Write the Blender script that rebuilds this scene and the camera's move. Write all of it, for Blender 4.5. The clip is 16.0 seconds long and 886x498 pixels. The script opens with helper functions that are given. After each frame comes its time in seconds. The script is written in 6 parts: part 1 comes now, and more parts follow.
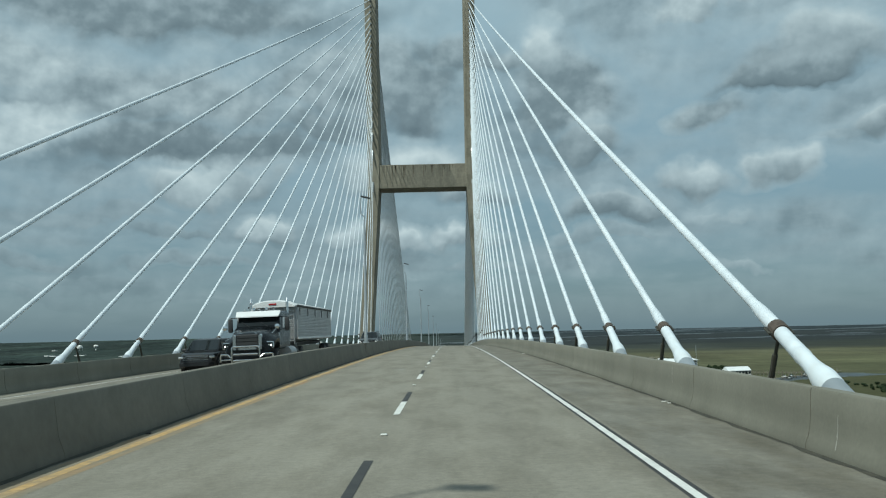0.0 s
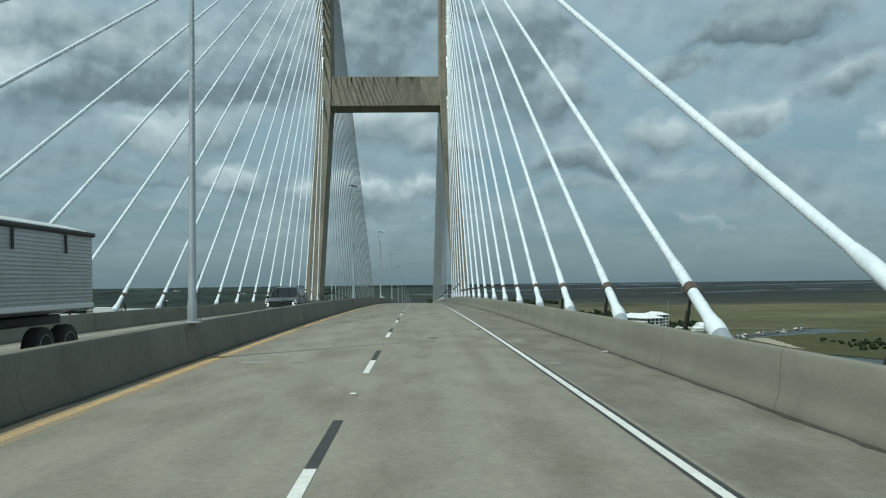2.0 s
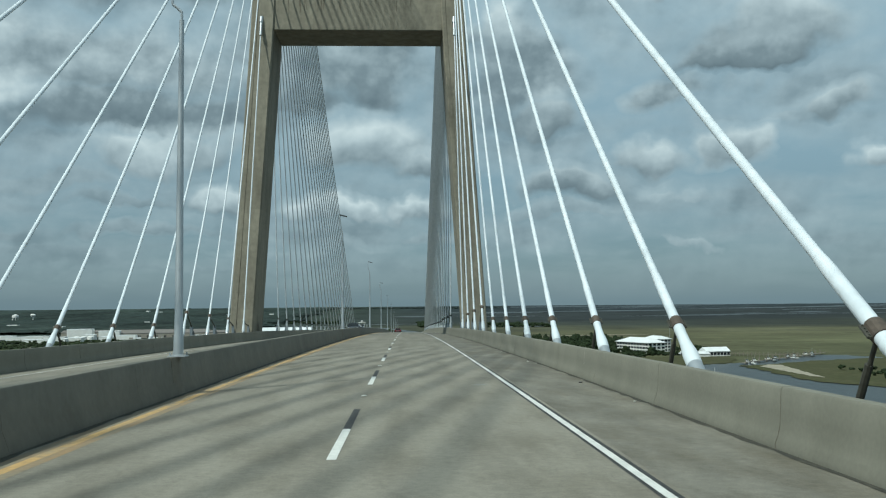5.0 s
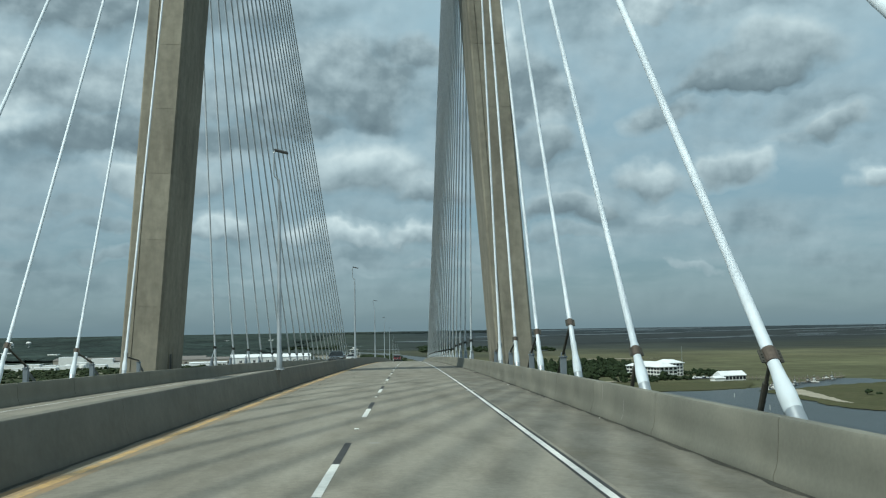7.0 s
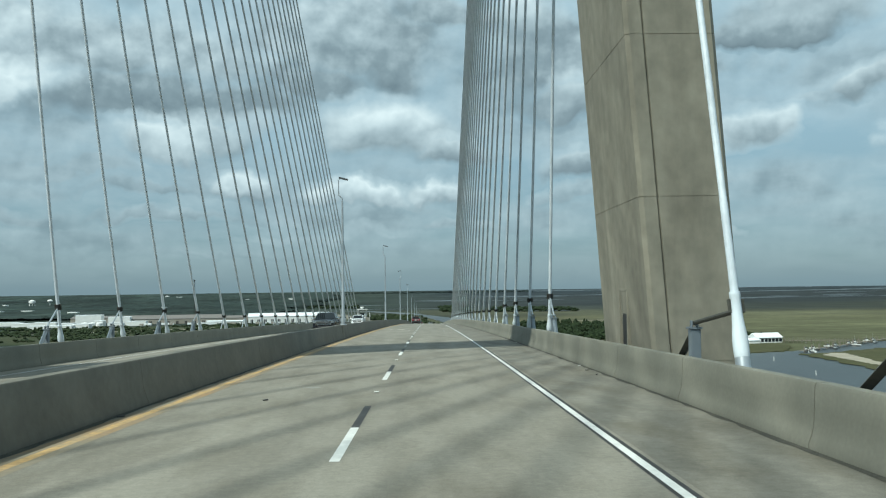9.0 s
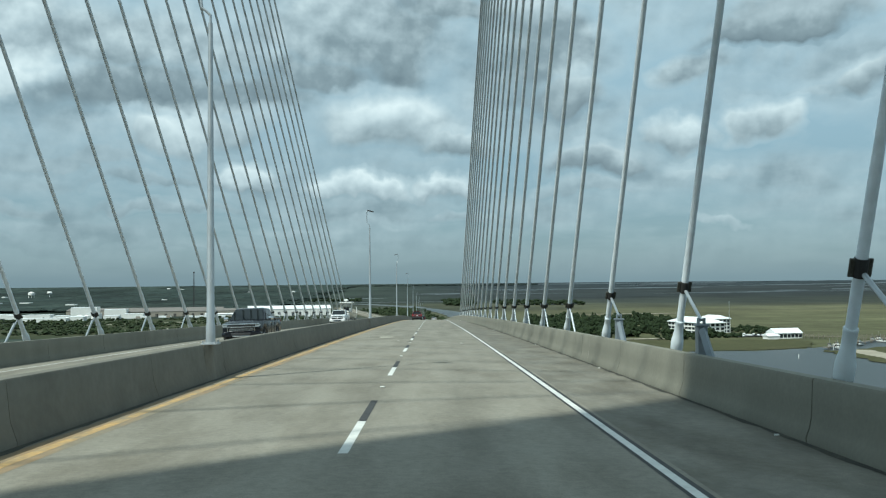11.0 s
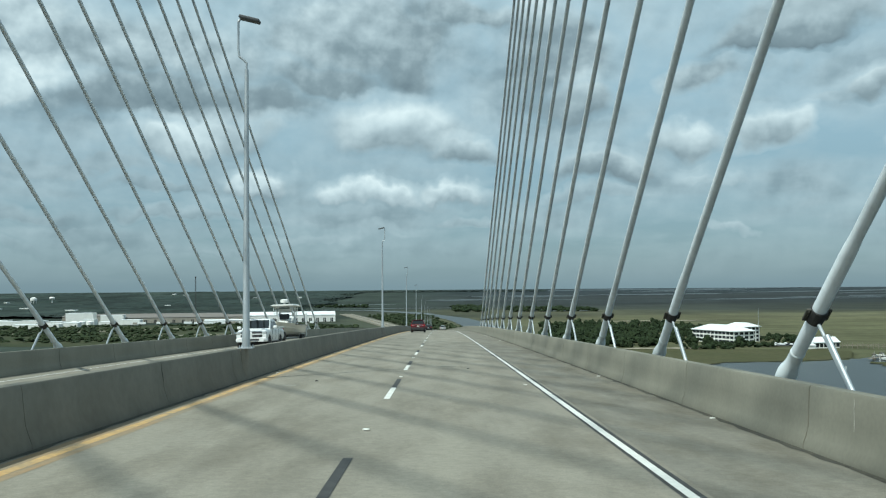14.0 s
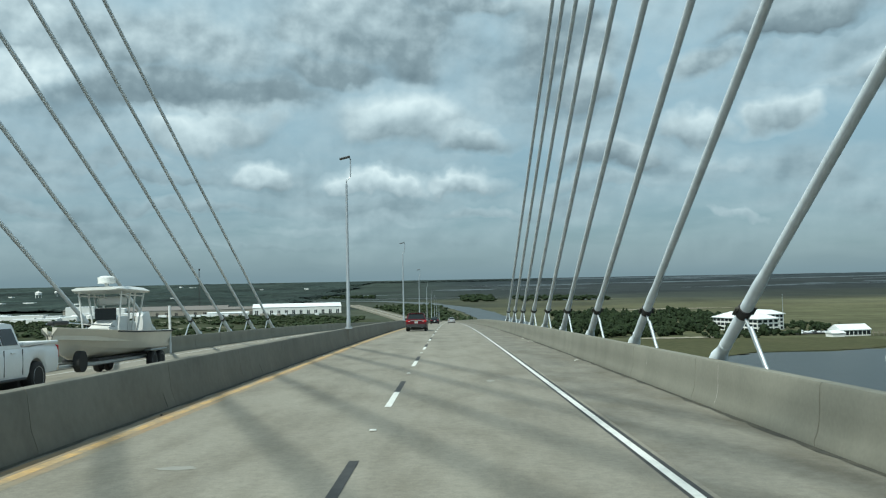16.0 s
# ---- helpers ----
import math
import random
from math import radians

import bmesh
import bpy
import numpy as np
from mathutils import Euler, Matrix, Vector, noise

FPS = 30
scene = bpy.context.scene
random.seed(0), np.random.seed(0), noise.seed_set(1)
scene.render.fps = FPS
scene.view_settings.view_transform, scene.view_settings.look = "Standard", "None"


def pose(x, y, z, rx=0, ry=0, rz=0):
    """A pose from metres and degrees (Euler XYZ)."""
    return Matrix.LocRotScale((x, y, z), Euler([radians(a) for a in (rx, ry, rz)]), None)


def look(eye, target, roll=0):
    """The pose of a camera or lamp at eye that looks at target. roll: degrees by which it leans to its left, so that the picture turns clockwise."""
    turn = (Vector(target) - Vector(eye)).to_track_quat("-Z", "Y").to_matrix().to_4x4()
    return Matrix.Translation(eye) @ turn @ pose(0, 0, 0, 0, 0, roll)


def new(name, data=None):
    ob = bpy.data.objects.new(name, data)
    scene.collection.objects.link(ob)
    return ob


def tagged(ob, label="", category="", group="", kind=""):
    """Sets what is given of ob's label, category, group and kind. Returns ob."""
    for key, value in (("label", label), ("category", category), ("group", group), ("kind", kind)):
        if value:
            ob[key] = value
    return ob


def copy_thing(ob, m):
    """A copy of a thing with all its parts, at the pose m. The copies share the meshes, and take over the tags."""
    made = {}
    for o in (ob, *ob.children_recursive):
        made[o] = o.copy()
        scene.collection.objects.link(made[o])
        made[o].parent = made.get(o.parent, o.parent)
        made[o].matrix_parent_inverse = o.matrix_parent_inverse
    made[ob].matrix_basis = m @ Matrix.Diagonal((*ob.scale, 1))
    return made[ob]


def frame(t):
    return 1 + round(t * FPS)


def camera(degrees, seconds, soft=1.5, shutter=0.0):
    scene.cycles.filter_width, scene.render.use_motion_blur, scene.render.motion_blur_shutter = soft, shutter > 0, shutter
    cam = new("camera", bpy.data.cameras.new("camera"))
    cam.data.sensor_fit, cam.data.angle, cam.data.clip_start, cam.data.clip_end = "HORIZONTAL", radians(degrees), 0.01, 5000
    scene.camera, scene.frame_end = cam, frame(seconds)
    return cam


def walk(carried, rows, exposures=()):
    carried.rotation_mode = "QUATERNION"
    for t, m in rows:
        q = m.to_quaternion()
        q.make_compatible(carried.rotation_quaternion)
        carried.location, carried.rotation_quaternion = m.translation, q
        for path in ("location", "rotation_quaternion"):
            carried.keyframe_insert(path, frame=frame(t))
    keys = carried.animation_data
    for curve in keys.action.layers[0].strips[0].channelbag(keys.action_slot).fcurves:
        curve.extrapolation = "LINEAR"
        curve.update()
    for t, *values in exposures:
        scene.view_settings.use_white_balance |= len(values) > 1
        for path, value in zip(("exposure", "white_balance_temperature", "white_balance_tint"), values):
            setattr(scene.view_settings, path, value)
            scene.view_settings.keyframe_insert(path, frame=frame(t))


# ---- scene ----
cam = camera(53.608, 16.0, soft=1.2)
PATH = [
    (0.0, pose(1.158, 2.83, 1.878, 95.243, 1.226, 0.522)),
    (0.5, pose(1.126, 12.02, 1.950, 94.458, 1.202, -0.063)),
    (1.0, pose(1.091, 21.24, 1.998, 93.478, 1.146, -0.683)),
    (1.5, pose(1.066, 30.46, 2.023, 92.610, 0.992, -1.217)),
    (2.0, pose(1.085, 39.68, 2.070, 92.073, 0.665, -1.623)),
    (2.5, pose(1.107, 48.86, 2.095, 92.079, 0.319, -1.934)),
    (3.0, pose(1.108, 57.97, 2.073, 92.191, 0.013, -2.170)),
    (3.5, pose(1.059, 67.10, 2.028, 92.264, -0.065, -2.286)),
    (4.0, pose(0.975, 76.29, 1.982, 92.354, 0.090, -2.281)),
    (6.5, pose(1.119, 122.45, 1.600, 95.085, 0.849, -2.455)),
    (7.0, pose(1.184, 131.60, 1.433, 95.077, 0.923, -2.293)),
    (7.5, pose(1.215, 140.84, 1.245, 94.593, 1.060, -1.908)),
    (8.0, pose(1.211, 150.16, 1.053, 93.886, 1.142, -1.611)),
    (8.5, pose(1.181, 159.46, 0.872, 93.137, 1.004, -1.275)),
    (9.0, pose(1.174, 168.69, 0.689, 92.470, 0.698, -0.965)),
    (11.5, pose(1.104, 214.13, -0.444, 92.025, 0.536, -0.723)),
    (12.0, pose(1.064, 223.30, -0.700, 92.423, 0.577, -0.826)),
    (12.5, pose(1.044, 232.44, -0.969, 92.778, 0.488, -0.761)),
    (13.0, pose(1.070, 241.53, -1.254, 92.934, 0.357, -0.624)),
    (13.5, pose(1.155, 250.54, -1.557, 92.836, 0.312, -0.421)),
    (14.0, pose(1.197, 259.63, -1.839, 92.449, 0.443, -0.178)),
    (14.5, pose(1.203, 268.83, -2.128, 91.969, 0.636, -0.006)),
    (15.0, pose(1.205, 278.01, -2.392, 91.699, 0.823, 0.179)),
    (15.5, pose(1.230, 287.15, -2.665, 91.668, 0.998, 0.310)),
    (16.0, pose(1.239, 296.34, -2.966, 91.813, 1.066, 0.356)),
]
walk(cam, PATH, exposures=[(0.0, 0.01, 6000, -3), (1.5, 0.04, 6000, -3), (3.5, 0.08, 6000, -3), (7.0, 0.20, 6000, -3), (9.0, 0.46, 6000, -3), (12.5, 0.46, 6000, -3), (16.0, 0.42, 6000, -3)])

# ---- light: cloudy sky with a hazy sun from behind and to the left ----
SUN = Vector((-0.54, -0.55, 1.0)).normalized()
sun_data = bpy.data.lights.new("sun", "SUN")
sun_data.energy, sun_data.angle, sun_data.color = 3.3, radians(0.9), (1.0, 0.95, 0.86)
sun = new("sun", sun_data)
sun.matrix_world = look((0, 0, 300), Vector((0, 0, 300)) - SUN * 10)

world = bpy.data.worlds.new("cloudy_sky")
scene.world = world
world.use_nodes = True
WN, WL = world.node_tree.nodes, world.node_tree.links
WN.clear()


def math_node(nt, op, a, b=None, clamp=False):
    n = nt.nodes.new("ShaderNodeMath")
    n.operation, n.use_clamp = op, clamp
    for i, v in enumerate((a, b)):
        if v is None:
            continue
        if isinstance(v, (int, float)):
            n.inputs[i].default_value = v
        else:
            nt.links.new(v, n.inputs[i])
    return n.outputs[0]


# clouds ahead: azimuth, elevation, half width, half height (radians, slope), tone
BANDS = [
    (-0.412, 0.131, 0.116, 0.013, -0.15), (-0.283, 0.083, 0.123, 0.010, -0.20), (-0.109, 0.058, 0.097, 0.010, 0.05),
    (-0.412, 0.050, 0.129, 0.009, -0.12), (0.286, 0.121, 0.071, 0.010, 0.05), (-0.186, 0.038, 0.142, 0.006, -0.08),
    (0.189, 0.097, 0.058, 0.008, 0.00), (-0.026, 0.100, 0.078, 0.014, 0.00), (0.175, 0.100, 0.071, 0.009, -0.05),
    (-0.470, 0.086, 0.090, 0.012, -0.20), (0.034, 0.075, 0.084, 0.009, -0.10), (0.311, 0.070, 0.039, 0.006, 0.05),
    (-0.316, 0.114, 0.103, 0.010, -0.22), (0.421, 0.188, 0.078, 0.017, 0.05),
]
BANKS = [
    (-0.341, 0.253, 0.213, 0.061, -0.05), (-0.296, 0.201, 0.129, 0.023, -0.30), (-0.464, 0.221, 0.071, 0.029, 0.22),
    (-0.121, 0.283, 0.123, 0.071, -0.05), (-0.147, 0.232, 0.078, 0.032, -0.22), (0.124, 0.262, 0.084, 0.071, -0.12),
    (0.130, 0.210, 0.058, 0.026, -0.25), (-0.302, 0.362, 0.271, 0.052, -0.18), (-0.289, 0.200, 0.168, 0.039, -0.28),
    (-0.438, 0.217, 0.071, 0.032, 0.20), (-0.037, 0.259, 0.071, 0.071, -0.20), (0.131, 0.281, 0.065, 0.084, -0.15),
    (0.286, 0.361, 0.078, 0.026, 0.10), (0.317, 0.230, 0.052, 0.026, -0.10), (0.021, 0.308, 0.103, 0.026, -0.12),
    (-0.477, 0.295, 0.129, 0.052, 0.12),
]
HEAPS = [
    (-0.044, 0.176, 0.107, 0.044, 0.12), (0.034, 0.150, 0.065, 0.022, -0.05), (0.417, 0.283, 0.097, 0.040, -0.02),
    (0.381, 0.264, 0.071, 0.021, -0.20), (0.275, 0.159, 0.043, 0.027, 0.08), (0.362, 0.157, 0.040, 0.025, 0.05),
    (0.469, 0.196, 0.055, 0.023, -0.05), (0.517, 0.142, 0.026, 0.018, 0.15), (-0.251, 0.168, 0.055, 0.027, 0.00),
    (0.179, 0.126, 0.052, 0.021, -0.08), (-0.076, 0.101, 0.048, 0.017, 0.18), (0.142, 0.200, 0.045, 0.039, -0.12),
    (-0.193, 0.117, 0.052, 0.017, 0.12), (0.105, 0.317, 0.039, 0.045, 0.15), (0.008, 0.105, 0.058, 0.014, 0.10),
    (-0.303, 0.156, 0.071, 0.026, 0.14),
]


def ramp(nodes, links, value, stops):
    r = nodes.new("ShaderNodeValToRGB")
    while len(r.color_ramp.elements) < len(stops):
        r.color_ramp.elements.new(0.5)
    for e, (p, c) in zip(r.color_ramp.elements, stops):
        e.position, e.color = p, (*c, 1.0)
    links.new(value, r.inputs[0])
    return r.outputs[0]


nt = world.node_tree
tc = WN.new("ShaderNodeTexCoord")
sp = WN.new("ShaderNodeSeparateXYZ")
WL.new(tc.outputs["Generated"], sp.inputs[0])
az = math_node(nt, "ARCTAN2", sp.outputs[0], sp.outputs[1])
flat = math_node(nt, "SQRT", math_node(nt, "ADD", math_node(nt, "MULTIPLY", sp.outputs[0], sp.outputs[0]), math_node(nt, "MULTIPLY", sp.outputs[1], sp.outputs[1])))
el = math_node(nt, "DIVIDE", sp.outputs[2], math_node(nt, "MAXIMUM", flat, 0.05))


def vec_node(op, a, b, c=None):
    n = WN.new("ShaderNodeVectorMath")
    n.operation = op
    for i, v in enumerate((a, b, c)):
        if v is None:
            continue
        if isinstance(v, tuple):
            n.inputs[i].default_value = v
        else:
            WL.new(v, n.inputs[i])
    return n.outputs[0]


def sky_noise(at, scale, detail, rough=0.55):
    n = WN.new("ShaderNodeTexNoise")
    n.inputs["Scale"].default_value, n.inputs["Detail"].default_value, n.inputs["Roughness"].default_value = scale, detail, rough
    WL.new(at, n.inputs["Vector"])
    return n


def blend(factor, a, b):
    m = WN.new("ShaderNodeMix")
    m.data_type = "FLOAT"
    WL.new(factor, m.inputs["Factor"])
    for s, v in (("A", a), ("B", b)):
        if isinstance(v, float):
            m.inputs[s].default_value = v
        else:
            WL.new(v, m.inputs[s])
    return m.outputs["Result"]


# the dome's own coordinates: lumps swell at two sizes
dome = WN.new("ShaderNodeCombineXYZ")
WL.new(az, dome.inputs[0])
WL.new(el, dome.inputs[1])
at = dome.outputs[0]
big, mid, small = sky_noise(at, 7.0, 2.0), sky_noise(at, 19.0, 3.0), sky_noise(at, 48.0, 4.0, 0.55)
swell = vec_node("MULTIPLY_ADD", big.outputs["Color"], (0.20, 0.085, 0.0), (-0.10, -0.0425, 0.0))
swell = vec_node("MULTIPLY_ADD", mid.outputs["Color"], (0.060, 0.042, 0.0), swell)
swell = vec_node("MULTIPLY_ADD", small.outputs["Color"], (0.014, 0.012, 0.0), swell)
swell = vec_node("ADD", swell, (-0.037, -0.0270, 0.0))
ragged = vec_node("ADD", at, swell)
# relief: each lump is brighter on the side toward the sun, above and to the left
lump0 = sky_noise(at, 20.0, 4.0, 0.5).outputs["Fac"]
lump1 = sky_noise(vec_node("ADD", at, (-0.006, 0.011, 0.0)), 20.0, 4.0, 0.5).outputs["Fac"]
relief = math_node(nt, "MULTIPLY", math_node(nt, "SUBTRACT", lump0, lump1), 1.1)
broad = math_node(nt, "MULTIPLY", math_node(nt, "SUBTRACT", sky_noise(vec_node("MULTIPLY", at, (0.55, 1.0, 1.0)), 13.0, 4.0).outputs["Fac"], 0.5), 0.55)
texture = math_node(nt, "ADD", relief, broad)

# open cover over the whole dome: long, thin sheets that close up toward the horizon
lg = math_node(nt, "LOGARITHM", math_node(nt, "MAXIMUM", math_node(nt, "ADD", el, 0.10), 0.01), 2.71828)
far = WN.new("ShaderNodeCombineXYZ")
WL.new(math_node(nt, "MULTIPLY", az, 4.2), far.inputs[0])
WL.new(math_node(nt, "MULTIPLY", lg, 2.6), far.inputs[1])
open_cover = sky_noise(far.outputs[0], 1.3, 6.0, 0.52).outputs["Fac"]
opacity = math_node(nt, "MULTIPLY", math_node(nt, "SUBTRACT", open_cover, 0.36), 4.0, clamp=True)
opacity = math_node(nt, "MULTIPLY", opacity, 0.70)
tone = math_node(nt, "ADD", math_node(nt, "SUBTRACT", 1.02, open_cover), math_node(nt, "MULTIPLY", texture, 0.6))


def layer(rows, crisp, dense, shade, grain, level):
    global opacity, tone
    for a0, e0, ra, re, dark in rows:
        q = vec_node("MULTIPLY_ADD", ragged, (1 / ra, 1 / re, 0.0), (-a0 / ra, -e0 / re, 0.0))
        sep = WN.new("ShaderNodeSeparateXYZ")
        WL.new(q, sep.inputs[0])
        # bases are flatter than tops
        rise = math_node(nt, "MAXIMUM", sep.outputs[1], math_node(nt, "MULTIPLY", sep.outputs[1], -1.5))
        far_out = math_node(nt, "SQRT", math_node(nt, "ADD", math_node(nt, "MULTIPLY", sep.outputs[0], sep.outputs[0]), math_node(nt, "MULTIPLY", rise, rise)))
        body = math_node(nt, "MULTIPLY", math_node(nt, "SUBTRACT", 1.28, far_out), crisp, clamp=True)
        body = math_node(nt, "MULTIPLY", body, dense)
        own = math_node(nt, "ADD", math_node(nt, "MULTIPLY", sep.outputs[1], shade), level + dark)
        own = math_node(nt, "ADD", own, math_node(nt, "MULTIPLY", texture, grain))
        tone = blend(body, tone, own)
        opacity = math_node(nt, "MAXIMUM", opacity, body)


layer(BANDS, 1.2, 0.72, 0.16, 0.6, 0.48)
layer(BANKS, 1.35, 0.94, 0.22, 0.9, 0.49)
layer(HEAPS, 1.55, 0.96, 0.46, 0.50, 0.44)

cloud = ramp(WN, WL, math_node(nt, "ADD", tone, 0.0, clamp=True), [(0.0, (1.25, 1.60, 1.85)), (0.28, (2.00, 2.44, 2.72)), (0.50, (3.35, 3.88, 4.20)), (0.72, (4.9, 5.45, 5.72)), (1.0, (6.9, 7.3, 7.4))])
clear = ramp(WN, WL, math_node(nt, "MULTIPLY", el, 2.0, clamp=True),
             [(0.0, (1.40, 2.03, 2.48)), (0.14, (1.58, 2.28, 2.74)), (0.34, (2.45, 3.30, 3.78)), (0.8, (3.9, 4.95, 5.45)), (1.0, (4.2, 5.3, 5.9))])
sky = WN.new("ShaderNodeTexSky")
sky.sky_type, sky.sun_disc = "NISHITA", False
sky.sun_elevation, sky.sun_rotation = radians(52.4), radians(-135.5)
mixa = WN.new("ShaderNodeMix")
mixa.data_type = "RGBA"
mixa.inputs["Factor"].default_value = 0.82
WL.new(sky.outputs[0], mixa.inputs["A"])
WL.new(clear, mixa.inputs["B"])
mixb = WN.new("ShaderNodeMix")
mixb.data_type = "RGBA"
WL.new(math_node(nt, "MULTIPLY", opacity, ramp(WN, WL, math_node(nt, "MULTIPLY", el, 10.0, clamp=True), [(0.0, (0.05,) * 3), (0.25, (0.35,) * 3), (0.7, (1,) * 3)])), mixb.inputs["Factor"])
WL.new(mixa.outputs["Result"], mixb.inputs["A"])
WL.new(cloud, mixb.inputs["B"])
bg = WN.new("ShaderNodeBackground")
bg.inputs["Strength"].default_value = 0.1
WL.new(mixb.outputs["Result"], bg.inputs["Color"])
wo = WN.new("ShaderNodeOutputWorld")
WL.new(bg.outputs[0], wo.inputs[0])


# ---- materials ----
def material(name, base, rough=0.8, metal=0.0, grain=0.0, grain_scale=8.0, stain=0.0, stain_scale=0.5, stain_col=None,
             bump=0.0, spec=0.5, vary=0.0, stretch=(1, 1, 1), coat=0.0, alpha_in=None, transmission=0.0):
    m = bpy.data.materials.new(name)
    m.use_nodes = True
    n, l = m.node_tree.nodes, m.node_tree.links
    b = n["Principled BSDF"]
    b.inputs["Roughness"].default_value, b.inputs["Metallic"].default_value = rough, metal
    b.inputs["Specular IOR Level"].default_value = spec
    b.inputs["Coat Weight"].default_value = coat
    b.inputs["Transmission Weight"].default_value = transmission
    col = n.new("ShaderNodeRGB")
    col.outputs[0].default_value = (*base, 1)
    out = col.outputs[0]
    geo = n.new("ShaderNodeNewGeometry")
    mp = n.new("ShaderNodeMapping")
    mp.inputs["Scale"].default_value = stretch
    l.new(geo.outputs["Position"], mp.inputs[0])
    if stain:
        t = n.new("ShaderNodeTexNoise")
        t.inputs["Scale"].default_value, t.inputs["Detail"].default_value = stain_scale, 6.0
        t.inputs["Roughness"].default_value = 0.62
        l.new(mp.outputs[0], t.inputs["Vector"])
        mr = n.new("ShaderNodeMapRange")
        mr.inputs["From Min"].default_value, mr.inputs["From Max"].default_value = 0.42, 0.72
        mr.inputs["To Max"].default_value = stain
        l.new(t.outputs["Fac"], mr.inputs[0])
        mx = n.new("ShaderNodeMix")
        mx.data_type = "RGBA"
        l.new(mr.outputs[0], mx.inputs["Factor"])
        l.new(out, mx.inputs["A"])
        mx.inputs["B"].default_value = (*(stain_col or [c * 0.55 for c in base]), 1)
        out = mx.outputs["Result"]
    if grain:
        t = n.new("ShaderNodeTexNoise")
        t.inputs["Scale"].default_value, t.inputs["Detail"].default_value = grain_scale, 4.0
        l.new(geo.outputs["Position"], t.inputs["Vector"])
        mr = n.new("ShaderNodeMapRange")
        mr.inputs["From Min"].default_value, mr.inputs["From Max"].default_value = 0.25, 0.75
        mr.inputs["To Min"].default_value, mr.inputs["To Max"].default_value = 1 - grain, 1 + grain
        l.new(t.outputs["Fac"], mr.inputs[0])
        vm = n.new("ShaderNodeVectorMath")
        vm.operation = "SCALE"
        l.new(out, vm.inputs[0])
        l.new(mr.outputs[0], vm.inputs["Scale"])
        out = vm.outputs[0]
    if vary:
        oi = n.new("ShaderNodeObjectInfo")
        mr = n.new("ShaderNodeMapRange")
        mr.inputs["To Min"].default_value, mr.inputs["To Max"].default_value = 1 - vary, 1 + vary
        l.new(oi.outputs["Random"], mr.inputs[0])
        vm = n.new("ShaderNodeVectorMath")
        vm.operation = "SCALE"
        l.new(out, vm.inputs[0])
        l.new(mr.outputs[0], vm.inputs["Scale"])
        out = vm.outputs[0]
    l.new(out, b.inputs["Base Color"])
    if bump:
        t = n.new("ShaderNodeTexNoise")
        t.inputs["Scale"].default_value, t.inputs["Detail"].default_value = grain_scale * 2, 6.0
        l.new(geo.outputs["Position"], t.inputs["Vector"])
        bp = n.new("ShaderNodeBump")
        bp.inputs["Strength"].default_value, bp.inputs["Distance"].default_value = bump, 0.02
        l.new(t.outputs["Fac"], bp.inputs["Height"])
        l.new(bp.outputs[0], b.inputs["Normal"])
    return m


M_ROAD = material("road_concrete", (0.223, 0.207, 0.167), 0.85, grain=0.13, grain_scale=9.0, stain=0.85, stain_scale=0.42, stain_col=(0.134, 0.120, 0.090), bump=0.25, stretch=(2.2, 0.7, 1))
M_PARAPET = material("parapet_concrete", (0.196, 0.190, 0.153), 0.85, grain=0.07, grain_scale=14.0, stain=0.55, stain_scale=0.45, stain_col=(0.132, 0.127, 0.099), bump=0.06, vary=0.05)
# stained like the parapet, with the road face's shade darkening the base colour
M_MEDIAN = material("dirty_shaded_median_concrete", (0.158, 0.150, 0.122), 0.88, grain=0.10, grain_scale=6.0, stain=0.6, stain_scale=0.8, stain_col=(0.105, 0.099, 0.078), bump=0.08, vary=0.06)
M_TOWER = material("tower_concrete", (0.262, 0.243, 0.190), 0.9, grain=0.14, grain_scale=2.2, stain=0.7, stain_scale=0.55, stain_col=(0.165, 0.150, 0.114), bump=0.15, vary=0.05, stretch=(1.6, 1.6, 0.45))
M_WHITE_LINE = material("white_road_paint", (0.66, 0.66, 0.62), 0.7, grain=0.10, grain_scale=12, stain=0.4, stain_scale=2.5)
M_YELLOW_LINE = material("yellow_road_paint", (0.47, 0.305, 0.125), 0.8, grain=0.2, grain_scale=12, stain=1.0, stain_scale=2.4, stain_col=(0.25, 0.215, 0.15))
M_HALO = material("worn_yellow_haze", (0.220, 0.190, 0.135), 0.85, grain=0.12, grain_scale=9, stain=1.0, stain_scale=0.9, stain_col=(0.31, 0.20, 0.095), stretch=(2.0, 0.5, 1), bump=0.2)
M_SHOULDER = material("stained_shoulder_concrete", (0.180, 0.170, 0.139), 0.88, grain=0.14, grain_scale=7.0, stain=0.85, stain_scale=0.7, stain_col=(0.105, 0.092, 0.064), bump=0.25, stretch=(1.4, 0.6, 1))
M_BLACK_LINE = material("black_road_paint", (0.030, 0.030, 0.030), 0.75, grain=0.2, grain_scale=14, stain=0.35, stain_scale=3, stain_col=(0.085, 0.085, 0.08))
M_CABLE = material("white_cable_pipe", (0.68, 0.73, 0.77), 0.45, grain=0.10, grain_scale=5, stain=0.5, stain_scale=0.9, stain_col=(0.44, 0.50, 0.54))
M_BOOT = material("white_rubber_boot", (0.66, 0.72, 0.76), 0.6, grain=0.06, grain_scale=6, stain=0.5, stain_scale=3, stain_col=(0.45, 0.46, 0.45))
M_RUST = material("rusted_steel_collar", (0.098, 0.078, 0.062), 0.75, metal=0.2, grain=0.25, grain_scale=14, stain=0.6, stain_scale=5, stain_col=(0.06, 0.046, 0.036))
M_BLACKSTEEL = material("black_steel", (0.035, 0.035, 0.035), 0.6, metal=0.3, grain=0.2, grain_scale=10)
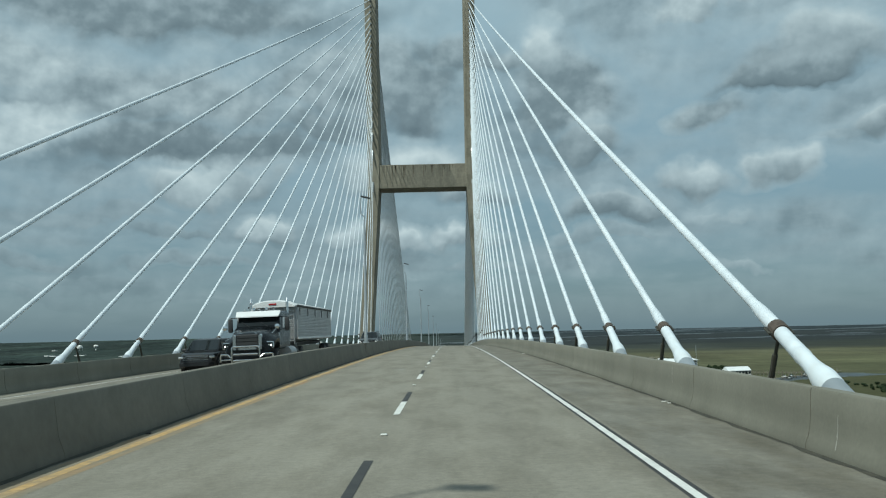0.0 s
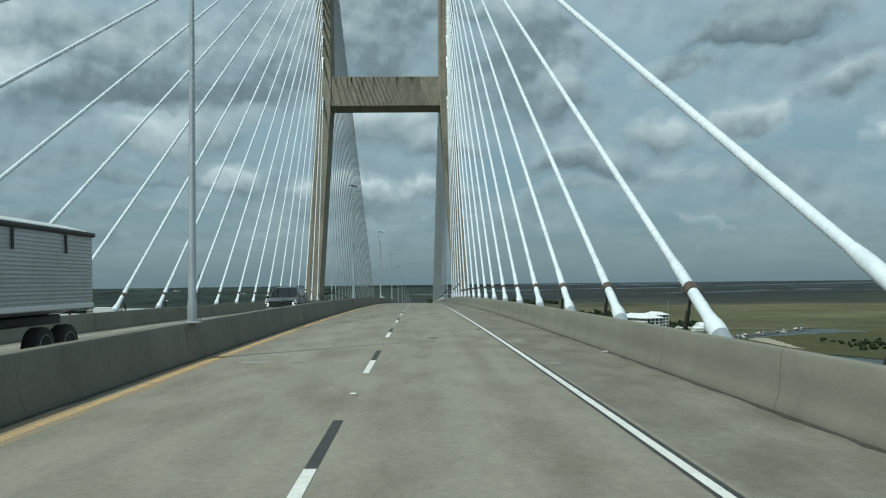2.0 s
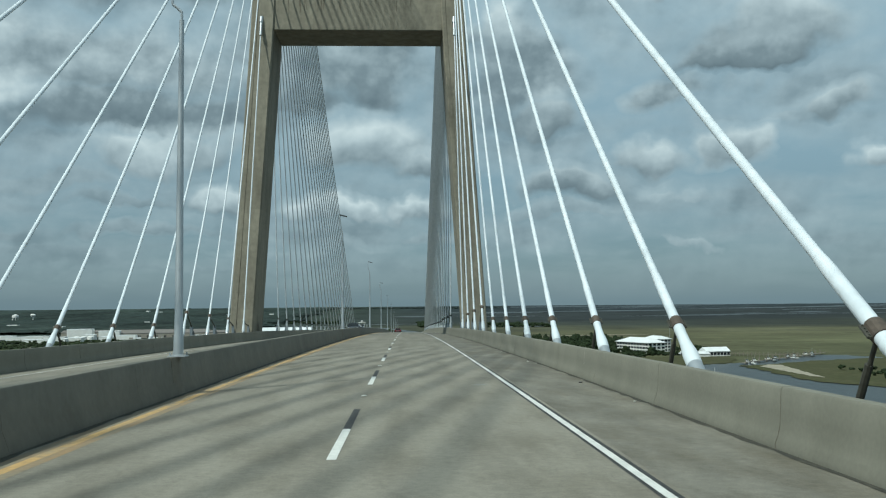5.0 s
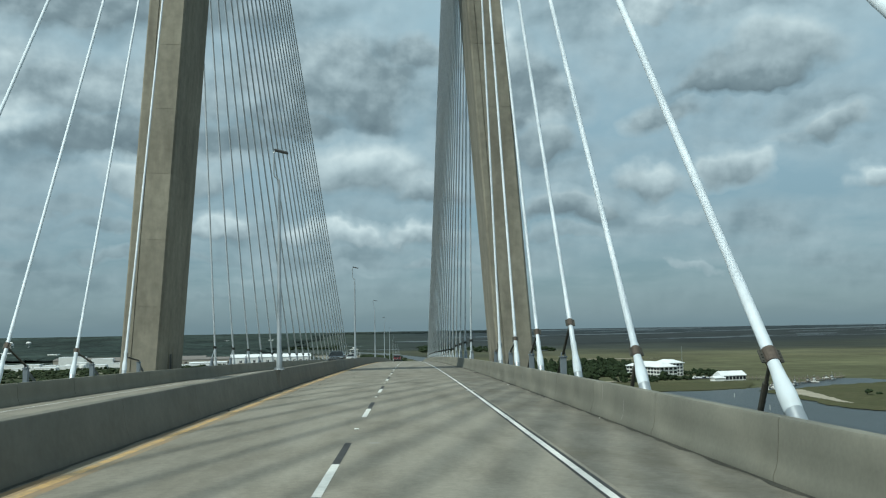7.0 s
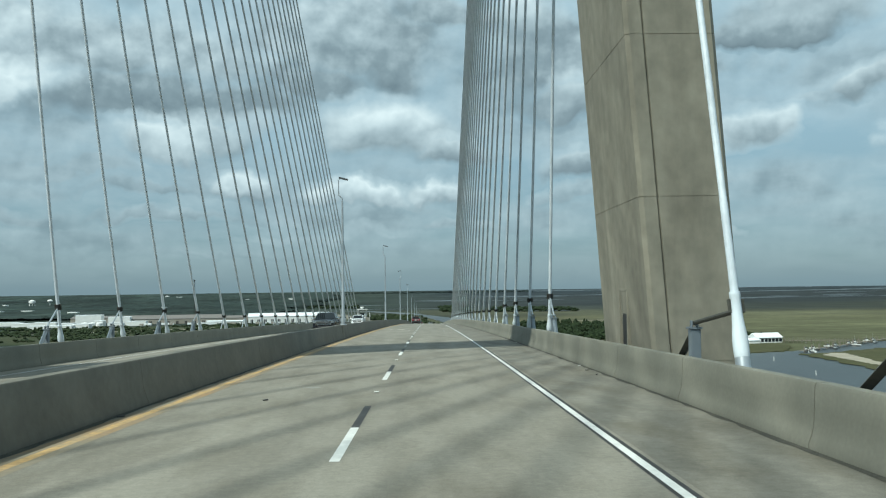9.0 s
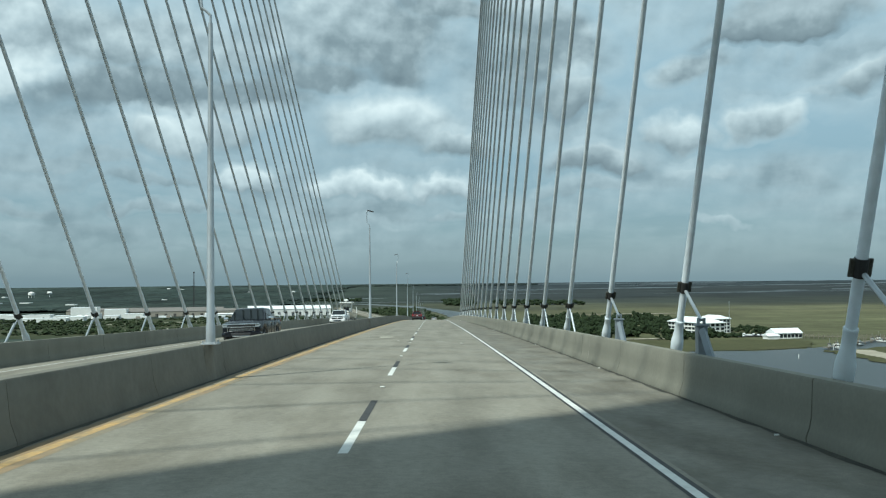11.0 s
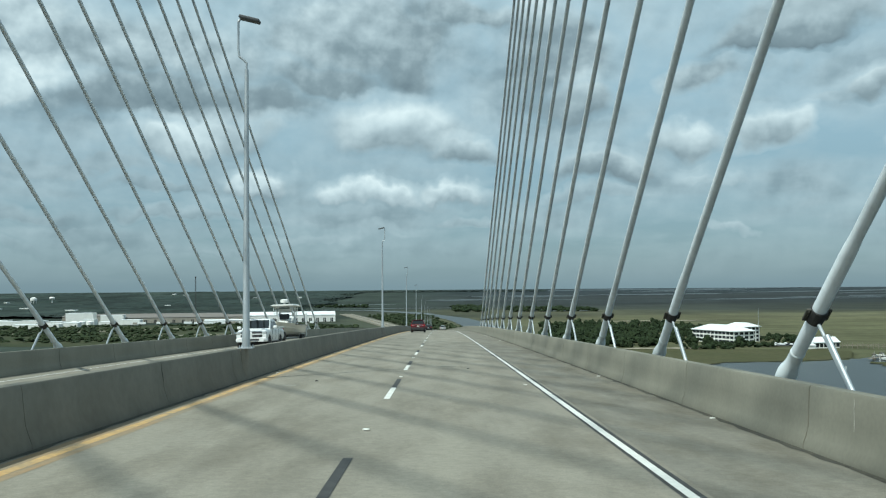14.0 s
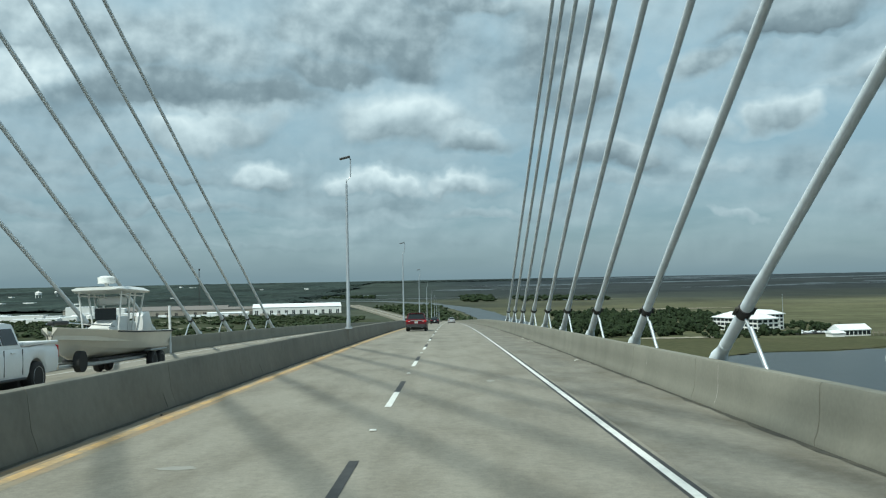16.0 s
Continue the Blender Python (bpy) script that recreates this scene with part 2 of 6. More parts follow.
M_DARKROD = material("dark_weathered_strut", (0.07, 0.068, 0.055), 0.65, metal=0.3, grain=0.2, grain_scale=10)
M_BLUEGREY = material("blue_grey_painted_steel", (0.18, 0.21, 0.235), 0.5, metal=0.1, grain=0.08, grain_scale=8, stain=0.3, stain_scale=2)
M_GALV = material("galvanised_steel", (0.44, 0.47, 0.49), 0.42, metal=0.6, grain=0.08, grain_scale=6, stain=0.3, stain_scale=1.5)
M_DOORDARK = material("dark_steel_door", (0.03, 0.03, 0.028), 0.7, grain=0.1)
M_LAMPHEAD = material("dark_lamp_housing", (0.06, 0.065, 0.07), 0.5, metal=0.3, grain=0.1)


def weather(mat, scale, stretch, low, high, detail=4.0):
    """one more coat of wear: the base colour is lifted and lowered by stretched noise."""
    n, l = mat.node_tree.nodes, mat.node_tree.links
    sock = n["Principled BSDF"].inputs["Base Color"]
    before = sock.links[0].from_socket
    geo, mp, t, mr, vm = (n.new(k) for k in ("ShaderNodeNewGeometry", "ShaderNodeMapping", "ShaderNodeTexNoise", "ShaderNodeMapRange", "ShaderNodeVectorMath"))
    mp.inputs["Scale"].default_value = stretch
    l.new(geo.outputs["Position"], mp.inputs[0])
    t.inputs["Scale"].default_value, t.inputs["Detail"].default_value = scale, detail
    l.new(mp.outputs[0], t.inputs["Vector"])
    mr.inputs["From Min"].default_value, mr.inputs["From Max"].default_value = 0.32, 0.68
    mr.inputs["To Min"].default_value, mr.inputs["To Max"].default_value = low, high
    l.new(t.outputs["Fac"], mr.inputs[0])
    vm.operation = "SCALE"
    l.new(before, vm.inputs[0])
    l.new(mr.outputs[0], vm.inputs["Scale"])
    l.new(vm.outputs[0], sock)


weather(M_ROAD, 1.0, (1.1, 0.025, 1.0), 0.90, 1.10)
weather(M_ROAD, 55.0, (1.0, 1.0, 1.0), 0.86, 1.14, 2.0)
weather(M_SHOULDER, 0.9, (1.6, 0.45, 1.0), 0.80, 1.12, 6.0)
weather(M_SHOULDER, 55.0, (1.0, 1.0, 1.0), 0.84, 1.14, 2.0)
weather(M_TOWER, 1.0, (1.1, 1.1, 0.16), 0.88, 1.08)
weather(M_TOWER, 0.35, (1.0, 1.0, 0.6), 0.90, 1.08)
weather(M_PARAPET, 1.0, (0.5, 0.9, 0.5), 0.93, 1.06)
weather(M_MEDIAN, 1.0, (0.5, 0.8, 0.5), 0.92, 1.06)

# ---- building helpers ----
def part(name, bm, mat, parent=None, label="", smooth=False):
    me = bpy.data.meshes.new(name)
    if smooth == "crease":
        bm.normal_update()
        for e in bm.edges:
            e.smooth = len(e.link_faces) == 2 and e.calc_face_angle(0.0) < 0.55
    bm.to_mesh(me)
    bm.free()
    me.materials.append(mat)
    if smooth:
        me.polygons.foreach_set("use_smooth", [True] * len(me.polygons))
    ob = new(name, me)
    ob.parent = parent
    if label:
        ob["label"] = label
    return ob


def thing(name, label, category, group="", kind="", at=None):
    ob = new(name)
    ob.empty_display_size = 0.3
    if at is not None:
        ob.matrix_world = at
    return tagged(ob, label, category, group, kind)


def solid(name, bm, mat, label, category="", group="", kind="", smooth=False):
    return tagged(part(name, bm, mat, None, "", smooth), label, category, group, kind)


def box(bm, c, s, bevel=0.0, m=None, segments=1):
    r = bmesh.ops.create_cube(bm, size=1.0, matrix=(m or Matrix.Identity(4)) @ Matrix.Translation(c) @ Matrix.Diagonal((*s, 1)))
    if bevel:
        es = list({e for v in r["verts"] for e in v.link_edges})
        bmesh.ops.bevel(bm, geom=es, offset=bevel, segments=segments, affect="EDGES", profile=0.5)
    return bm


def tube(bm, p0, p1, r0, r1=None, seg=10, caps=True):
    p0, p1 = Vector(p0), Vector(p1)
    d = p1 - p0
    q = d.to_track_quat("Z", "Y").to_matrix().to_4x4()
    bmesh.ops.create_cone(bm, cap_ends=caps, segments=seg, radius1=r0, radius2=r0 if r1 is None else r1, depth=d.length,
                          matrix=Matrix.Translation((p0 + p1) / 2) @ q)
    return bm


def lathe(bm, rows, m, seg=12):
    """rows of (distance along z, radius)."""
    rings = []
    for z, r in rows:
        rings.append([bm.verts.new(m @ Vector((r * math.cos(2 * math.pi * k / seg), r * math.sin(2 * math.pi * k / seg), z))) for k in range(seg)])
    for a, b in zip(rings, rings[1:]):
        for k in range(seg):
            bm.faces.new((a[k], a[(k + 1) % seg], b[(k + 1) % seg], b[k]))
    bm.faces.new(rings[0][::-1])
    bm.faces.new(rings[-1])
    return bm


# ---- the road's line: crest curve, then an even fall to the marsh ----
C1, C2, C3 = 0.00998, 1.1647e-04, 9.158e-08
Y_A, Y_B = 330.0, 450.0


def crest(y):
    return C1 * y - C2 * y * y + C3 * y ** 3


S_A, S_B = C1 - 2 * C2 * Y_A + 3 * C3 * Y_A ** 2, -0.05


def deck_z(y):
    if y <= Y_A:
        return crest(y)
    u = min(y, Y_B) - Y_A
    z = crest(Y_A) + S_A * u + 0.5 * (S_B - S_A) * u * u / (Y_B - Y_A)
    return max(z + S_B * max(0.0, y - Y_B), -54.6)


def deck_x(y):
    """the approach bends gently to the left past its foot."""
    if y <= 1000:
        return 0.0
    u = min(y, 1280.0) - 1000.0
    w = max(0.0, y - 1280.0)
    return -0.1 / 280.0 * u * u - 0.2 * w - 0.00002 * w * w


def slope_at(y):
    return (deck_z(y + 0.5) - deck_z(y - 0.5))


def fall(x):
    """both carriageways fall outwards."""
    return -0.028 * max(0.0, -5.1 - x) - 0.012 * max(0.0, x)


def stations(y0, y1, step):
    n = max(1, round((y1 - y0) / step))
    return [y0 + (y1 - y0) * i / n for i in range(n + 1)]


def sweep(bm, profile, ys, closed=True):
    """profile of (x, z) above the road, carried along the road's line."""
    rings = [[bm.verts.new((deck_x(y) + x, y, deck_z(y) + z + fall(x))) for x, z in profile] for y in ys]
    k = len(profile)
    for a, b in zip(rings, rings[1:]):
        for i in range(k if closed else k - 1):
            j = (i + 1) % k
            bm.faces.new((a[i], b[i], b[j], a[j]))
    if closed:
        bm.faces.new(rings[0])
        bm.faces.new(rings[-1][::-1])
    bmesh.ops.recalc_face_normals(bm, faces=bm.faces)
    return bm


YS = stations(-60, 420, 8) + stations(440, 1240, 40) + stations(1260, 2000, 30)
deck_bm = sweep(bmesh.new(), [(-15.9, -1.4), (-15.9, -0.02), (-15.85, 0.0), (-5.1, 0.0), (0.0, 0.0), (7.25, 0.0), (7.3, -0.02), (7.3, -1.6), (5.7, -2.2), (-14.3, -2.2)], YS)
road = solid("road", deck_bm, M_ROAD, "weathered grey concrete bridge deck roadway with faint stains", "road", kind="structure")

# white edge line with dark borders, yellow median line
for name, x, w, mat, lift, lab in (("edge_line_border", 3.757, 0.245, M_BLACK_LINE, 0.004, "black border of the edge line"),
                                   ("edge_line", 3.742, 0.118, M_WHITE_LINE, 0.008, "solid white edge line"),
                                   ("median_line", -3.975, 0.17, M_YELLOW_LINE, 0.004, "worn solid yellow line"),
                                   ("far_median_line", -5.75, 0.14, M_YELLOW_LINE, 0.004, "worn solid yellow line"),
                                   ("far_edge_line", -13.2, 0.09, M_WHITE_LINE, 0.004, "solid white edge line")):
    part(name, sweep(bmesh.new(), [(x - w / 2, lift), (x + w / 2, lift)], YS, closed=False), mat, road, lab)
# rubbed-out paint beside the yellow line, dirt on the shoulder
part("worn_paint_halo", sweep(bmesh.new(), [(-4.30, 0.002), (-3.72, 0.002)], YS, closed=False), M_HALO, road, "tan haze of worn yellow paint")
part("shoulder_dirt", sweep(bmesh.new(), [(3.95, 0.002), (6.195, 0.002)], YS, closed=False), M_SHOULDER, road, "brown-stained concrete shoulder")


def strip(x0, x1, y0, y1, lift):
    bm = bmesh.new()
    ys = stations(y0, y1, 1.6)
    return sweep(bm, [(x0, lift), (x1, lift)], ys, closed=False)


for k in range(-5, 62):
    top = 14.934 + 12.192 * k + (1.9 if k == 22 else 0.0)
    for x in (0.0, -9.45):
        if x < 0 and k > 35:
            continue
        part("lane_dash", strip(x - 0.065, x + 0.065, top - 6.1, top - 3.05, 0.005), M_WHITE_LINE, road)
        part("lane_dash_shadow", strip(x - 0.065, x + 0.065, top - 3.05, top, 0.005), M_BLACK_LINE, road)

# ---- parapets: cast lengths with open joints ----
NJ = [(0.0, 0.0), (0.0, 0.075), (0.05, 0.20), (0.078, 0.32), (0.095, 0.5), (0.115, 0.835), (0.14, 0.878), (0.33, 0.878), (0.36, 0.83), (0.36, 0.0)]
NJ_MED = [(0.0, 0.0), (0.0, 0.06), (0.10, 0.33), (0.17, 0.86), (0.20, 0.90), (0.44, 0.90), (0.47, 0.86), (0.54, 0.33), (0.64, 0.06), (0.64, 0.0)]
SEG = 6.1


def barrier(name, profile, x0, side, mat, label, group, gap=0.028):
    th = thing(name, label, "barrier", group)
    bm = bmesh.new()
    pts = [(x0 + side * px, pz + fall(x0)) for px, pz in profile]
    ln = SEG - gap
    a = [bm.verts.new((x, -ln / 2, z)) for x, z in pts]
    mid = [bm.verts.new((x, 0, z)) for x, z in pts]
    b = [bm.verts.new((x, ln / 2, z)) for x, z in pts]
    n = len(pts)
    for r, s in ((a, mid), (mid, b)):
        for i in range(n):
            bm.faces.new((r[i], s[i], s[(i + 1) % n], r[(i + 1) % n]))
    bm.faces.new(a)
    bm.faces.new(b[::-1])
    bmesh.ops.recalc_face_normals(bm, faces=bm.faces)
    first = part("barrier_length", bm, mat, th, smooth="crease")
    for i in range(74):
        y = -24 + SEG * i
        ob = first if i == 0 else new("barrier_length", first.data)
        ob.parent = th
        ob.matrix_world = pose(0, y, deck_z(y), math.degrees(math.atan(slope_at(y))), 0, 0)
    ys = [y for y in YS if y > -24 + SEG * 74] 
    bm = sweep(bmesh.new(), [(x, z - fall(x)) for x, z in pts], [-24 + SEG * 73.5 + 0.01] + ys)
    tagged(part("far_barrier", bm, mat, th), kind="stuff")
    return th


PARAPET = barrier("parapet", NJ, 6.20, 1, M_PARAPET, "sloped grey concrete parapet with joints and pale scuffs", "bridge barriers")
barrier("parapet", NJ, -14.55, -1, M_PARAPET, "sloped grey concrete parapet on the far carriageway edge", "bridge barriers")
MEDIAN = barrier("median_barrier", NJ_MED, -4.45, -1, M_MEDIAN, "grey concrete median barrier with dark stains and cracks", "bridge barriers", 0.010)

# ---- the tower ----
AXIS, TY0, TY1 = -4.33, 193.35, 200.05


def leg_in(z):
    """inner face's distance from the bridge's axis."""
    if z < 35.0:
        return 9.45 + 2.27 * (35.0 - z) / 35.0
    return 9.45 + 0.35 * (z - 35.0) / 50.0


def leg_lift(bm, side, z0, z1, door=False):
    W, g = 2.6, (0.75 if side < 0 else 0.52)
    for za, zb, ins in ((z0 + 0.008, z1 - 0.008, 0.0), (z0 - 0.008, z0 + 0.008, 0.012)):
        rings = []
        for z in (za, zb):
            i = leg_in(z)
            xa, xb = sorted((AXIS + side * i, AXIS + side * (i + W)))
            xa, xb = xa + ins, xb - ins
            ya, yb = TY0 + ins, TY1 - ins
            gx = xa + g
            pts = [(xa, ya + 0.12), (xa + 0.12, ya), (gx - 0.03, ya), (gx - 0.03, ya + 0.06), (gx + 0.03, ya + 0.06), (gx + 0.03, ya),
                   (xb - 0.12, ya), (xb, ya + 0.12), (xb, yb - 0.12), (xb - 0.12, yb), (xa + 0.12, yb), (xa, yb - 0.12)]
            rings.append([bm.verts.new((x, y, z)) for x, y in pts])
        a, b = rings
        n = len(a)
        for k in range(n):
            bm.faces.new((a[k], a[(k + 1) % n], b[(k + 1) % n], b[k]))
        bm.faces.new(a[::-1])
        bm.faces.new(b)


tower = thing("bridge_tower", "tall H-shaped concrete bridge tower with stained, leaning legs", "bridge tower", at=pose(AXIS, 196.7, -57))
for side in (-1, 1):
    leg = new("tower_leg")
    leg.parent = tower
    z = -57.4
    while z < 86:
        bm = bmesh.new()
        leg_lift(bm, side, z, z + 4.66)
        ob = part("concrete_lift", bm, M_TOWER, leg)
        ob.matrix_parent_inverse = tower.matrix_world.inverted()
        z += 4.66
for side in (-1, 1):
    z = deck_z(197.5) + 0.1
    xi = AXIS + side * leg_in(z + 1.0)
    niche = new("doorway")
    niche.parent = tower
    bm = box(bmesh.new(), (xi - side * 0.005, 196.5, z + 1.2), (0.06, 0.55, 2.0))
    part("door_leaf", bm, M_DOORDARK, niche, "dark doorway in the leg").matrix_parent_inverse = tower.matrix_world.inverted()
    for dy in (-0.52, 0.52):
        part("door_frame", box(bmesh.new(), (xi - side * 0.02, 196.5 + dy, z + 1.2), (0.14, 0.09, 2.25), 0.01), M_TOWER, niche).matrix_parent_inverse = tower.matrix_world.inverted()
    part("door_head", box(bmesh.new(), (xi - side * 0.02, 196.5, z + 2.3), (0.14, 1.13, 0.1), 0.01), M_TOWER, niche).matrix_parent_inverse = tower.matrix_world.inverted()
bm = bmesh.new()
for z0, z1, grow in ((33.0, 38.25, 0.0),):
    box(bm, (AXIS, 196.7, (z0 + z1) / 2), (2 * 9.6, 6.3, z1 - z0), 0.08)
beam = part("crossbeam", bm, M_TOWER, tower, "stained concrete crossbeam between the legs")
beam.matrix_parent_inverse = tower.matrix_world.inverted()

# ---- stay cables: four fans of twenty-two ----
CABLE_X = (6.69, -15.45)
FRONT = [15.49 + 8.026 * k for k in range(22)]
BACK = [208.79 + 8.131 * k for k in range(22)]


def shared_mesh(name, bm, mat, smooth=True):
    me = bpy.data.meshes.new(name)
    if smooth:
        bm.normal_update()
        for e in bm.edges:
            e.smooth = len(e.link_faces) == 2 and e.calc_face_angle(0.0) < 0.7
    bm.to_mesh(me)
    bm.free()
    me.materials.append(mat)
    if smooth:
        me.polygons.foreach_set("use_smooth", [True] * len(me.polygons))
    return me


SLEEVE_ME = shared_mesh("sleeve", lathe(bmesh.new(), [(0.60, 0.110), (1.2, 0.110), (1.7, 0.113), (1.75, 0.110), (3.1, 0.108), (3.3, 0.102), (3.6, 0.086)], Matrix.Identity(4), 24), M_CABLE)
BOOT_ME = shared_mesh("anchor_boot", lathe(bmesh.new(), [(-0.95, 0.146), (0.22, 0.146), (0.24, 0.156), (0.34, 0.163), (0.56, 0.166), (0.66, 0.158), (0.84, 0.132), (1.04, 0.115), (1.36, 0.112), (1.38, 0.119), (1.44, 0.119), (1.46, 0.111)], Matrix.Identity(4), 20), M_BOOT)
END_ME = shared_mesh("end_cap", lathe(bmesh.new(), [(-0.6, 0.158), (0.27, 0.158), (0.30, 0.152), (0.30, 0.10)], Matrix.Identity(4), 20), M_GALV)


def collar_mesh(name, mat):
    bm = lathe(bmesh.new(), [(-0.13, 0.115), (-0.13, 0.132), (-0.10, 0.136), (0.10, 0.136), (0.13, 0.132), (0.13, 0.115)], Matrix.Identity(4), 14)
    return shared_mesh(name, bm, mat, False)


lug_bm = box(bmesh.new(), (0, 0, 0), (0.07, 0.035, 0.25), 0.006)
for lz in (-0.095, -0.032, 0.032, 0.095):
    tube(lug_bm, (0.0, -0.034, lz), (0.0, 0.034, lz), 0.012, seg=6)
LUG_ME = shared_mesh("clamp_lug", lug_bm, M_DARKROD, False)
COLLAR_RUST, COLLAR_BLACK = collar_mesh("rust_collar", M_RUST), collar_mesh("black_collar", M_BLACKSTEEL)


def stay(x, y0, front, k):
    z0 = deck_z(y0) + fall(x) + 0.74
    rank = (21 - k) if front else k
    ztop = 50.1 + 27.5 * rank / 21.0
    ytop = 197.6 if front else 196.8
    side = 1 if x > AXIS else -1
    xtop = AXIS + side * (leg_in(ztop) + 1.33)
    base, top = Vector((x, y0, z0)), Vector((xtop, ytop, ztop))
    d = (top - base).normalized()
    rot = d.to_track_quat("Z", "Y").to_matrix().to_4x4()
    th = thing("stay_cable", "thick white stay cable" + (" rising toward the tower, bright in sun" if front else " leaning back to the tower top"), "cable", "stay cables",
               at=Matrix.Translation(base) @ rot)
    L = (top - base).length
    # the steep stays by the tower hold fewer strands
    fat = float(np.interp(rank, (0, 3, 6, 21), (0.68, 0.72, 0.92, 1.2)))
    rad, cuts = float(np.interp(rank, (0, 3, 6, 21), (0.067, 0.072, 0.087, 0.096))), max(6, int(L / 1.6))
    bm = lathe(bmesh.new(), [(3.3 + (L - 3.3) * i / cuts, rad) for i in range(cuts + 1)], Matrix.Identity(4), 16)
    # the long stays hang in a shallow curve
    down = rot.inverted().to_3x3() @ Vector((0, 0, -1))
    down.z = 0.0
    hang = 0.5 * (L / 190.0) ** 2
    for vert in bm.verts:
        u = (vert.co.z - 3.3) / (L - 3.3)
        vert.co += down * (hang * 4.0 * u * (1.0 - u))
    part("cable_pipe", bm, M_CABLE, th, smooth="crease")
    for nm, me in (("sleeve", SLEEVE_ME), ("anchor_boot", BOOT_ME), ("end_cap", END_ME)):
        ob = new(nm, me)
        ob.parent = th
        wide = fat if nm == "sleeve" else max(fat, 0.84)
        ob.scale = (wide, wide, 1 if nm == "sleeve" or front else 0.62)
    face = (TY0 if front else TY1) + (-0.02 if front else 0.02)
    s_face = (face - base.y) / d.y
    bm = lathe(bmesh.new(), [(s_face - 1.9, 0.13), (s_face - 1.9, 0.17), (s_face - 0.25, 0.17), (s_face - 0.25, 0.24), (s_face + 0.5, 0.24)], Matrix.Identity(4), 12)
    part("guide_pipe", bm, M_GALV, th, "short steel guide pipe at the tower face", smooth="crease")
    near = rank < 4
    hc = ((1.2 + 0.35 * rank if front else 1.75) if near else min((0.95 if front else 1.17) / max(0.3, d.z), 3.0))
    col = new("collar", COLLAR_RUST if front else COLLAR_BLACK)
    col.parent = th
    col.location = (0, 0, hc)
    col.scale = (fat, fat, 1)
    for s in (-1, 1):
        lug = new("clamp_lug", LUG_ME)
        lug.parent = th
        lug.location = (s * (0.134 * fat + 0.025), 0, hc)
    c = base + d * hc
    inv = th.matrix_world.inverted()
    bm = bmesh.new()
    if near:
        s = 1 if front else -1
        py = y0 + 2.83 if front else c.y - 1.15
        ptop = Vector((x, py, (deck_z(py) + fall(x)) + 1.46))
        tube(bm, c + Vector((0, 0.1 if front else -0.1, -0.1)), ptop + Vector((0, 0, 0.1)), 0.048 if front else 0.036, seg=8)
        part("damper_arm", bm, M_DARKROD if front else M_GALV, th, "thin damper arm").matrix_parent_inverse = inv
        bm = bmesh.new()
        box(bm, (x, py, (deck_z(py) + fall(x)) + 0.72), (0.21, 0.20, 1.44), 0.012)
        box(bm, (x, py, (deck_z(py) + fall(x)) + 1.46), (0.27, 0.25, 0.04))
        box(bm, (x - 0.06, py, (deck_z(py) + fall(x)) + 1.54), (0.03, 0.14, 0.14), 0.01)
        box(bm, (x + 0.06, py, (deck_z(py) + fall(x)) + 1.54), (0.03, 0.14, 0.14), 0.01)
        part("damper_post", bm, M_BLUEGREY, th, "painted steel post").matrix_parent_inverse = inv
        bm = bmesh.new()
        tube(bm, (x, py + s * 0.08, (deck_z(py) + fall(x)) + 1.36), (x, py + s * (2.2 if front else 1.45), (deck_z(py) + fall(x)) + 0.02), 0.085, seg=4)
        part("damper_brace", bm, M_DARKROD if x > 0 and front else M_BLUEGREY, th, "slanting painted steel brace").matrix_parent_inverse = inv
    elif front:
        foot = Vector((x, c.y + 0.95, deck_z(c.y) + fall(x) + 0.05))
        tube(bm, c + Vector((0, 0.05, -0.12)), foot, 0.032, seg=8)
        tube(bm, c.lerp(foot, 0.25), c.lerp(foot, 0.8), 0.052, seg=8)
        part("damper_strut", bm, M_DARKROD, th, "dark slanting damper strut").matrix_parent_inverse = inv
    else:
        foot = Vector((x + 0.08 * side, c.y - 1.75, (deck_z(c.y) + fall(x)) + 0.02))
        tube(bm, c + Vector((0, -0.05, -0.15)), foot, 0.026, seg=8)
        tube(bm, c.lerp(foot, 0.16), c.lerp(foot, 0.62), 0.040, seg=8)
        tube(bm, c.lerp(foot, 0.60), c.lerp(foot, 0.63), 0.050, seg=8)
        part("damper_strut", bm, M_GALV, th, "pale steel damper strut").matrix_parent_inverse = inv
    return th


for x in CABLE_X:
    for k in range(22):
        stay(x, FRONT[k], True, k)
        stay(x, BACK[k], False, k)

# ---- lamps on the median ----
M_LAMPBLOCK = material("patched_lamp_block", (0.172, 0.161, 0.131), 0.88, grain=0.1, grain_scale=8.0, stain=0.6, stain_scale=1.4, stain_col=(0.118, 0.110, 0.088), bump=0.08)


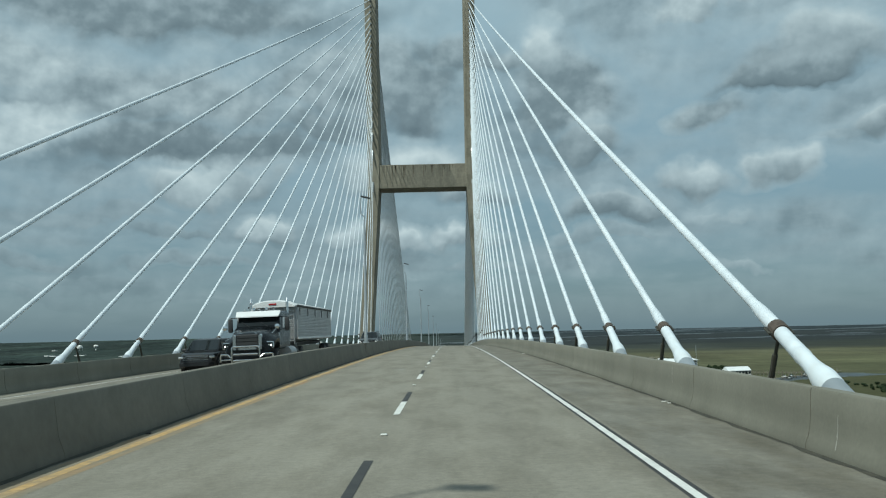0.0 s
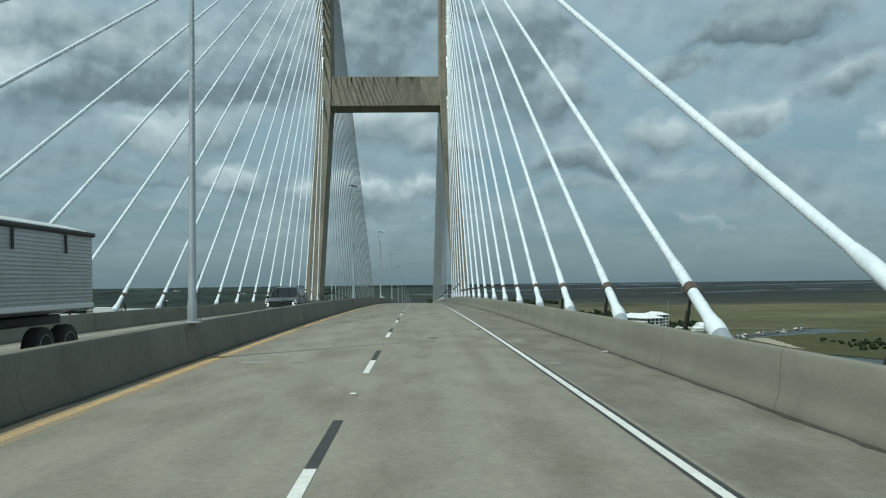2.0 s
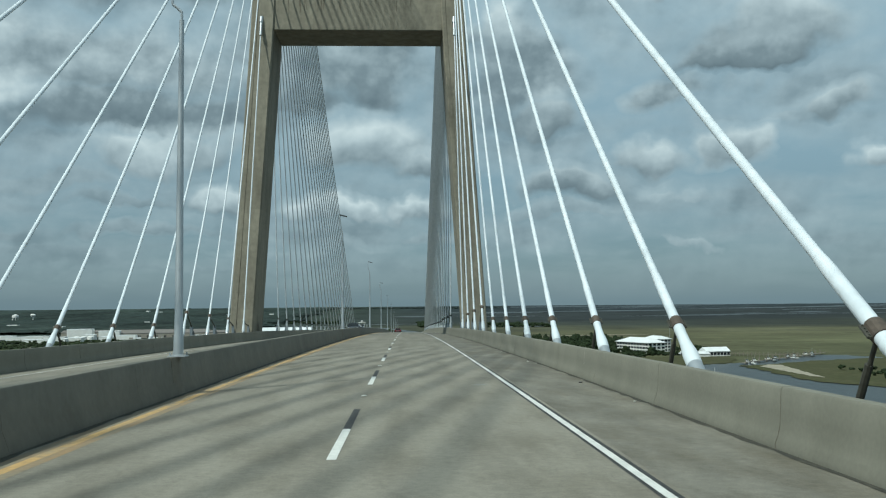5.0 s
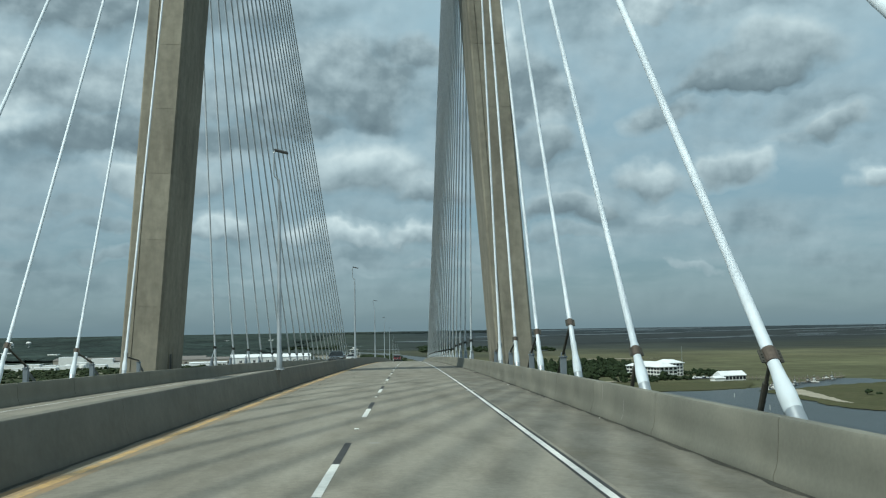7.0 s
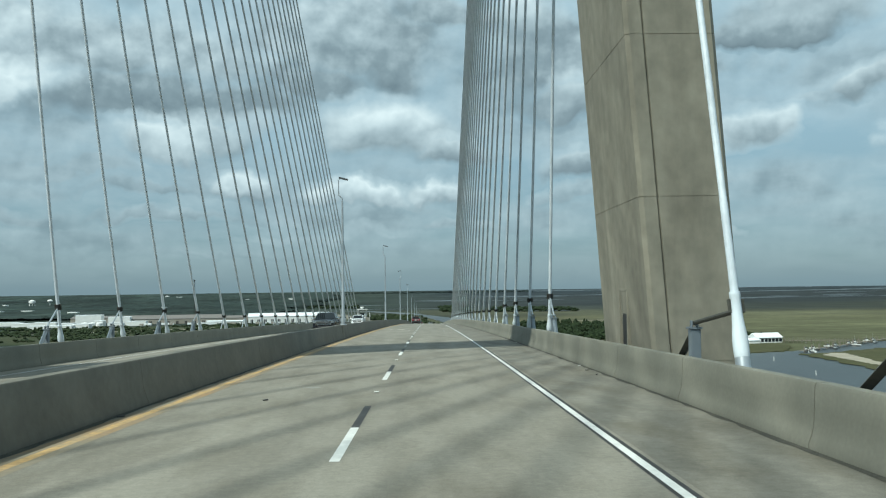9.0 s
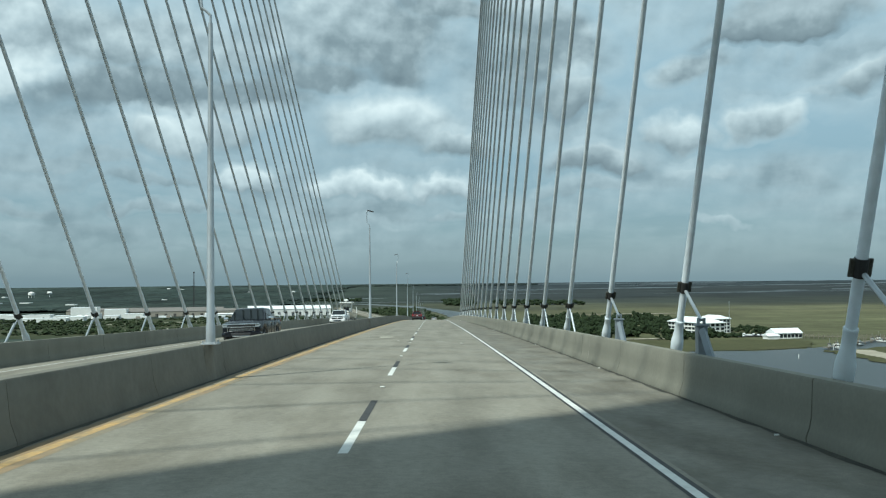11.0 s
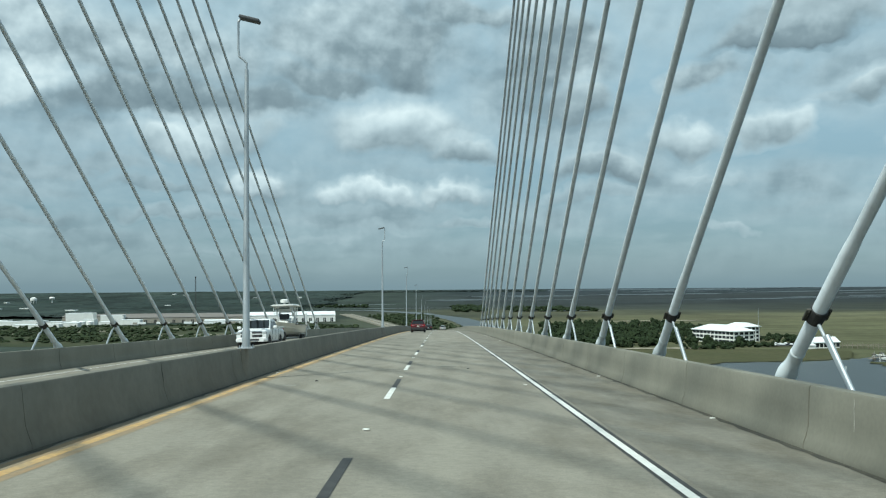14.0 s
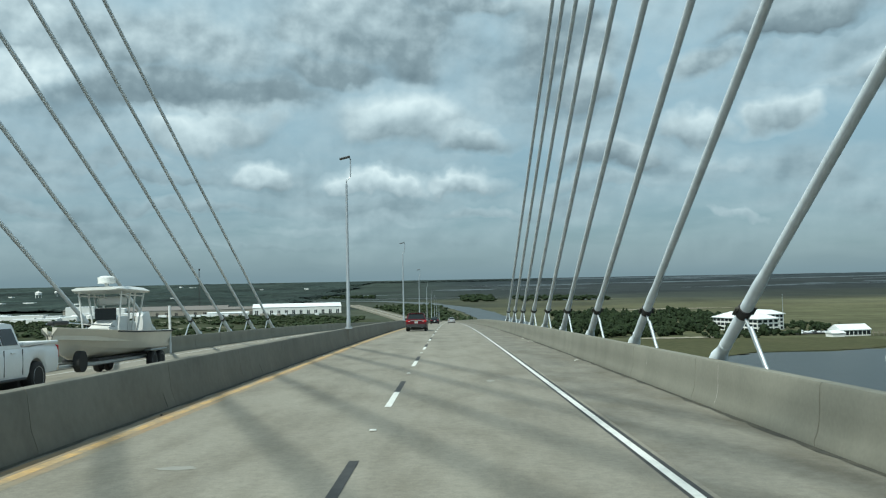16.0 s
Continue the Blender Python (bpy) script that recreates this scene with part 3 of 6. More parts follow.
def lamp(y, mirror, label):
    th = thing("street_lamp", label, "street lamp", "median lamps", at=pose(-4.54, y, deck_z(y) + 0.90, 0, 0, 0))
    s = -1 if mirror else 1
    bm = bmesh.new()
    lathe(bm, [(0.0, 0.19), (0.04, 0.19), (0.05, 0.125), (0.5, 0.12), (0.55, 0.105), (8.3, 0.06)], Matrix.Identity(4), 12)
    part("pole", bm, M_GALV, th, smooth="crease")
    bm = bmesh.new()
    box(bm, (0, 0, 0.015), (0.42, 0.42, 0.03), 0.005)
    for a in (-1, 1):
        for b in (-1, 1):
            tube(bm, (a * 0.16, b * 0.16, 0.03), (a * 0.16, b * 0.16, 0.10), 0.022, seg=6)
    part("base_plate", bm, M_GALV, th)
    bm = bmesh.new()
    pts = [(0, 0, 8.2), (0, 0, 8.5), (-s * 0.12, 0, 8.62), (-s * 0.22, 0, 8.70), (-s * 0.25, 0, 8.95), (-s * 0.25, 0, 9.75), (-s * 0.2, 0, 9.82)]
    for a, b in zip(pts, pts[1:]):
        tube(bm, a, b, 0.035, seg=8)
    part("arm", bm, M_GALV, th)
    bm = bmesh.new()
    box(bm, (0, 0, 0), (0.62, 0.36, 0.10), 0.03, Matrix.Translation((s * 0.08, 0.05, 9.83)) @ Matrix.Rotation(s * radians(14), 4, "Y"), 2)
    part("lamp_head", bm, M_LAMPHEAD, th, "dark flat lamp head")
    return th


for i, y in enumerate((7.0, 61.7, 116.4, 171.1, 227.6, 285.6, 346.7, 408, 468, 526, 584, 642, 700, 758, 816)):
    block_bm = bmesh.new()
    for dy, grow in ((-0.42, -0.12), (-0.26, 0.0), (0.26, 0.0), (0.42, -0.12)):
        ring = [(-4.44, 0.0), (-4.445 + grow * 0.3, 0.07), (-4.50 + grow * 0.5, 0.40), (-4.54 + grow * 0.5, 0.893), (-4.90, 0.893), (-4.90, 0.0)]
        for px, pz in ring:
            block_bm.verts.new((px, y + dy, deck_z(y + dy) + pz))
    block_bm.verts.ensure_lookup_table()
    vs = block_bm.verts
    for r in range(3):
        for c in range(6):
            block_bm.faces.new((vs[6 * r + c], vs[6 * r + 6 + c], vs[6 * r + 6 + (c + 1) % 6], vs[6 * r + (c + 1) % 6]))
    block_bm.faces.new([vs[c] for c in range(6)])
    block_bm.faces.new([vs[18 + c] for c in range(6)])
    bmesh.ops.recalc_face_normals(block_bm, faces=block_bm.faces)
    part("lamp_block", block_bm, M_LAMPBLOCK, MEDIAN, "paler widened block under a lamp", smooth="crease")
    lamp(y, y > 330, "tall slender galvanised street lamp standing on the median barrier")

# ---- cracks and pale scuffs on the barriers ----
M_DRIP = material("dark_drip_stain", (0.13, 0.115, 0.085), 0.95, grain=0.2, grain_scale=3, stain=0.8, stain_scale=2.0, stain_col=(0.19, 0.17, 0.13))
M_CRACK = material("dark_crack_stain", (0.045, 0.042, 0.034), 0.95, grain=0.3, grain_scale=20)
M_SCUFF = material("pale_lime_run", (0.40, 0.39, 0.35), 0.9, grain=0.2, grain_scale=20, stain=0.5, stain_scale=8, stain_col=(0.28, 0.27, 0.24))


def barrier_mark(name, parent, profile, x0, side, y, w, z0, z1, mat, label, seed):
    """an irregular streak that hugs the barrier's face."""
    rng = random.Random(seed)
    pts = []
    for (xa, za), (xb, zb) in zip(profile, profile[1:]):
        for k in range(4):
            f = k / 4
            z = za + (zb - za) * f
            if z0 <= z <= z1 and zb > za and not any(abs(z - q[1]) < 0.01 for q in pts):
                pts.append((xa + (xb - xa) * f, z))
    bm, drift, rows = bmesh.new(), 0.0, []
    for i, (px, pz) in enumerate(pts):
        drift += rng.uniform(-0.5, 0.5) * w
        ww = w * rng.uniform(0.35, 1.0) * (0.35 if i in (0, len(pts) - 1) else 1.0)
        rows.append([bm.verts.new((x0 + side * (px - 0.004), y + drift + s * ww / 2, deck_z(y + drift) + fall(x0) + pz)) for s in (-1, 1)])
    for a, b in zip(rows, rows[1:]):
        bm.faces.new((a[0], a[1], b[1], b[0]))
    ob = part(name, bm, mat, parent, label)
    return ob


for k, y in enumerate((62.3, 99.6, 104.9, 165.9, 177.0, 229.0, 237.5, 254.4, 264.0, 278.0, 314.0, 323.0, 332.0)):
    barrier_mark("crack", MEDIAN, NJ_MED[:5], -4.45, -1, y, 0.05, 0.02 if k % 3 else 0.45, 0.40 if k % 3 else 0.86, M_CRACK, "dark crack in the barrier", 300 + k)
for k, y in enumerate((14.7, 23.5, 49.0, 57.5, 90.0, 121.0, 152.5, 154.8, 164.4, 171.0, 233.9, 236.8, 262.0, 270.5, 313.0, 319.0)):
    barrier_mark("lime_run", PARAPET, NJ[:7], 6.20, 1, y, 0.032, 0.40 if k % 2 else 0.1, 0.84 if k % 3 else 0.6, M_SCUFF, "pale lime run", 400 + k)

# dark drip streaks down the crossbeam's face
for k in range(26):
    rng = random.Random(700 + k)
    x, w, h = AXIS + rng.uniform(-8.8, 8.8), rng.uniform(0.12, 0.45), rng.uniform(0.8, 3.6)
    bm = bmesh.new()
    rows, n = [], 7
    for i in range(n + 1):
        f = i / n
        ww = w * (1 - 0.7 * f) * rng.uniform(0.6, 1.1)
        off = rng.uniform(-0.04, 0.04)
        rows.append([bm.verts.new((x + off + s * ww / 2, 193.545, 38.12 - h * f)) for s in (-1, 1)])
    for a, b in zip(rows, rows[1:]):
        bm.faces.new((a[0], a[1], b[1], b[0]))
    part("drip_streak", bm, M_DRIP, tower, "dark drip stain").matrix_parent_inverse = tower.matrix_world.inverted()

# ---- land and water ----
GZ = -56.0


def landcover():
    m = bpy.data.materials.new("marsh_and_flats")
    m.use_nodes = True
    t = m.node_tree
    n, l = t.nodes, t.links
    b = n["Principled BSDF"]
    b.inputs["Roughness"].default_value, b.inputs["Specular IOR Level"].default_value = 0.95, 0.1
    geo = n.new("ShaderNodeNewGeometry")
    sep = n.new("ShaderNodeSeparateXYZ")
    l.new(geo.outputs["Position"], sep.inputs[0])

    def nz(scale, sx, sy, detail=5.0):
        mp = n.new("ShaderNodeMapping")
        mp.inputs["Scale"].default_value = (sx, sy, 1)
        l.new(geo.outputs["Position"], mp.inputs[0])
        q = n.new("ShaderNodeTexNoise")
        q.inputs["Scale"].default_value, q.inputs["Detail"].default_value = scale, detail
        l.new(mp.outputs[0], q.inputs["Vector"])
        return q.outputs["Fac"]
    # inland distance picks grass, marsh or mud flat; far blue-grey stops paint in haze
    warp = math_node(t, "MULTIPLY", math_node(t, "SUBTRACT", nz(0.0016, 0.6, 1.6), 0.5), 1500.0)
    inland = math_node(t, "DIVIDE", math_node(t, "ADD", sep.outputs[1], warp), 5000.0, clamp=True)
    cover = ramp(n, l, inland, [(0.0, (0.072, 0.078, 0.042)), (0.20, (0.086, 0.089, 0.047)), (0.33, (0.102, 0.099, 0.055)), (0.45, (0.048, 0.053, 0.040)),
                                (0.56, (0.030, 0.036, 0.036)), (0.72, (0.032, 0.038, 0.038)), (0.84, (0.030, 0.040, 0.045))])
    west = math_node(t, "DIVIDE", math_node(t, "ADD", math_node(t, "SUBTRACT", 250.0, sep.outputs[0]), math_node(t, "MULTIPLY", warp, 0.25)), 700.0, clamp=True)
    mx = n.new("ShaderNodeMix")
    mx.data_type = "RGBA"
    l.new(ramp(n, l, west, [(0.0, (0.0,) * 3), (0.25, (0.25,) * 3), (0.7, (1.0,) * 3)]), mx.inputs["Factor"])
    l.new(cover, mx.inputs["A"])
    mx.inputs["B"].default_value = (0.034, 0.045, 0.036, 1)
    mr = n.new("ShaderNodeMapRange")
    mr.inputs["From Min"].default_value, mr.inputs["From Max"].default_value = 0.3, 0.7
    mr.inputs["To Min"].default_value, mr.inputs["To Max"].default_value = 0.62, 1.35
    l.new(math_node(t, "ADD", math_node(t, "MULTIPLY", nz(0.012, 1.0, 0.35), 0.6), math_node(t, "MULTIPLY", nz(0.09, 1.0, 0.5), 0.4)), mr.inputs[0])
    vm = n.new("ShaderNodeVectorMath")
    vm.operation = "SCALE"
    l.new(mx.outputs["Result"], vm.inputs[0])
    l.new(mr.outputs[0], vm.inputs["Scale"])
    l.new(vm.outputs[0], b.inputs["Base Color"])
    return m


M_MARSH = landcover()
weather(M_MARSH, 0.0042, (0.35, 1.5, 1.0), 0.72, 1.16, 5.0)
weather(M_MARSH, 0.02, (0.5, 1.6, 1.0), 0.80, 1.14, 5.0)
M_GRASS = material("short_green_grass", (0.058, 0.060, 0.028), 0.95, grain=0.25, grain_scale=0.2, stain=0.6, stain_scale=0.03, stain_col=(0.085, 0.078, 0.042), spec=0.1)
M_ROUGH = material("rough_green_grass", (0.036, 0.045, 0.022), 0.95, grain=0.3, grain_scale=0.15, stain=0.7, stain_scale=0.02, stain_col=(0.066, 0.062, 0.036), spec=0.1)
M_SAND = material("pale_sand", (0.30, 0.27, 0.205), 0.95, grain=0.15, grain_scale=0.3, stain=0.4, stain_scale=0.05)
M_WATER = material("tidal_water", (0.023, 0.028, 0.027), 0.3, grain=0.12, grain_scale=0.05, stain=0.5, stain_scale=0.01, stain_col=(0.034, 0.043, 0.044), bump=0.0, spec=0.16)
wn = M_WATER.node_tree
wt = wn.nodes.new("ShaderNodeTexNoise")
wt.inputs["Scale"].default_value, wt.inputs["Detail"].default_value = 0.5, 4.0
wg = wn.nodes.new("ShaderNodeNewGeometry")
wn.links.new(wg.outputs["Position"], wt.inputs["Vector"])
wb = wn.nodes.new("ShaderNodeBump")
wb.inputs["Strength"].default_value, wb.inputs["Distance"].default_value = 0.4, 0.5
wn.links.new(wt.outputs["Fac"], wb.inputs["Height"])
wn.links.new(wb.outputs[0], wn.nodes["Principled BSDF"].inputs["Normal"])


def land_z(x, y):
    r = math.hypot(x, y - 150)
    return GZ + (0 if r < 2600 else 37 * ((r - 2600) / 2100) ** 1.3)


bm = bmesh.new()
rings = []
for r in (0.5, 200, 500, 900, 1400, 2000, 2600, 2800, 3000, 3200, 3400, 3600, 3900, 4300, 4700):
    rings.append([bm.verts.new((r * math.cos(2 * math.pi * k / 120), 150 + r * math.sin(2 * math.pi * k / 120), GZ + (0 if r < 2600 else 37 * ((r - 2600) / 2100) ** 1.3))) for k in range(120)])
for a, b in zip(rings, rings[1:]):
    for k in range(120):
        bm.faces.new((a[k], a[(k + 1) % 120], b[(k + 1) % 120], b[k]))
bm.faces.new(rings[0])
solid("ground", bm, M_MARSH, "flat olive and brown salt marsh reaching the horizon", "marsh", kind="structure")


def sheet(name, outline, z, mat, label, category, rough=6.0, seed=0):
    """a flat patch with a ragged outline, from a few corners."""
    rng = random.Random(seed)
    pts = []
    for (x0, y0), (x1, y1) in zip(outline, outline[1:] + outline[:1]):
        ln = math.hypot(x1 - x0, y1 - y0)
        n = max(2, min(24, int(ln / (rough * 2))))
        for i in range(n):
            f = i / n
            pts.append((x0 + (x1 - x0) * f + rng.uniform(-rough, rough), y0 + (y1 - y0) * f + rng.uniform(-rough, rough)))
    bm = bmesh.new()
    top = [bm.verts.new((x, y, land_z(x, y) + z)) for x, y in pts]
    f = bm.faces.new(top)
    bmesh.ops.triangulate(bm, faces=[f])
    bmesh.ops.recalc_face_normals(bm, faces=bm.faces)
    if sum(p.normal.z for p in bm.faces) < 0:
        bmesh.ops.reverse_faces(bm, faces=bm.faces)
    return solid(name, bm, mat, label, category, kind="structure")


sheet("water_river", [(-1800, -900), (2600, -900), (2600, 560), (900, 700), (520, 800), (455, 985), (430, 1000), (318, 905), (300, 890), (255, 868), (200, 866), (168, 838), (120, 800), (60, 640), (-40, 560), (-400, 520), (-1800, 480)], 0.25, M_WATER, "grey rippled tidal river and harbour basin", "river", 4.0, 1)
sheet("marsh_island", [(292, 858), (312, 862), (380, 905), (520, 960), (760, 800), (620, 660), (420, 640), (322, 640), (284, 705), (290, 780)], 0.6, M_GRASS, "low green marsh island in the river", "island", 4.0, 2)
sheet("sand_bar", [(305, 842), (319, 862), (329, 858), (319, 800), (307, 730), (303, 745)], 0.75, M_SAND, "pale sand rim of the island", "sand", 1.5, 3)
sheet("water_creek", [(40, 1280), (40, 1303), (30, 1480), (18, 1647), (-11, 1868), (-65, 2052), (-110, 2150), (-159, 2260), (-243, 2320), (-420, 2360), (-420, 2380), (-240, 2348), (-148, 2296), (-92, 2196), (-38, 2096), (14, 1878), (48, 1740), (64, 1595), (80, 1400), (92, 1290), (82, 1150), (50, 1150)], 0.3, M_WATER, "narrow tidal creek winding through the marsh", "creek", 3.0, 4)
for k, (x, y, w, d) in enumerate(((-600, 3800, 90, 620), (-520, 3150, 60, 130), (850, 3760, 330, 60), (1190, 4330, 260, 60), (260, 2130, 90, 26), (1700, 3900, 520, 50), (420, 3650, 160, 40), (1500, 3300, 90, 40), (1250, 3250, 60, 30),
                                  (60, 3300, 120, 60), (-240, 2880, 110, 22), (2300, 4000, 500, 40), (2050, 3500, 300, 45), (1000, 4500, 900, 40), (-60, 2450, 220, 18), (1900, 2900, 160, 40), (700, 4550, 300, 30))):
    sheet("water_pool", [(x - w, y - d * 0.3), (x - w * 0.3, y - d), (x + w * 0.7, y - d * 0.6), (x + w, y + d * 0.2), (x + w * 0.2, y + d), (x - w * 0.6, y + d * 0.7)], 0.6, M_WATER, "shallow pool on the tidal flats", "pool", min(w, d) * 0.25, 10 + k)
rng = random.Random(77)
for k in range(16):
    y = rng.uniform(2950, 4450)
    x = rng.uniform(0.06, 0.62) * y
    w, d = rng.uniform(110, 420), rng.uniform(12, 34)
    sheet("water_channel", [(x - w, y - d), (x - 0.3 * w, y - 0.2 * d), (x + 0.5 * w, y - d), (x + w, y), (x + 0.4 * w, y + 0.6 * d), (x - 0.5 * w, y + d)], 0.7, M_WATER, "long thin channel across the tidal flats", "channel", d * 0.3, 80 + k)
for k, (pts, nm, lab) in enumerate(((((150, 1000), (165, 1012), (225, 1012), (235, 1003), (220, 1000)), "sand_patch", "bare pale sand beside the trees"),
                                    (((200, 1560), (330, 1590), (420, 1580), (330, 1565)), "sand_patch", "bare pale sand beside the trees"),
                                    (((-420, 1225), (-250, 1300), (-240, 1294), (-400, 1215)), "dirt_track", "pale dirt track through rough grass"),
                                    (((-520, 1330), (-300, 1480), (-296, 1472), (-510, 1316)), "dirt_track", "pale dirt track through rough grass"))):
    sheet(nm, list(pts), 0.5, M_SAND, lab, "sand", 2.0, 40 + k)
sheet("grass_bank", [(130, 812), (170, 842), (202, 870), (255, 872), (300, 895), (330, 960), (300, 985), (150, 995), (60, 1000), (60, 900)], 0.4, M_GRASS, "green grass bank along the shore", "grass", 3.0, 50)
sheet("grass_verge", [(-50, 1100), (-250, 1080), (-620, 1120), (-640, 1420), (-420, 1560), (-160, 1560), (-90, 1400)], 0.3, M_ROUGH, "rough green grassland by the works", "grass", 6.0, 51)

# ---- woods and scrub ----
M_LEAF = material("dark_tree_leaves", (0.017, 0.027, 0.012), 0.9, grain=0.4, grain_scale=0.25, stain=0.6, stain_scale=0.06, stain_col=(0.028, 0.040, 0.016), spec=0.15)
# leaf green pulled toward blue-grey: aerial haze mixed into the base colour
M_FOREST = material("haze_blued_forest_leaves", (0.030, 0.044, 0.040), 0.95, grain=0.35, grain_scale=0.05, stain=0.7, stain_scale=0.006, stain_col=(0.044, 0.056, 0.045), spec=0.1)
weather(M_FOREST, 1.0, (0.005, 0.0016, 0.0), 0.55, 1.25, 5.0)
M_SCRUB = material("scrub_leaves", (0.026, 0.038, 0.018), 0.9, grain=0.35, grain_scale=0.3, stain=0.5, stain_scale=0.05, stain_col=(0.052, 0.062, 0.028), spec=0.15)
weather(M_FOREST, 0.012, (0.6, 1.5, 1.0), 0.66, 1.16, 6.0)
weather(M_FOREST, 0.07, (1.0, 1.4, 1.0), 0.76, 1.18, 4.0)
weather(M_SCRUB, 0.03, (1.0, 1.0, 1.0), 0.75, 1.2, 5.0)
ico = bmesh.new()
bmesh.ops.create_icosphere(ico, subdivisions=2, radius=1.0)
ICO2_V, ICO2_F = np.array([v.co[:] for v in ico.verts]), [tuple(v.index for v in f.verts) for f in ico.faces]
ico.free()
ico = bmesh.new()
bmesh.ops.create_icosphere(ico, subdivisions=1, radius=1.0)
ICO1_V, ICO1_F = np.array([v.co[:] for v in ico.verts]), [tuple(v.index for v in f.verts) for f in ico.faces]
ico.free()


def foliage(name, places, mat, label, category, fine=True, rough=0.34, soft=False):
    """places of (x, y, z, radius, height): ragged clumps joined in one mesh."""
    V0, F0 = (ICO2_V, ICO2_F) if fine else (ICO1_V, ICO1_F)
    rng = np.random.default_rng(len(places) + 7)
    vs, fs, base = [], [], 0
    for x, y, z, r, h in places:
        jit = 1 + rng.uniform(-rough, rough, (len(V0), 1))
        v = V0 * jit * np.array([r, r, h / 2]) + np.array([x, y, z + h / 2])
        vs.append(v)
        fs += [tuple(i + base for i in f) for f in F0]
        base += len(V0)
    me = bpy.data.meshes.new(name)
    me.from_pydata(np.concatenate(vs).tolist(), [], fs)
    me.materials.append(mat)
    if soft:
        me.polygons.foreach_set("use_smooth", [True] * len(me.polygons))
    ob = new(name, me)
    return tagged(ob, label, category, kind="stuff")


def scatter(n, inside, x0, x1, y0, y1, seed):
    rng = random.Random(seed)
    out = []
    while len(out) < n:
        x, y = rng.uniform(x0, x1), rng.uniform(y0, y1)
        if inside(x, y, rng):
            out.append((x, y, rng))
    return out


def crowns(spots, rmin, rmax, hmin, hmax, lumps):
    out = []
    for x, y, rng in spots:
        r, h = rng.uniform(rmin, rmax), rng.uniform(hmin, hmax)
        for k in range(lumps):
            a, q = rng.uniform(0, 6.28), rng.uniform(0, 0.8) * r
            out.append((x + q * math.cos(a), y + q * math.sin(a), land_z(x, y) + rng.uniform(-0.1, 0.45) * h, r * rng.uniform(0.35, 0.7), h * rng.uniform(0.4, 0.65)))
    return out


copse = scatter(520, lambda x, y, g: not (238 < x < 300 and 1030 < y < 1150) and x > 92 + 0.10 * (y - 1020) and x < 262 - 0.05 * (y - 1020) + (60 if y > 1170 else 0), 90, 330, 1015, 1420, 3)
foliage("shore_woods", crowns(copse, 3.0, 5.5, 6, 11, 4), M_LEAF, "dark green coastal wood beside the white office building", "woods")
foliage("yard_hedge", crowns(scatter(60, lambda x, y, g: True, 232, 288, 1012, 1036, 5) + scatter(30, lambda x, y, g: True, 205, 246, 990, 1016, 4) + scatter(70, lambda x, y, g: True, 300, 350, 1060, 1150, 6), 2.0, 3.5, 3, 6, 3), M_LEAF, "dark green trees and hedges round the car park", "hedge")
foliage("creek_woods", crowns(scatter(420, lambda x, y, g: deck_x(y) + 16 < x < 32 - 0.0965 * (y - 1303), -130, 45, 1200, 1900, 8), 3.0, 5.0, 3.5, 6.5, 3), M_SCRUB, "green trees between the highway and the creek", "woods")
foliage("marsh_hammock", crowns(scatter(230, lambda x, y, g: x < 96 + 0.03 * (y - 2100), 32, 130, 2100, 2560, 9) + scatter(170, lambda x, y, g: True, 150, 330, 2080, 2380, 10) + scatter(60, lambda x, y, g: True, -330, -190, 2560, 2700, 15), 6, 10, 6, 10, 2), M_LEAF, "dark wooded hammock in the marsh", "woods", False, 0.2, True)
foliage("island_bushes", crowns(scatter(70, lambda x, y, g: True, 345, 520, 690, 800, 11), 2.0, 4.0, 3, 6.5, 4), M_LEAF, "dark bushes on the marsh island", "bushes")
foliage("works_scrub", crowns(scatter(1500, lambda x, y, g: math.sin(x * 0.021 + y * 0.013) + math.sin(y * 0.031 - x * 0.008) + g.uniform(-0.9, 0.9) > -0.35 and y < 1590 + 0.1 * x, -700, -110, 1150, 1560, 12), 2.5, 5.5, 2.0, 5.5, 3), M_SCRUB, "green scrub in front of the warehouses", "scrub")
# the far woods close into one lumpy canopy
gx, gy = np.meshgrid(np.arange(-3600.0, -290.0, 17.0), np.arange(1890.0, 4560.0, 17.0))
crng = np.random.default_rng(13)
gx, gy = gx + crng.uniform(-6, 6, gx.shape), gy + crng.uniform(-6, 6, gy.shape)
inside = (gx < -330 - 0.02 * (gy - 1800) + 40 * np.sin(gy * 0.009)) & (np.hypot(gx, gy - 150) < 4500) & (gx / gy > -0.95)
clearing = np.sin(gx * 0.011 + 1.3 * np.sin(gy * 0.006)) + np.sin(gy * 0.013 + gx * 0.004) < -1.55
far_r = np.hypot(gx, gy - 150)
gz = GZ + np.where(far_r < 2600, 0.0, 37 * (np.maximum(far_r - 2600, 0.0) / 2100) ** 1.3) + np.where(clearing, -1.5, 4.5 + crng.uniform(-1.3, 1.3, gx.shape) + 0.9 * np.sin(gx * 0.02) * np.sin(gy * 0.017))
rows_n, cols_n = gx.shape
cells = inside[:-1, :-1] & inside[1:, :-1] & inside[:-1, 1:] & inside[1:, 1:]
quads = [(r * cols_n + c, r * cols_n + c + 1, (r + 1) * cols_n + c + 1, (r + 1) * cols_n + c) for r, c in zip(*np.nonzero(cells))]
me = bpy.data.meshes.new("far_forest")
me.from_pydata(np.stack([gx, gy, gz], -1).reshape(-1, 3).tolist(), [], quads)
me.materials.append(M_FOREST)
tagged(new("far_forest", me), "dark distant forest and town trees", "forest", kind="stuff")
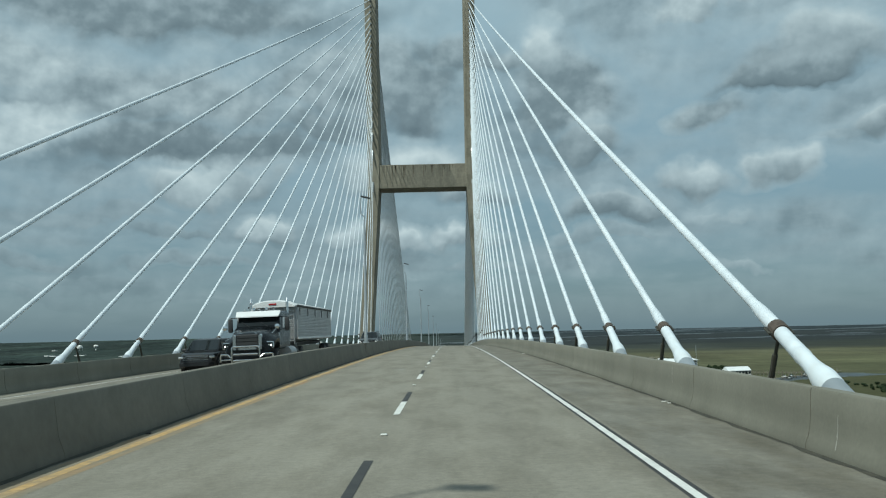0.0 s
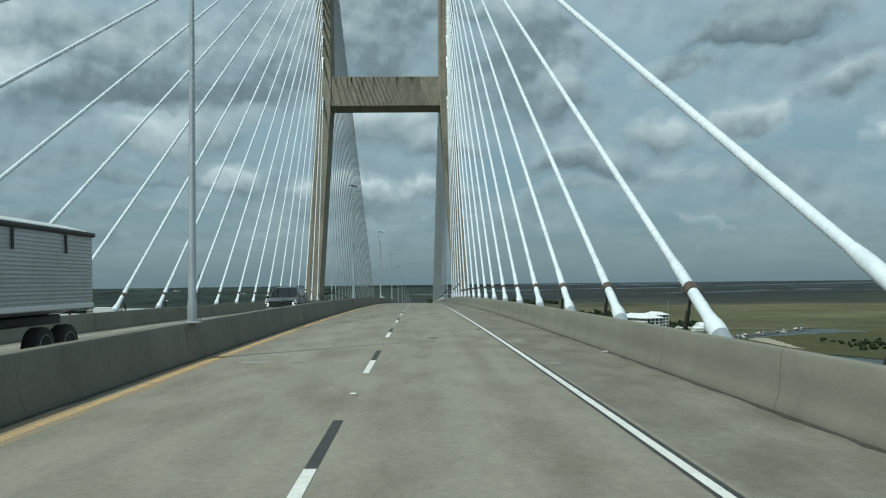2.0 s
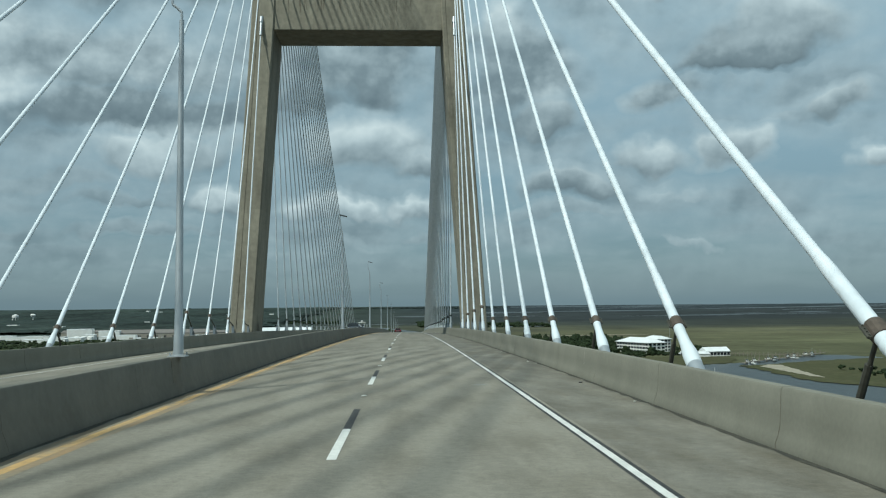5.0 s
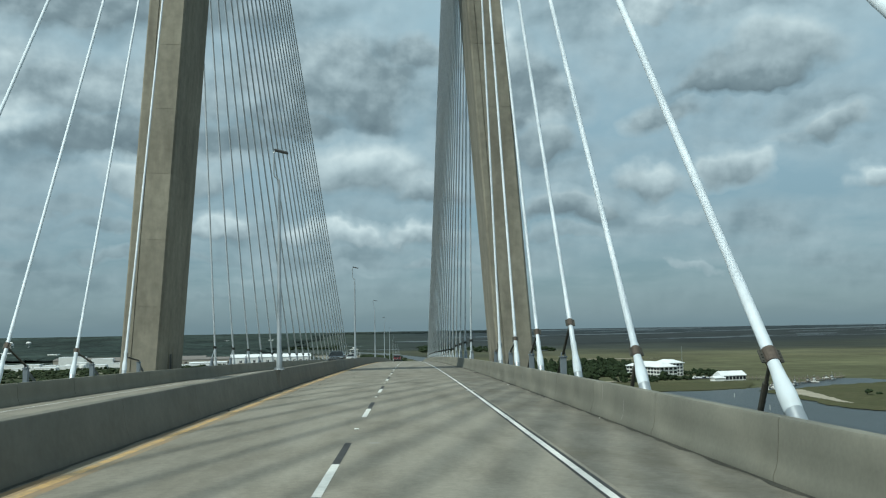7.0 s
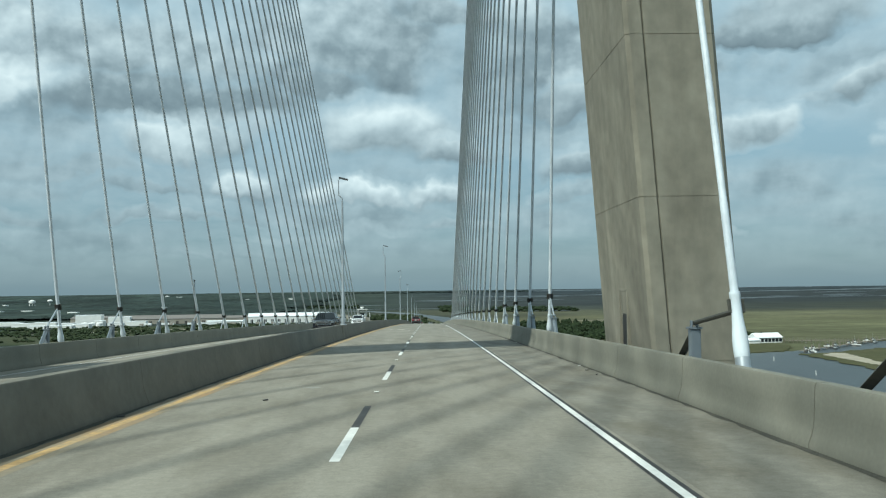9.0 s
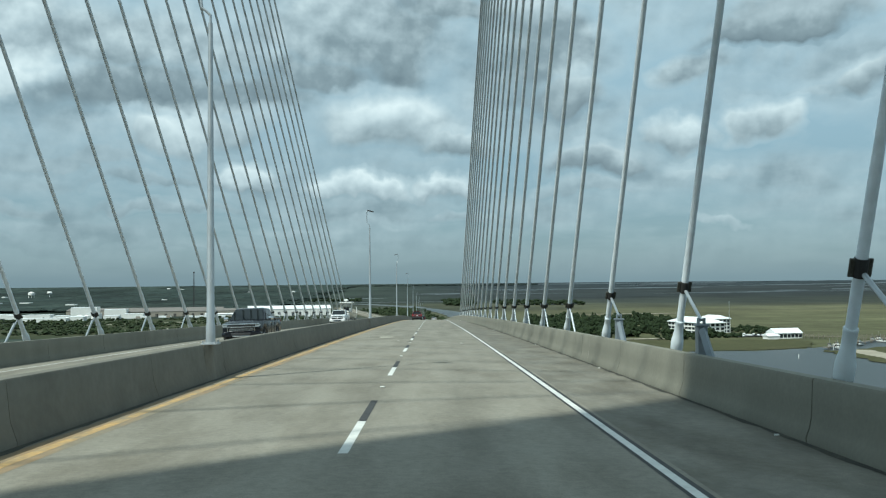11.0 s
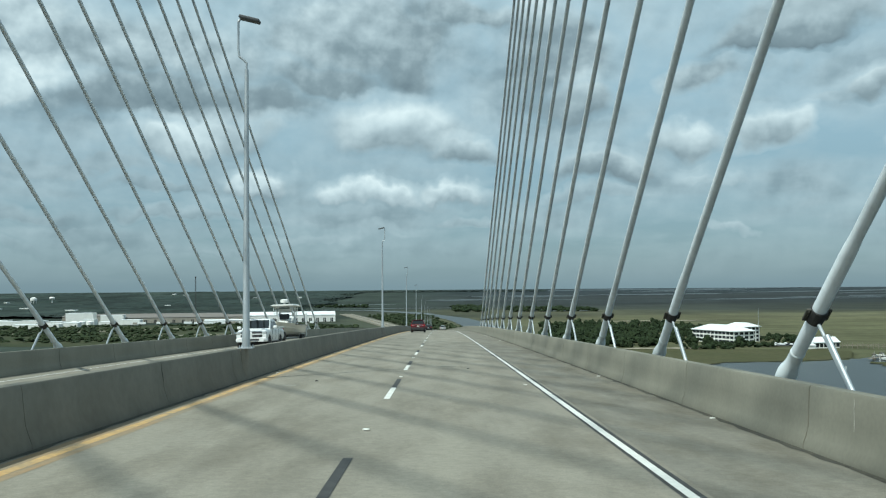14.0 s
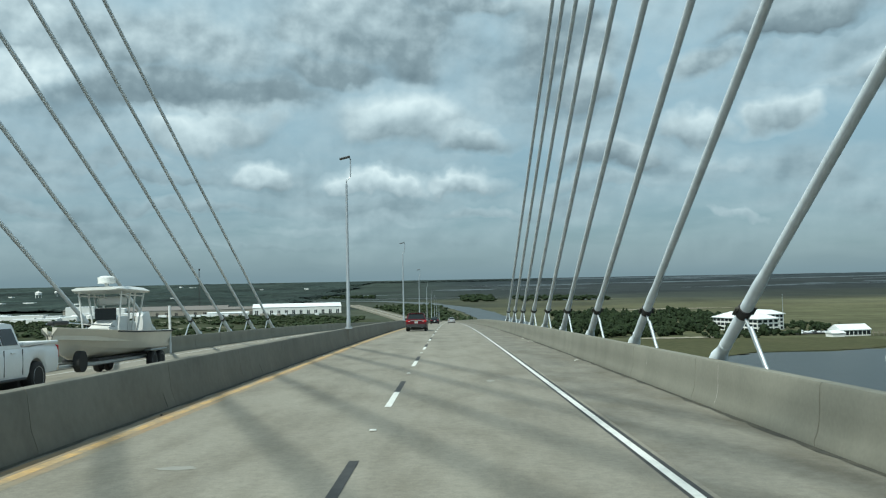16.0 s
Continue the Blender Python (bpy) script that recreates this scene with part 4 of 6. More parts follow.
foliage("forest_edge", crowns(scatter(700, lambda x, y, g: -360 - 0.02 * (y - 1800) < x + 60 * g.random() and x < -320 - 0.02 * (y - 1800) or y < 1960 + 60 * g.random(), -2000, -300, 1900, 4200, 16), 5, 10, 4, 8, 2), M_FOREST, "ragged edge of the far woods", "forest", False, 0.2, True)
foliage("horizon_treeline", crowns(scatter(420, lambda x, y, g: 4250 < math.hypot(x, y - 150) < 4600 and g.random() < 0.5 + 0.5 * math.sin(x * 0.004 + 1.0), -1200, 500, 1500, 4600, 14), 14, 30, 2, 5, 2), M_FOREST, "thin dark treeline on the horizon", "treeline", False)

# ---- buildings ----
M_WHITEWALL = material("white_painted_wall", (0.74, 0.74, 0.71), 0.7, grain=0.05, grain_scale=0.5, stain=0.25, stain_scale=0.12)
M_WHITEROOF = material("white_metal_roof", (0.72, 0.74, 0.74), 0.5, grain=0.05, grain_scale=0.5, stain=0.25, stain_scale=0.08)
M_WINDOW = material("dark_window_glass", (0.018, 0.024, 0.028), 0.12)
M_TANWALL = material("tan_metal_wall", (0.30, 0.28, 0.24), 0.7, grain=0.08, grain_scale=0.4, stain=0.5, stain_scale=0.06, stain_col=(0.22, 0.18, 0.13))
M_BROWNROOF = material("weathered_brown_roof", (0.165, 0.15, 0.135), 0.8, grain=0.1, grain_scale=0.3, stain=0.5, stain_scale=0.04, stain_col=(0.13, 0.115, 0.10))
M_DOCKWOOD = material("grey_dock_timber", (0.17, 0.15, 0.12), 0.85, grain=0.2, grain_scale=2)
M_ROADFAR = material("car_park_asphalt", (0.055, 0.055, 0.055), 0.9, grain=0.15, grain_scale=0.5)


def hip_roof(bm, w, d, z, rise, over=1.2, ridge=0.62):
    a, b = w / 2 + over, d / 2 + over
    c = [bm.verts.new(p) for p in ((-a, -b, z), (a, -b, z), (a, b, z), (-a, b, z))]
    lo = [bm.verts.new((v.co.x, v.co.y, z - 0.35)) for v in c]
    r0, r1 = bm.verts.new((-a * ridge, 0, z + rise)), bm.verts.new((a * ridge, 0, z + rise))
    for f in ((c[0], c[1], r1, r0), (c[1], c[2], r1), (c[2], c[3], r0, r1), (c[3], c[0], r0)):
        bm.faces.new(f)
    for i in range(4):
        bm.faces.new((lo[i], lo[(i + 1) % 4], c[(i + 1) % 4], c[i]))
    bm.faces.new(lo[::-1])
    bmesh.ops.recalc_face_normals(bm, faces=bm.faces)
    return bm


def block(name, at, w, d, h, wall, roof, label, category, storeys=0, bays=0, roof_kind="flat", rise=3.0, group="", sides=False, doors=0):
    th = thing(name, label, category, group, at=at)
    part("wall", box(bmesh.new(), (0, 0, h / 2), (w, d, h), 0.05), wall, th)
    bm = bmesh.new()
    if roof_kind == "hip":
        hip_roof(bm, w, d, h + 0.36, rise)
    elif roof_kind == "gable":
        a, b = w / 2 + 0.6, d / 2 + 0.6
        prof = [(-b, h + 0.02), (0, h + rise), (b, h + 0.02), (b, h - 0.2), (-b, h - 0.2)]
        va = [bm.verts.new((-a, y, z)) for y, z in prof]
        vb = [bm.verts.new((a, y, z)) for y, z in prof]
        for i in range(5):
            bm.faces.new((va[i], vb[i], vb[(i + 1) % 5], va[(i + 1) % 5]))
        bm.faces.new(va)
        bm.faces.new(vb[::-1])
        bmesh.ops.recalc_face_normals(bm, faces=bm.faces)
    else:
        box(bm, (0, 0, h + 0.2), (w + 0.3, d + 0.3, 0.4), 0.05)
    part("roof", bm, roof, th)
    if doors:
        me = None
        for k in range(doors):
            x = -w / 2 + w * (k + 0.5) / doors
            ob = part("loading_door", box(bmesh.new(), (0, 0, 0), (min(4.2, w / doors * 0.55), 0.14, h * 0.55), 0.02), M_WINDOW if wall is M_WHITEWALL else M_DOORDARK, th) if me is None else new("loading_door", me)
            me = ob.data
            ob.parent = th
            ob.location = (x, -d / 2 - 0.04, h * 0.28)
        me = None
        for k in range(doors * 2 + 1):
            ob = part("wall_rib", box(bmesh.new(), (0, 0, 0), (0.5, 0.3, h * 0.96), 0.03), wall, th) if me is None else new("wall_rib", me)
            me = ob.data
            ob.parent = th
            ob.location = (-w / 2 + w * k / (doors * 2), -d / 2 - 0.12, h * 0.48)
    if storeys:
        fh = h / storeys
        me = None
        for s in range(storeys):
            for k in range(bays):
                ww = w / bays
                ob = part("window", box(bmesh.new(), (0, 0, 0), (ww * 0.80, 0.12, fh * 0.64), 0.02), M_WINDOW, th) if me is None else new("window", me)
                me = ob.data
                ob.parent = th
                ob.location = (-w / 2 + ww * (k + 0.5), -d / 2 - 0.03, fh * (s + 0.52))
        if sides:
            n2 = max(2, int(bays * d / w))
            for s in range(storeys):
                for k in range(n2):
                    for sx in (-1, 1):
                        ob = new("window", me)
                        ob.parent = th
                        ob.matrix_basis = pose(sx * (w / 2 + 0.03), -d / 2 + d / n2 * (k + 0.5), fh * (s + 0.52), 0, 0, 90)
    return th


ang = math.degrees(math.atan2(1052 - 1118, 281 - 252))
block("office_building", pose(266, 1085, GZ, 0, 0, ang), 56, 24, 11.2, M_WHITEWALL, M_WHITEROOF, "white three-storey waterfront office building with a hipped metal roof", "office building", 3, 11, "hip", 5.0, sides=True)
block("office_wing", pose(288, 1096, GZ, 0, 0, ang), 25, 20, 14.0, M_WHITEWALL, M_WHITEROOF, "taller white wing behind the waterfront offices", "office building", 4, 6, "hip", 3.5, sides=True)
sheet("car_park", [(284, 1018), (330, 1030), (330, 1058), (288, 1048)], 0.7, M_ROADFAR, "dark asphalt car park beside the offices", "car park", 1.0, 60)
block("boathouse", pose(322, 1003, GZ, 0, 0, 12), 27, 15, 5.0, M_WHITEWALL, M_WHITEROOF, "white gabled boathouse at the water's edge", "boathouse", 1, 7, "gable", 4.2)
block("boat_shed", pose(306, 993, GZ, 0, 0, 12), 11, 9, 3.0, M_WHITEWALL, M_WHITEROOF, "small white shed beside the boathouse", "shed", 0, 0, "gable", 2.2)

# dock with piles and moored boats
dock = thing("dock", "grey timber dock on piles with a row of posts", "dock", at=pose(300, 872, GZ))
dvec = Vector((142, 138, 0))
dang = math.degrees(math.atan2(dvec.y, dvec.x))
dm = Matrix.Translation((300, 872, GZ)) @ pose(0, 0, 0, 0, 0, dang)
part("dock_deck", box(bmesh.new(), (dvec.length / 2, 0, 1.6), (dvec.length, 3.0, 0.35), 0.04, dm), M_DOCKWOOD, dock).matrix_parent_inverse = dock.matrix_world.inverted()
pier_a, pier_b = Vector((337, 997, GZ)), Vector((398, 968, GZ))
pier_m = Matrix.Translation(pier_a) @ pose(0, 0, 0, 0, 0, math.degrees(math.atan2(pier_b.y - pier_a.y, pier_b.x - pier_a.x)))
pier_len = (pier_b - pier_a).length
pier = thing("pier", "long grey timber pier with a row of tall piles", "pier", at=pier_m)
part("pier_deck", box(bmesh.new(), (pier_len / 2, 0, 2.2), (pier_len, 2.4, 0.35), 0.04), M_DOCKWOOD, pier)
for side in (-1, 1):
    part("hand_rail", box(bmesh.new(), (pier_len / 2, side * 1.1, 3.4), (pier_len, 0.12, 0.14), 0.02), M_DOCKWOOD, pier)
first_pile = part("pile", tube(bmesh.new(), (0, 0, 0), (0, 0, 4.6), 0.24, 0.2, 8), M_DOCKWOOD, pier)
for k in range(34):
    ob = first_pile if k == 0 else new("pile", first_pile.data)
    ob.parent = pier
    ob.location = (1.0 + (k // 2) * 3.9, 1.45 if k % 2 else -1.45, 0)
pm = None
for k in range(26):
    p = dm @ Vector((4 + k * 7.5, 1.9 if k % 2 else -1.9, 0))
    ob = part("pile", tube(bmesh.new(), (0, 0, 0), (0, 0, 5.2), 0.3, 0.26, 8), M_DOCKWOOD) if pm is None else new("pile", pm)
    pm = ob.data
    ob.parent = dock
    ob.matrix_world = Matrix.Translation(p)
M_HULL = material("white_gelcoat", (0.74, 0.74, 0.71), 0.3, grain=0.03, stain=0.15, stain_scale=1.0, coat=0.3)


def hull_mesh(bm, length, beam, depth, sheer=0.25):
    n = 12
    rings = []
    for i in range(n + 1):
        f = i / n
        wd = beam / 2 * (1 - max(0.0, (f - 0.45) / 0.55) ** 2.2)
        top = depth + sheer * f * f
        keel = depth * 0.55 * max(0.0, (f - 0.7) / 0.3) ** 2
        rings.append([bm.verts.new((x, -length / 2 + length * f - 0.12 * length * f ** 4 * max(0.0, 1 - z / top), z)) for x, z in ((0, keel), (wd * 0.62, keel + depth * 0.22), (wd * 0.92, depth * 0.5), (wd + 0.001, top), (wd * 0.9, top), (wd * 0.86, top - 0.25), (0, top - 0.25),
                                                                              (-wd * 0.86, top - 0.25), (-wd * 0.9, top), (-wd - 0.001, top), (-wd * 0.92, depth * 0.5), (-wd * 0.62, keel + depth * 0.22))])
    for a, b in zip(rings, rings[1:]):
        for k in range(12):
            bm.faces.new((a[k], b[k], b[(k + 1) % 12], a[(k + 1) % 12]))
    bm.faces.new(rings[0])
    bm.faces.new(rings[-1][::-1])
    bmesh.ops.recalc_face_normals(bm, faces=bm.faces)
    return bm


moored = None
for k in range(12):
    p = dm @ Vector((10 + k * 15.5, 6.0 if k % 3 else -6.0, 0.2))
    if moored is None:
        moored = thing("moored_boat", "small white motor boat moored at the dock", "boat", "moored boats", at=Matrix.Translation(p))
        part("hull", hull_mesh(bmesh.new(), 8.5, 2.8, 1.3), M_HULL, moored)
        part("cabin", box(bmesh.new(), (0, 0.3, 1.9), (1.7, 2.6, 1.2), 0.25), M_HULL, moored)
        part("cabin_window", box(bmesh.new(), (0, 0.6, 2.6), (2.26, 2.8, 0.6), 0.1), M_WINDOW, moored)
        part("mast", tube(bmesh.new(), (0, 0.2, 3.0), (0, 0.2, 7.0), 0.06, 0.04, 6), M_GALV, moored)
    else:
        copy_thing(moored, Matrix.Translation(p) @ pose(0, 0, 0, 0, 0, dang + (90 if k % 2 else 0)))
for x, y in ((305, 868), (250, 800), (236, 700)):
    solid("channel_marker", tube(bmesh.new(), (x, y, GZ), (x, y, GZ + 3.4), 0.25, 0.2, 8), M_WHITEWALL, "white channel marker post standing in the water", "channel marker", "channel markers")

# works and warehouses on the far left shore
block("warehouse", pose(-236, 1668, GZ, 0, 0, 10), 134, 44, 11.0, M_WHITEWALL, M_WHITEROOF, "long white metal warehouse with a pale gabled roof", "warehouse", 0, 0, "gable", 5.0, doors=12)
block("warehouse", pose(-420, 1690, GZ, 0, 0, 8), 230, 60, 8.5, M_TANWALL, M_BROWNROOF, "long weathered warehouse with a brown roof", "warehouse", 0, 0, "gable", 3.0, doors=16)
block("warehouse", pose(-500, 1760, GZ, 0, 0, 8), 260, 50, 9.0, M_TANWALL, M_BROWNROOF, "weathered brown-roofed warehouse behind the works", "warehouse", 0, 0, "gable", 3.0)
block("loading_shed", pose(-330, 1612, GZ, 0, 0, 8), 60, 14, 5.0, M_WHITEWALL, M_WHITEROOF, "low white loading shed before the warehouses", "shed", 0, 0, "gable", 1.5, doors=8)
block("cold_store", pose(-556, 1625, GZ, 0, 0, 12), 40, 30, 17, M_WHITEWALL, M_WHITEROOF, "tall white windowless cold store block", "factory block")
block("cold_store", pose(-512, 1640, GZ, 0, 0, 12), 34, 26, 13, M_WHITEWALL, M_WHITEROOF, "white windowless factory block", "factory block")
for k, (x, y, w, h) in enumerate(((-545, 1478, 40, 6), (-600, 1560, 36, 8), (-520, 1500, 24, 7), (-490, 1560, 22, 6), (-640, 1590, 46, 6), (-585, 1500, 26, 5), (-560, 1545, 20, 7), (-700, 1640, 50, 6), (-470, 1600, 30, 7), (-525, 1580, 18, 9))):
    block("factory_unit", pose(x, y, GZ, 0, 0, 8), w, 22, h, M_WHITEWALL, M_WHITEROOF, "low white industrial unit", "factory block", group="industrial units")
for k, (x, y) in enumerate(((-536, 1552), (-524, 1550), (-512, 1548))):
    solid("storage_tank", lathe(bmesh.new(), [(0, 5.0), (6.5, 5.0), (7.6, 3.0), (7.9, 0.3)], Matrix.Translation((x, y, GZ)), 20), M_WHITEWALL, "white cylindrical storage tank at the works", "tank", "storage tanks")
rng = random.Random(21)
for k in range(26):
    x, y = rng.uniform(-460, -190), rng.uniform(1585, 1605)
    solid("parked_trailer", box(bmesh.new(), (x, y, GZ + 2.1), (rng.choice((12, 12, 6)), 2.6, 3.0), 0.1), M_WHITEROOF if k % 3 else M_TANWALL, "pale box trailer parked at the works", "trailer", "parked trailers")
for k in range(14):
    y = rng.uniform(2200, 4300)
    x = -y * rng.uniform(0.10, 0.52) - 120
    w = rng.uniform(10, 30)
    block("far_roof", pose(x, y, land_z(x, y), 0, 0, rng.uniform(-12, 12)), w, 16, rng.uniform(6, 7), M_WHITEWALL, M_WHITEROOF, "pale flat-roofed building among distant trees", "building", group="distant buildings")


def water_tower(x, y, kind):
    z = land_z(x, y)
    th = thing("water_tower", "white water tower above distant trees" if kind else "pale water tower on several legs", "water tower", "water towers", at=pose(x, y, z))
    top = -25.0 - z
    if kind:
        part("tank", lathe(bmesh.new(), [(top - 11, 2.0), (top - 8, 7), (top - 4, 8.5), (top - 1, 6), (top, 0.6)], Matrix.Identity(4), 20), M_WHITEWALL, th)
        part("stem", lathe(bmesh.new(), [(0, 3.0), (6, 1.6), (top - 10.8, 1.6)], Matrix.Identity(4), 14), M_WHITEWALL, th)
    else:
        part("tank", lathe(bmesh.new(), [(top - 12, 8), (top - 11, 10), (top - 4, 10), (top, 0.8)], Matrix.Identity(4), 20), M_WHITEWALL, th)
        for k in range(6):
            a = k * math.pi / 3
            part("leg", tube(bmesh.new(), (9.5 * math.cos(a), 9.5 * math.sin(a), 0), (8.6 * math.cos(a), 8.6 * math.sin(a), top - 11.5), 0.7, seg=6), M_WHITEWALL, th)


water_tower(-1272, 3013, 0)
water_tower(-1235, 3060, 1)
mast = thing("radio_mast", "dark lattice radio mast rising above the trees", "mast", at=pose(-492, 2030, GZ))
for k in range(3):
    a = k * 2.094
    part("mast_leg", tube(bmesh.new(), (1.6 * math.cos(a), 1.6 * math.sin(a), 0), (0.9 * math.cos(a), 0.9 * math.sin(a), 78), 0.28, 0.2, 6), M_BLACKSTEEL, mast)
for k in range(26):
    bm = bmesh.new()
    z = 3 * k
    for i in range(3):
        a, b = i * 2.094, (i + 1) * 2.094
        r0, r1 = 1.6 - 0.7 * z / 78, 1.6 - 0.7 * (z + 3) / 78
        tube(bm, (r0 * math.cos(a), r0 * math.sin(a), z), (r1 * math.cos(b), r1 * math.sin(b), z + 3), 0.12, seg=4)
    part("lattice_bay", bm, M_BLACKSTEEL, mast)
part("antenna", box(bmesh.new(), (0, 0, 76.5), (2.6, 2.6, 3), 0.4), M_BLACKSTEEL, mast, "antenna cluster at the mast head")
solid("flag_mast", tube(bmesh.new(), (300, 1085, GZ), (300, 1085, GZ + 32), 0.3, 0.12, 8), M_GALV, "slender pale mast beside the offices", "mast")

# approach piers and tower footings
pier = None
for y in list(range(-40, 0, 60)) + list(range(400, 1200, 52)):
    h = deck_z(y) - 2.2 - GZ
    if h < 3:
        continue
    th = thing("bridge_pier", "plain grey concrete pier under the approach deck", "pier", "bridge piers", at=pose(AXIS + deck_x(y), y, GZ))
    for s in (-1, 1):
        part("column", box(bmesh.new(), (s * 5.5, 0, (h - 1.8) / 2), (2.2, 2.2, h - 1.8), 0.2), M_TOWER, th)
    part("cap", box(bmesh.new(), (0, 0, h - 0.9), (18, 2.4, 1.8), 0.15), M_TOWER, th)

rng = random.Random(31)
lot_me = None
for k in range(18):
    x, y = 286 + rng.uniform(0, 42), 1024 + rng.uniform(0, 26)
    bm = box(bmesh.new(), (0, 0, 0.55), (1.8, 4.4, 0.7), 0.15)
    box(bm, (0, -0.2, 1.1), (1.5, 2.2, 0.55), 0.15)
    ob = solid("parked_car", bm, M_WHITEROOF if k % 3 else M_WINDOW, "small car parked beside the waterfront offices", "car", "car park cars")
    ob.matrix_world = pose(x, y, land_z(x, y) + 0.72, 0, 0, rng.choice((10, 100)))

# ---- vehicles ----
def paint(name, base, rough=0.3, metal=0.3):
    return material(name, base, rough, metal, grain=0.04, grain_scale=30, coat=0.08, spec=0.35, stain=0.15, stain_scale=1.5)


M_RED, M_GREY, M_DARK = paint("dark_red_car_paint", (0.115, 0.010, 0.016)), paint("metallic_grey_car_paint", (0.10, 0.11, 0.115)), paint("black_car_paint", (0.008, 0.009, 0.013), 0.25, 0.0)
M_WHITEP = paint("white_car_paint", (0.72, 0.73, 0.73), 0.3, 0.0)
M_SILVER = paint("silver_car_paint", (0.42, 0.43, 0.44), 0.3, 0.5)
M_GLASS = material("dark_car_glass", (0.010, 0.013, 0.014), 0.02, spec=0.5)
M_TRIM = material("black_plastic_trim", (0.025, 0.026, 0.028), 0.6, grain=0.1, grain_scale=40)
M_TYRE = material("tyre_rubber", (0.018, 0.018, 0.018), 0.85, grain=0.15, grain_scale=40)
M_RIM = material("alloy_rim", (0.55, 0.56, 0.57), 0.3, metal=0.9, grain=0.05)
M_CHROME = material("chrome", (0.78, 0.79, 0.80), 0.12, metal=1.0)
M_LENS = material("red_lamp_lens", (0.35, 0.012, 0.015), 0.15, coat=0.6)
M_HEAD = material("clear_lamp_lens", (0.62, 0.64, 0.65), 0.1, metal=0.5, coat=0.6)
M_PLATE = material("white_number_plate", (0.70, 0.71, 0.70), 0.5, grain=0.05)
M_INK = material("dark_plate_characters", (0.03, 0.05, 0.05), 0.6)
M_ALU = material("ribbed_aluminium", (0.50, 0.51, 0.52), 0.45, metal=0.6, grain=0.06, grain_scale=3, stain=0.3, stain_scale=0.6)


def loft(bm, secs):
    """secs of (y, [(x, z) ...] for the right half, bottom to top)."""
    rings = []
    for y, half in secs:
        full = [(x, z) for x, z in half] + [(-x, z) for x, z in reversed(half) if x > 1e-6]
        rings.append([bm.verts.new((x, y, z)) for x, z in full])
    n = len(rings[0])
    for a, b in zip(rings, rings[1:]):
        for k in range(n):
            bm.faces.new((a[k], b[k], b[(k + 1) % n], a[(k + 1) % n]))
    bm.faces.new(rings[0])
    bm.faces.new(rings[-1][::-1])
    bmesh.ops.recalc_face_normals(bm, faces=bm.faces)
    return bm


def shell(rows):
    """rows of (y, half width, floor z, shoulder z): a car's lower body."""
    cut = ((0.55, 0.0), (0.94, 0.0), (0.985, 0.16), (1.0, 0.45), (0.995, 0.72), (0.965, 0.88), (0.90, 0.97), (0.45, 1.015))
    return [(y, [(w * a, zf + f * (zt - zf)) for a, f in cut]) for y, w, zf, zt in rows]


def arched(rows, wheel_ys, r, zc):
    """more rows between, with the floor line raised into round wheel arches."""
    ys = {q[0] for q in rows}
    for c in wheel_ys:
        ys |= {c - r - 0.012, c + r + 0.012} | {c + r * math.cos(math.pi * k / 12) for k in range(13)}
    out = []
    for y in sorted(v for v in ys if rows[0][0] <= v <= rows[-1][0]):
        k = max(i for i in range(len(rows) - 1) if rows[i][0] <= y + 1e-9)
        a, b = rows[k], rows[k + 1]
        f = (y - a[0]) / (b[0] - a[0])
        w, zf, zt = (a[i] + (b[i] - a[i]) * f for i in (1, 2, 3))
        for c in wheel_ys:
            if abs(y - c) <= r + 1e-6:
                zf = max(zf, zc + math.sqrt(max(0.0, r * r - (y - c) ** 2)))
        out.append((y, w, zf, zt))
    return out


def wheel_meshes(r, w):
    tyre = lathe(bmesh.new(), [(-w / 2, r * 0.66), (-w / 2, r * 0.93), (-w / 2 + 0.04, r), (w / 2 - 0.04, r), (w / 2, r * 0.93), (w / 2, r * 0.66)], Matrix.Identity(4), 28)
    rim = lathe(bmesh.new(), [(w / 2 - 0.05, r * 0.02), (w / 2 - 0.04, r * 0.2), (w / 2 - 0.09, r * 0.26), (w / 2 - 0.09, r * 0.54), (w / 2 - 0.01, r * 0.6), (w / 2 + 0.004, r * 0.68), (w / 2 - 0.02, r * 0.7)], Matrix.Identity(4), 28)
    spoke = bmesh.new()
    for k in range(6):
        box(spoke, (r * 0.37, 0, w / 2 - 0.045), (r * 0.48, r * 0.13, 0.05), 0.008, Matrix.Rotation(k * math.pi / 3, 4, "Z"))
    return tyre, rim, spoke


def wheels(car, spots, r=0.37, w=0.25):
    t, m, s = wheel_meshes(r, w)
    first = None
    for x, y in spots:
        turn = Matrix.Translation((x, y, r)) @ Matrix.Rotation(math.pi / 2 * (1 if x > 0 else -1), 4, "Y")
        if first is None:
            tyre = part("wheel", t, M_TYRE, car, "black tyre on an alloy rim", smooth=True)
            rim, spk = part("rim", m, M_RIM, tyre, "bright alloy rim"), part("spokes", s, M_RIM, tyre)
            first = (tyre.data, rim.data, spk.data)
        else:
            tyre = tagged(new("wheel", first[0]), "black tyre on an alloy rim")
            tyre.parent = car
            for nm, d in (("rim", first[1]), ("spokes", first[2])):
                new(nm, d).parent = tyre
        tyre.matrix_local = turn


